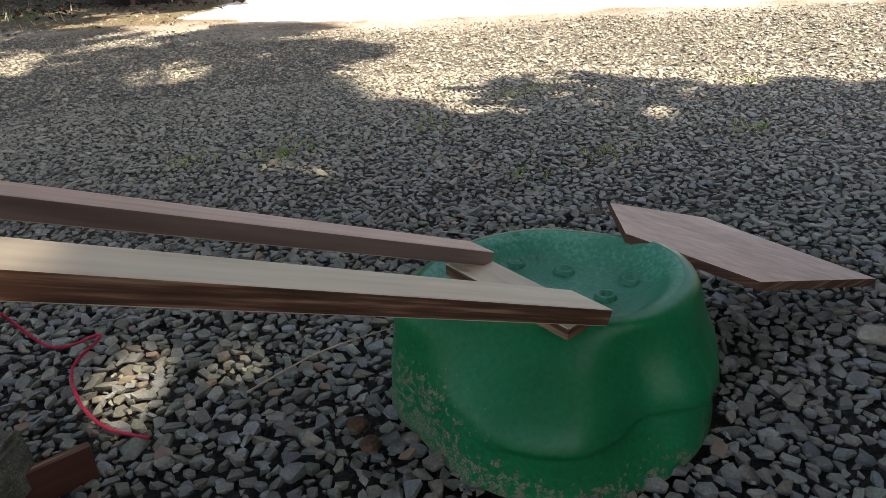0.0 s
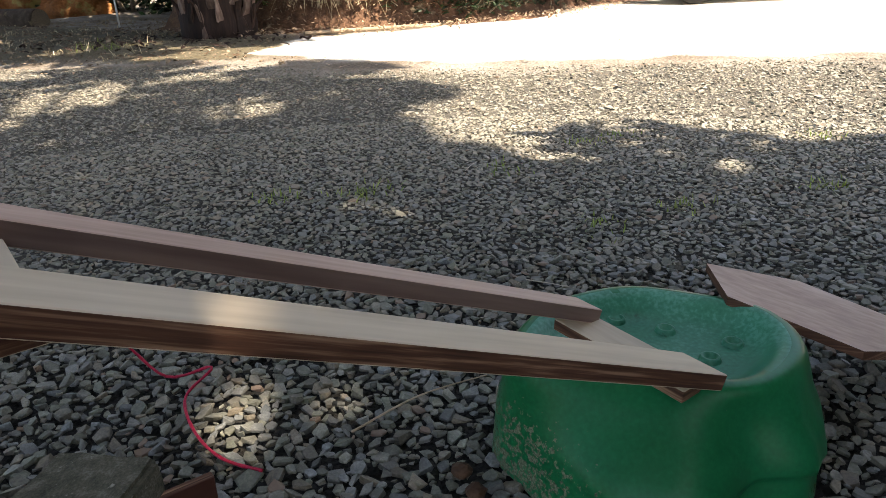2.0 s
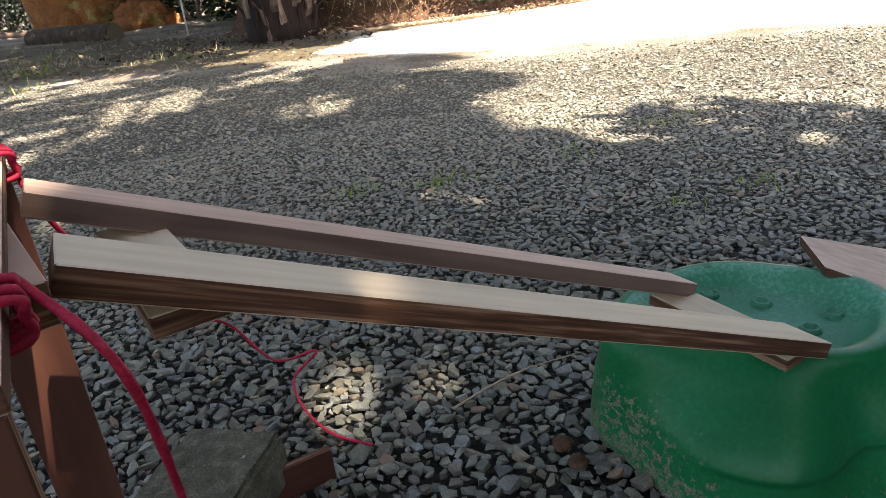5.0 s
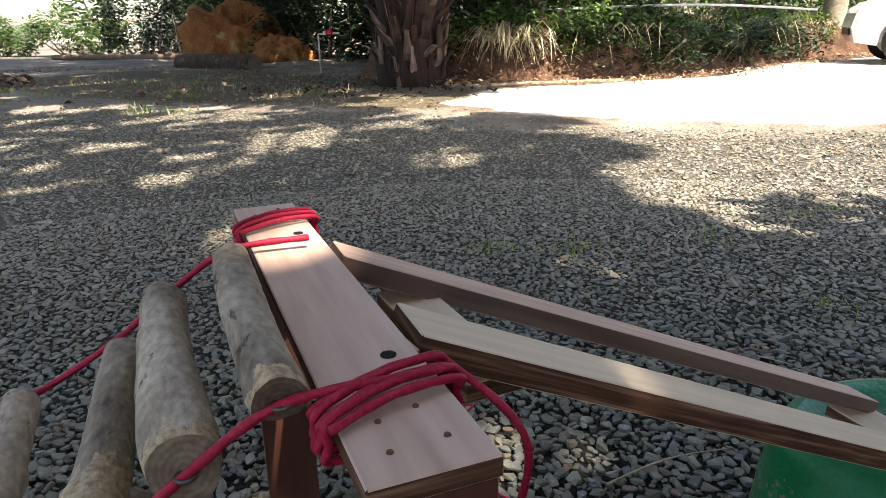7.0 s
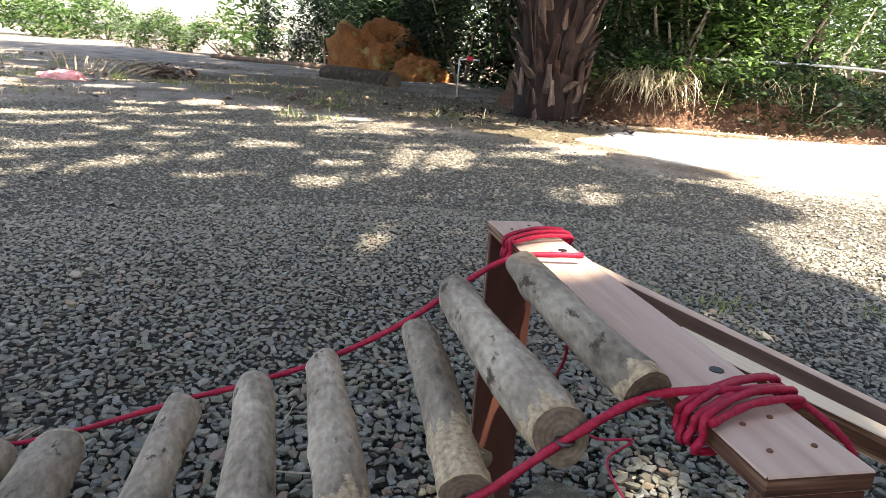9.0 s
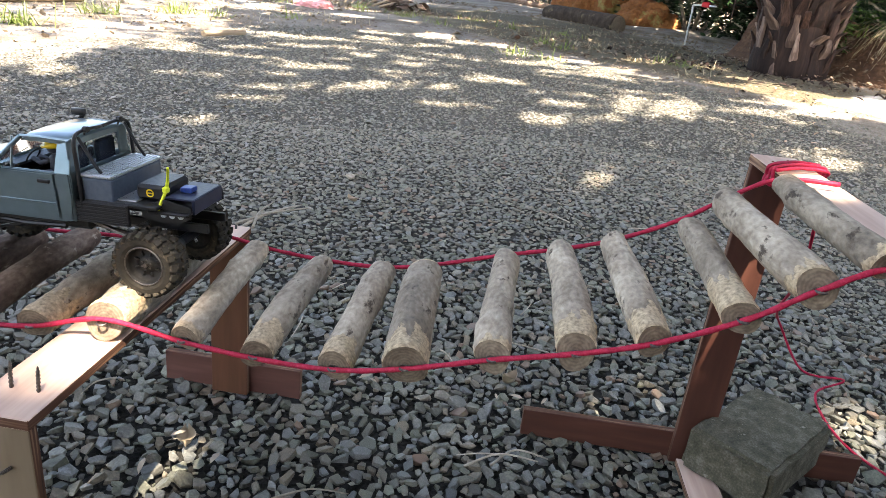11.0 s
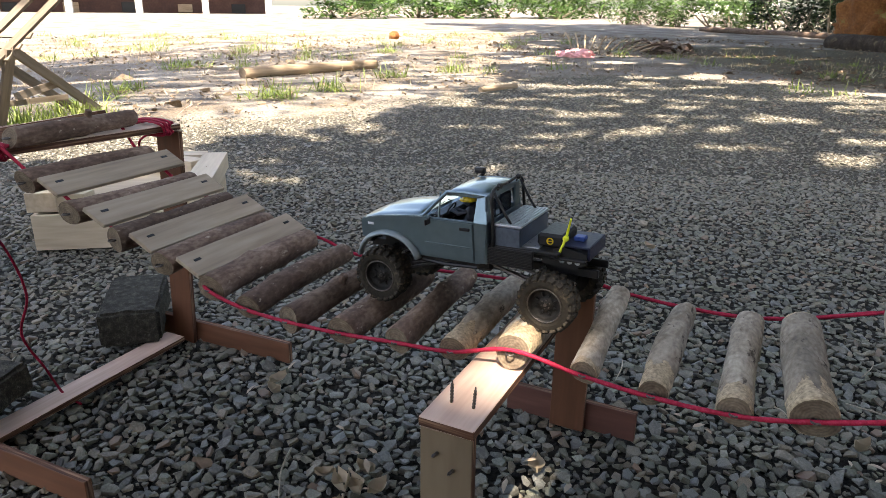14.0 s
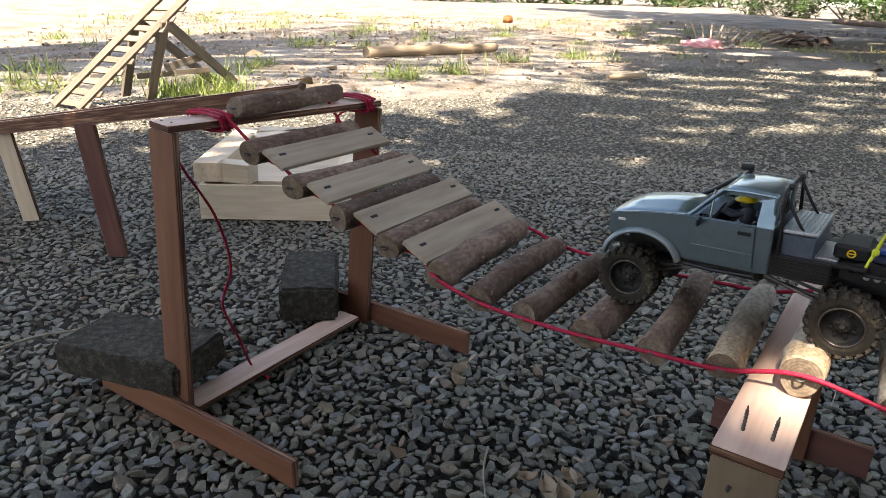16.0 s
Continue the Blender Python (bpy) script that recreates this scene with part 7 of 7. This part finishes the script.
litter("dead_leaves", [p for p in [(rb.uniform(-12, 1), rb.uniform(-3, 8), 0.012) for _ in range(5200)] if p[0] < -4.3 or p[1] > 3.0], 0.042, BROWNLEAF, 41, "scattered dry brown fallen leaves")
humus = []
for _ in range(5200):
    x, y = rb.uniform(-12.5, -1.6), rb.uniform(4.2, 9.8)
    if not blocked(x, y) and noise.noise((x * 0.8, y * 1.3, 2.0)) > -0.12:
        humus.append((x, y, 0.014))
litter("leaf_litter", humus, 0.06, BANK, 45, "dark rotting leaf litter on the shaded dirt", 0.3)
face_pts = []
for i in range(4, 66):
    p, q = bank_line[i], bank_line[i + 1]
    t = (q - p).normalized()
    nrm = Vector((-t.y, t.x, 0))
    for _ in range(90):
        u = rb.uniform(-0.75, 0.7)
        h = 0.02 if u < -0.1 else 0.04 + 2.2 * (u + 0.1) if u < 0.1 else 0.46 + 0.15 * u
        c = p.lerp(q, rb.random()) + nrm * (u - 0.04)
        face_pts.append((c.x, c.y, h * 0.95 + rb.uniform(0, 0.05)))
litter("bank_leaves", face_pts, 0.05, BROWNLEAF, 42, "dead leaves heaped on the face and foot of the bank", 1.0)
palm_foot = [(-2.95 + rb.gauss(0, 0.7), 6.6 + rb.gauss(0, 0.5), 0.03) for _ in range(260)]
litter("palm_litter", palm_foot, 0.09, STUB, 43, "dead fronds and leaves round the palm foot", 0.6)
litter("bridge_leaves", [(cx + rb.gauss(0, 0.03), cy + rb.gauss(0, 0.03), 0.018 + abs(rb.gauss(0, 0.006))) for cx, cy in ((-1.04, -0.41), (-1.07, -0.38), (-0.98, -0.16), (-1.33, -0.45), (-1.0, 0.1), (-0.75, 0.25), (-0.6, 0.05)) for _ in range(4)], 0.022, SLAT, 44, "pale dry leaf scraps among the stones under the bridge", 0.5)


def dry_leaf(x, y, z, length, turn, curl, seed):
    """One large curled dead leaf."""
    rnd = random.Random(seed)
    b = bmesh.new()
    rows = []
    for i in range(9):
        f = i / 8
        half = 0.34 * length * math.sin(math.pi * min(0.97, max(0.03, f))) ** 0.8
        rows.append([b.verts.new(((f - 0.5) * length, half * u, curl * length * (u * u * 0.5 + 1.2 * (f - 0.5) ** 2) + rnd.uniform(-0.03, 0.03) * length)) for u in (-1, -0.5, 0, 0.5, 1)])
    for a, c in zip(rows, rows[1:]):
        for k in range(4):
            b.faces.new((a[k], a[k + 1], c[k + 1], c[k]))
    ob = part("dry_leaf", b, DRYLEAF, smooth=True)
    ob.matrix_world = Matrix.Translation((x, y, z)) @ Matrix.Rotation(turn, 4, "Z") @ Matrix.Rotation(rnd.uniform(-0.3, 0.3), 4, "X")
    return tagged(ob, "large pale curled dead leaf on the gravel", "leaf", "dead leaves by the bridge")


for i, (x, y, l) in enumerate(((-1.045, -0.415, 0.038), (-1.02, -0.375, 0.032), (-1.065, -0.375, 0.030), (-1.00, -0.435, 0.030), (-1.08, -0.43, 0.026), (-1.03, -0.40, 0.034), (-1.355, -0.437, 0.034), (-1.32, -0.45, 0.026), (-0.975, -0.155, 0.036), (-0.82, 0.306, 0.030), (-1.66, 0.62, 0.036))):
    dry_leaf(x, y, 0.008, l, 1.9 * i, 0.75 + 0.2 * math.sin(3 * i), 500 + i)


def clods():
    rng = np.random.default_rng(51)
    x, y = rng.uniform(-16, -1.5, 15000), rng.uniform(-3, 12.5, 15000)
    ok = (outside(x, y, GRAVEL_BED) > -0.1) & (outside(x, y, TRACK) > 0.02) & (y < 11.5 - 0.0 * x)
    x, y = x[ok], y[ok]
    n = len(x)
    V, F = scatter(FAR_STONES, np.stack([x, y, np.full(n, 0.003)], 1), rotations(n, rng, 0.5), 0.03 * np.exp(rng.normal(0, 0.5, n)), rng.integers(0, len(FAR_STONES), n))
    return tagged(new("dirt_clods", soup("dirt_clods", V, F, CLOD)), "small crumbs of dry earth strewn over the dirt", "earth", kind="stuff")


clods()


def twig(p0, p1, r, label="pale dry twig lying on the gravel", mat=PALE, bend=0.01):
    p0, p1 = Vector(p0), Vector(p1)
    mid = (p0 + p1) / 2 + Vector((-(p1 - p0).y, (p1 - p0).x, 0)).normalized() * bend + Vector((0, 0, 0.004))
    ob = part("twig", tube(smooth_line([p0, mid, p1], 5), [r * (1 - 0.05 * i) for i in range(11)], 6), mat, smooth=True)
    return tagged(ob, label, "twig", "twigs")


twig((-0.250, 0.649, 0.016), (-0.088, 0.779, 0.018), 0.0018, "long thin stick lying by the tub", OLDWOOD)
for p0, p1 in (((-1.59, 0.245, 0.016), (-1.66, 0.42, 0.022)), ((-1.60, 0.27, 0.02), (-1.64, 0.45, 0.03)), ((-1.62, 0.26, 0.02), (-1.60, 0.44, 0.035)), ((-1.58, 0.28, 0.02), (-1.69, 0.40, 0.03))):
    twig(p0, p1, 0.0035, "pale split stick in a small heap")
twig((-0.70, 0.13, 0.014), (-0.66, 0.20, 0.016), 0.002, bend=0.02)
twig((-0.72, 0.10, 0.014), (-0.665, 0.185, 0.016), 0.002, bend=0.015)
twig((-1.57, -1.19, 0.016), (-1.63, -1.04, 0.018), 0.0035, "pale split stick beside the paver")
for i in range(34):
    x, y, a, l = rb.uniform(-2.2, 0.6), rb.uniform(-0.9, 1.9), rb.uniform(0, 6.28), rb.uniform(0.03, 0.11)
    if outside([x], [y], TUB_FOOT)[0] > 0.12:
        twig((x, y, 0.015), (x + l * math.cos(a), y + l * math.sin(a), 0.016), rb.uniform(0.0009, 0.0018), bend=rb.uniform(-0.01, 0.01))


def rock(p, size, seed, mat, label):
    b = bmesh.new()
    bmesh.ops.create_icosphere(b, subdivisions=2, radius=0.5)
    for v in b.verts:
        v.co = Vector((v.co.x * size[0], v.co.y * size[1], v.co.z * size[2])) * (1 + 0.25 * noise.noise(v.co * 4 + Vector((seed, 0, 0))))
    ob = part("rock", b, mat)
    ob.matrix_world = Matrix.Translation(p)
    return tagged(ob, label, "rock", "loose rocks")


rock((-1.86, 0.765, 0.004), (0.034, 0.026, 0.018), 2, PALE, "pale squared stone chip on the gravel")
rock((-0.113, 0.592, 0.010), (0.026, 0.020, 0.018), 3, BANK, "rusty brown stone beside the tub")
rock((-0.095, 0.560, 0.010), (0.024, 0.020, 0.016), 4, BANK, "rusty brown stone beside the tub")
rock((0.52, 0.73, 0.010), (0.045, 0.03, 0.025), 5, PALE, "pale leaf-coloured stone near the plywood offcut")


# ---- sunlit yard beyond ----
def a_frame_ladder():
    root = empty("ladder_ramp", Matrix.Translation((-4.4, -1.1, 0)))
    bpy.context.view_layer.update()
    lo, hi = Vector((-4.17, -1.585, 0.0)), Vector((-4.50, -0.76, 0.80))
    ac = Vector((0.06, 0.065, 0.0))
    for s in (-1, 1):
        board("rail", lo + ac * s, hi + ac * s, 0.035, 0.020, LADDERWOOD, parent=root, up=(0.6, 0.2, 1))
    for i in range(10):
        c = lo.lerp(hi, 0.03 + 0.062 * i) + ac.cross(hi - lo).normalized() * -0.014
        board("rung", c - ac * 1.45, c + ac * 1.45, 0.034, 0.010, LADDERWOOD, parent=root, up=tuple(ac.cross(hi - lo) * -1))
    apex = lo.lerp(hi, 0.50)
    for off, foot in ((ac, (-4.36, -1.22, 0.0)), (-ac, (-4.52, -1.36, 0.0)), (ac, (-4.98, -0.78, 0.0)), (-ac, (-5.10, -0.92, 0.0))):
        board("leg", Vector(foot), apex + off * 1.2, 0.050, 0.018, LADDERWOOD, parent=root, up=(0.7, 0.7, 0.1))
    board("cross_brace", (-4.40, -1.13, 0.16), (-4.72, -0.93, 0.20), 0.04, 0.014, LADDERWOOD, parent=root, up=(0.7, 0.7, 0.1))
    board("cross_brace", (-4.46, -1.28, 0.11), (-4.86, -0.93, 0.10), 0.03, 0.014, LADDERWOOD, parent=root, up=(0.7, 0.7, 0.1))
    return tagged(root, "weathered wooden ladder ramp on a crossed leg frame", "ladder ramp")


a_frame_ladder()
blades("ladder_grass", [(-4.5 + rb.uniform(-0.25, 0.15), -1.0 + rb.uniform(-0.15, 0.25), 0) for _ in range(26)], 16, 0.12, 0.004, GRASS, 36, 0.6, 0.05, 0.8, "green grass under the ladder ramp", "grass")


def bamboo(p0, p1, r, label):
    ob = part("sun_log", log_mesh((Vector(p1) - Vector(p0)).length, r, 17), [OLDWOOD, CUT])
    ob.matrix_world = along(p0, p1)
    return tagged(ob, label, "log")


bamboo((-6.60, 0.32, 0.05), (-7.36, 1.80, 0.04), 0.048, "long peeled log lying in the sun")
bamboo((-5.05, 1.85, 0.02), (-5.2, 2.25, 0.02), 0.02, "short grey stick on the dirt")


def frond_heap():
    root = empty("frond_heap", Matrix.Translation((-9.0, 6.3, 0)))
    bpy.context.view_layer.update()
    for i in range(11):
        a = Vector((-0.55 + 0.10 * i, -0.55 + 0.05 * i, 0.03))
        c = a + Vector((-0.35 + 0.05 * i, 0.10 + 0.12 * i * 0.3, 0.22 - 0.012 * i))
        part("frond_rib", tube([a, a.lerp(c, 0.5) + Vector((0, 0, 0.03)), c], 0.014, 6), OLDWOOD, root, "pale frond rib", True, m=Matrix())
    rng = np.random.default_rng(5)
    P = np.stack([rng.normal(0.45, 0.22, 150), rng.normal(0.35, 0.2, 150), np.abs(rng.normal(0.07, 0.05, 150))], 1)
    V, F = scatter([LEAF_CARD], P, rotations(150, rng, 0.7), rng.uniform(0.10, 0.24, 150), np.zeros(150, int))
    ob = new("frond_mat", soup("frond_mat", V, F, BARK_RED))
    ob["kind"] = "stuff"
    ob.parent = root
    return tagged(root, "heap of cut palm fronds, dry and grey-brown", "fronds")


frond_heap()
heap("plastic_bag", (-8.15, 4.85), 0.34, 0.20, 0.10, PINKBAG, "crumpled pink plastic bag lying on the dirt", 6, "bag", 0.3)
rock((-13.4, 4.25, 0.06), (0.25, 0.2, 0.2), 8, EARTH, "dark red-brown clod on the dirt")
rock((-5.4, 5.7, 0.02), (0.07, 0.06, 0.05), 9, BANK, "brown stone on the mossy edge")
fallen_log((-17.0, 15.5, 0.06), (-11.8, 14.6, 0.06), 0.07, "grey plank-like log lying at the yard's edge", BARK_RED)
fallen_log((-2.0, 6.78, 0.03), (-0.75, 7.45, 0.03), 0.02, "thin brown pole lying along the foot of the bank", OLDWOOD)
pole = part("water_pipe", tube(smooth_line([(-2.0, 8.9, 0.78), (0.0, 9.6, 0.80), (1.6, 11.2, 0.72)], 6), 0.016, 10), PVC, smooth=True)
tagged(pole, "pale plastic water pipe running along the bank top", "pipe")


def car():
    root = empty("parked_car", Matrix.Translation((3.78, 11.1, 0)) @ Matrix.Rotation(radians(-5), 4, "Z"))
    bpy.context.view_layer.update()
    I = Matrix()
    side = [(-1.72, 0.28), (-1.78, 0.48), (-1.74, 0.66), (-1.60, 0.80), (-1.05, 0.95), (-0.62, 1.32), (-0.35, 1.46), (0.5, 1.50), (1.35, 1.44), (1.66, 1.05), (1.72, 0.75), (1.72, 0.35), (1.62, 0.26)]
    arc = lambda cx: [(cx + 0.34 * math.cos(radians(a)), 0.29 + 0.34 * math.sin(radians(a))) for a in range(0, 181, 20)]
    side = side + [(1.46, 0.24)] + arc(1.12)[1:-1] + [(0.78, 0.22), (-0.78, 0.22)] + arc(-1.12)[1:-1] + [(-1.46, 0.24)]
    b = panel(side, 1.48, 0.05)
    for v in b.verts:
        t = max(0, v.co.z - 0.85) / 0.65
        v.co.y = 0.74 + (v.co.y - 0.74) * (1 - 0.16 * t)
        if abs(v.co.x) > 1.2:
            v.co.y = 0.74 + (v.co.y - 0.74) * (1 - 0.16 * min(1, (abs(v.co.x) - 1.2) / 0.58))
    bmesh.ops.translate(b, verts=b.verts, vec=(0, -0.74, 0))
    body = part("body", b, WHITE, root, "white car body shell", m=I)
    for s in (-1, 1):
        g = panel([(-0.98, 0.97), (-0.60, 1.30), (-0.36, 1.40), (0.45, 1.42), (0.45, 0.97)], 0.01, 0.004)
        part("side_window", g, CARGLASS, body, "dark side window", m=Matrix.Translation((0, 0.70 * s - 0.005, 0)) @ Matrix.Rotation(radians(10 * s), 4, "X") @ Matrix.Translation((0, 0.17 * s, 0.0)))
        part("door_line", box(0.012, 0.006, 0.62, 0.002, (0.42, 0.742 * s, 0.62)), TYRE, body, m=I)
        part("headlight", box(0.26, 0.16, 0.14, 0.05, (-1.60, 0.50 * s, 0.68)), LAMP, body, "clear headlight", m=I)
        for x in (-1.12, 1.12):
            w = part("wheel", lathe([(0.19, -0.09), (0.26, -0.10), (0.285, -0.07), (0.29, 0), (0.285, 0.07), (0.26, 0.10), (0.19, 0.09)], 32), TYRE, root, "black tyre", True, m=Matrix.Translation((x, 0.66 * s, 0.29)))
            rim = lathe([(0.20, -0.085), (0.185, -0.06), (0.05, -0.07), (0.0, -0.075)], 28)
            for i in range(10):
                merge(rim, box(0.12, 0.02, 0.03, 0.006), Matrix.Rotation(2 * math.pi * i / 10, 4, "Y") @ Matrix.Translation((0.115, -0.075, 0)))
            part("rim", rim, SILVER, w, "silver spoked rim", m=Matrix.Rotation(radians(0 if s < 0 else 180), 4, "Z"))
    part("front_grille", box(0.03, 0.80, 0.10, 0.02, (-1.775, 0, 0.42)), BLACK, body, "black lower grille", m=I)
    part("windscreen", panel([(-1.02, 0.98), (-0.62, 1.32), (-0.60, 1.30), (-0.98, 0.96)], 1.16, 0.0), CARGLASS, body, "dark windscreen", m=Matrix.Translation((-0.015, -0.58, 0.012)))
    return tagged(root, "white hatchback car parked on the pale track", "car")


car()


def far_shed():
    """A long dark red lean-to with pale posts across the yard."""
    root = empty("far_shed", Matrix.Translation((-50, -5.0, 0)) @ Matrix.Rotation(radians(84), 4, "Z"))
    bpy.context.view_layer.update()
    wall = part("wall", box(28, 0.2, 2.6, 0.02, (0, 2.2, 1.3)), SHEDRED, root, m=Matrix())
    part("roof", box(28.6, 3.6, 0.12, 0.02, (0, 0.8, 2.7)), ROOFFAR, root, "pale sheet roof", m=Matrix())
    for i in range(8):
        part("post", box(0.4, 0.4, 2.65, 0.02, (-13.6 + 3.88 * i, -0.7, 1.32)), PVC, root, "pale square post", m=Matrix())
    for i in range(8):
        part("cladding_board", box(0.9, 0.04, 0.5 + 0.1 * (i % 3), 0.01, (-12 + 3.4 * i, 2.0, 0.3)), BLACK if i % 2 else OLDWOOD, wall, m=Matrix())
    return tagged(root, "long dark red open shed with pale posts", "shed")


far_shed()


def far_house():
    root = empty("far_house", Matrix.Translation((-64, 66, -0.4)) @ Matrix.Rotation(radians(40), 4, "Z"))
    bpy.context.view_layer.update()
    wall = part("wall", box(9, 6, 2.6, 0.05, (0, 0, 1.3)), WALLFAR, root, m=Matrix())
    part("roof", box(10, 7.2, 0.5, 0.2, (0, 0, 2.8)), ROOFFAR, root, "pale sheet roof", m=Matrix())
    for i in range(3):
        part("window", box(1.0, 0.1, 0.9, 0.02, (-2.8 + 2.6 * i, -3.02, 1.4)), CARGLASS, wall, m=Matrix())
    return tagged(root, "pale single-storey house far beyond the bushes", "house")


far_house()

# ---- single stones of the bed, nearest the bridge ----
def single_stones():
    P, T, S, K = PICKED_STONES
    meshes = [soup("stone", v, f, STONE_ONE) for v, f in NEAR_STONES]
    for p, t, s, k in zip(P, T, S, K):
        ob = new("stone", meshes[int(k)])
        ob.parent = ground
        m = Matrix([list(map(float, r)) for r in t]).to_4x4()
        ob.matrix_local = Matrix.Translation([float(c) for c in p]) @ m @ Matrix.Diagonal((s, s, s, 1))


single_stones()
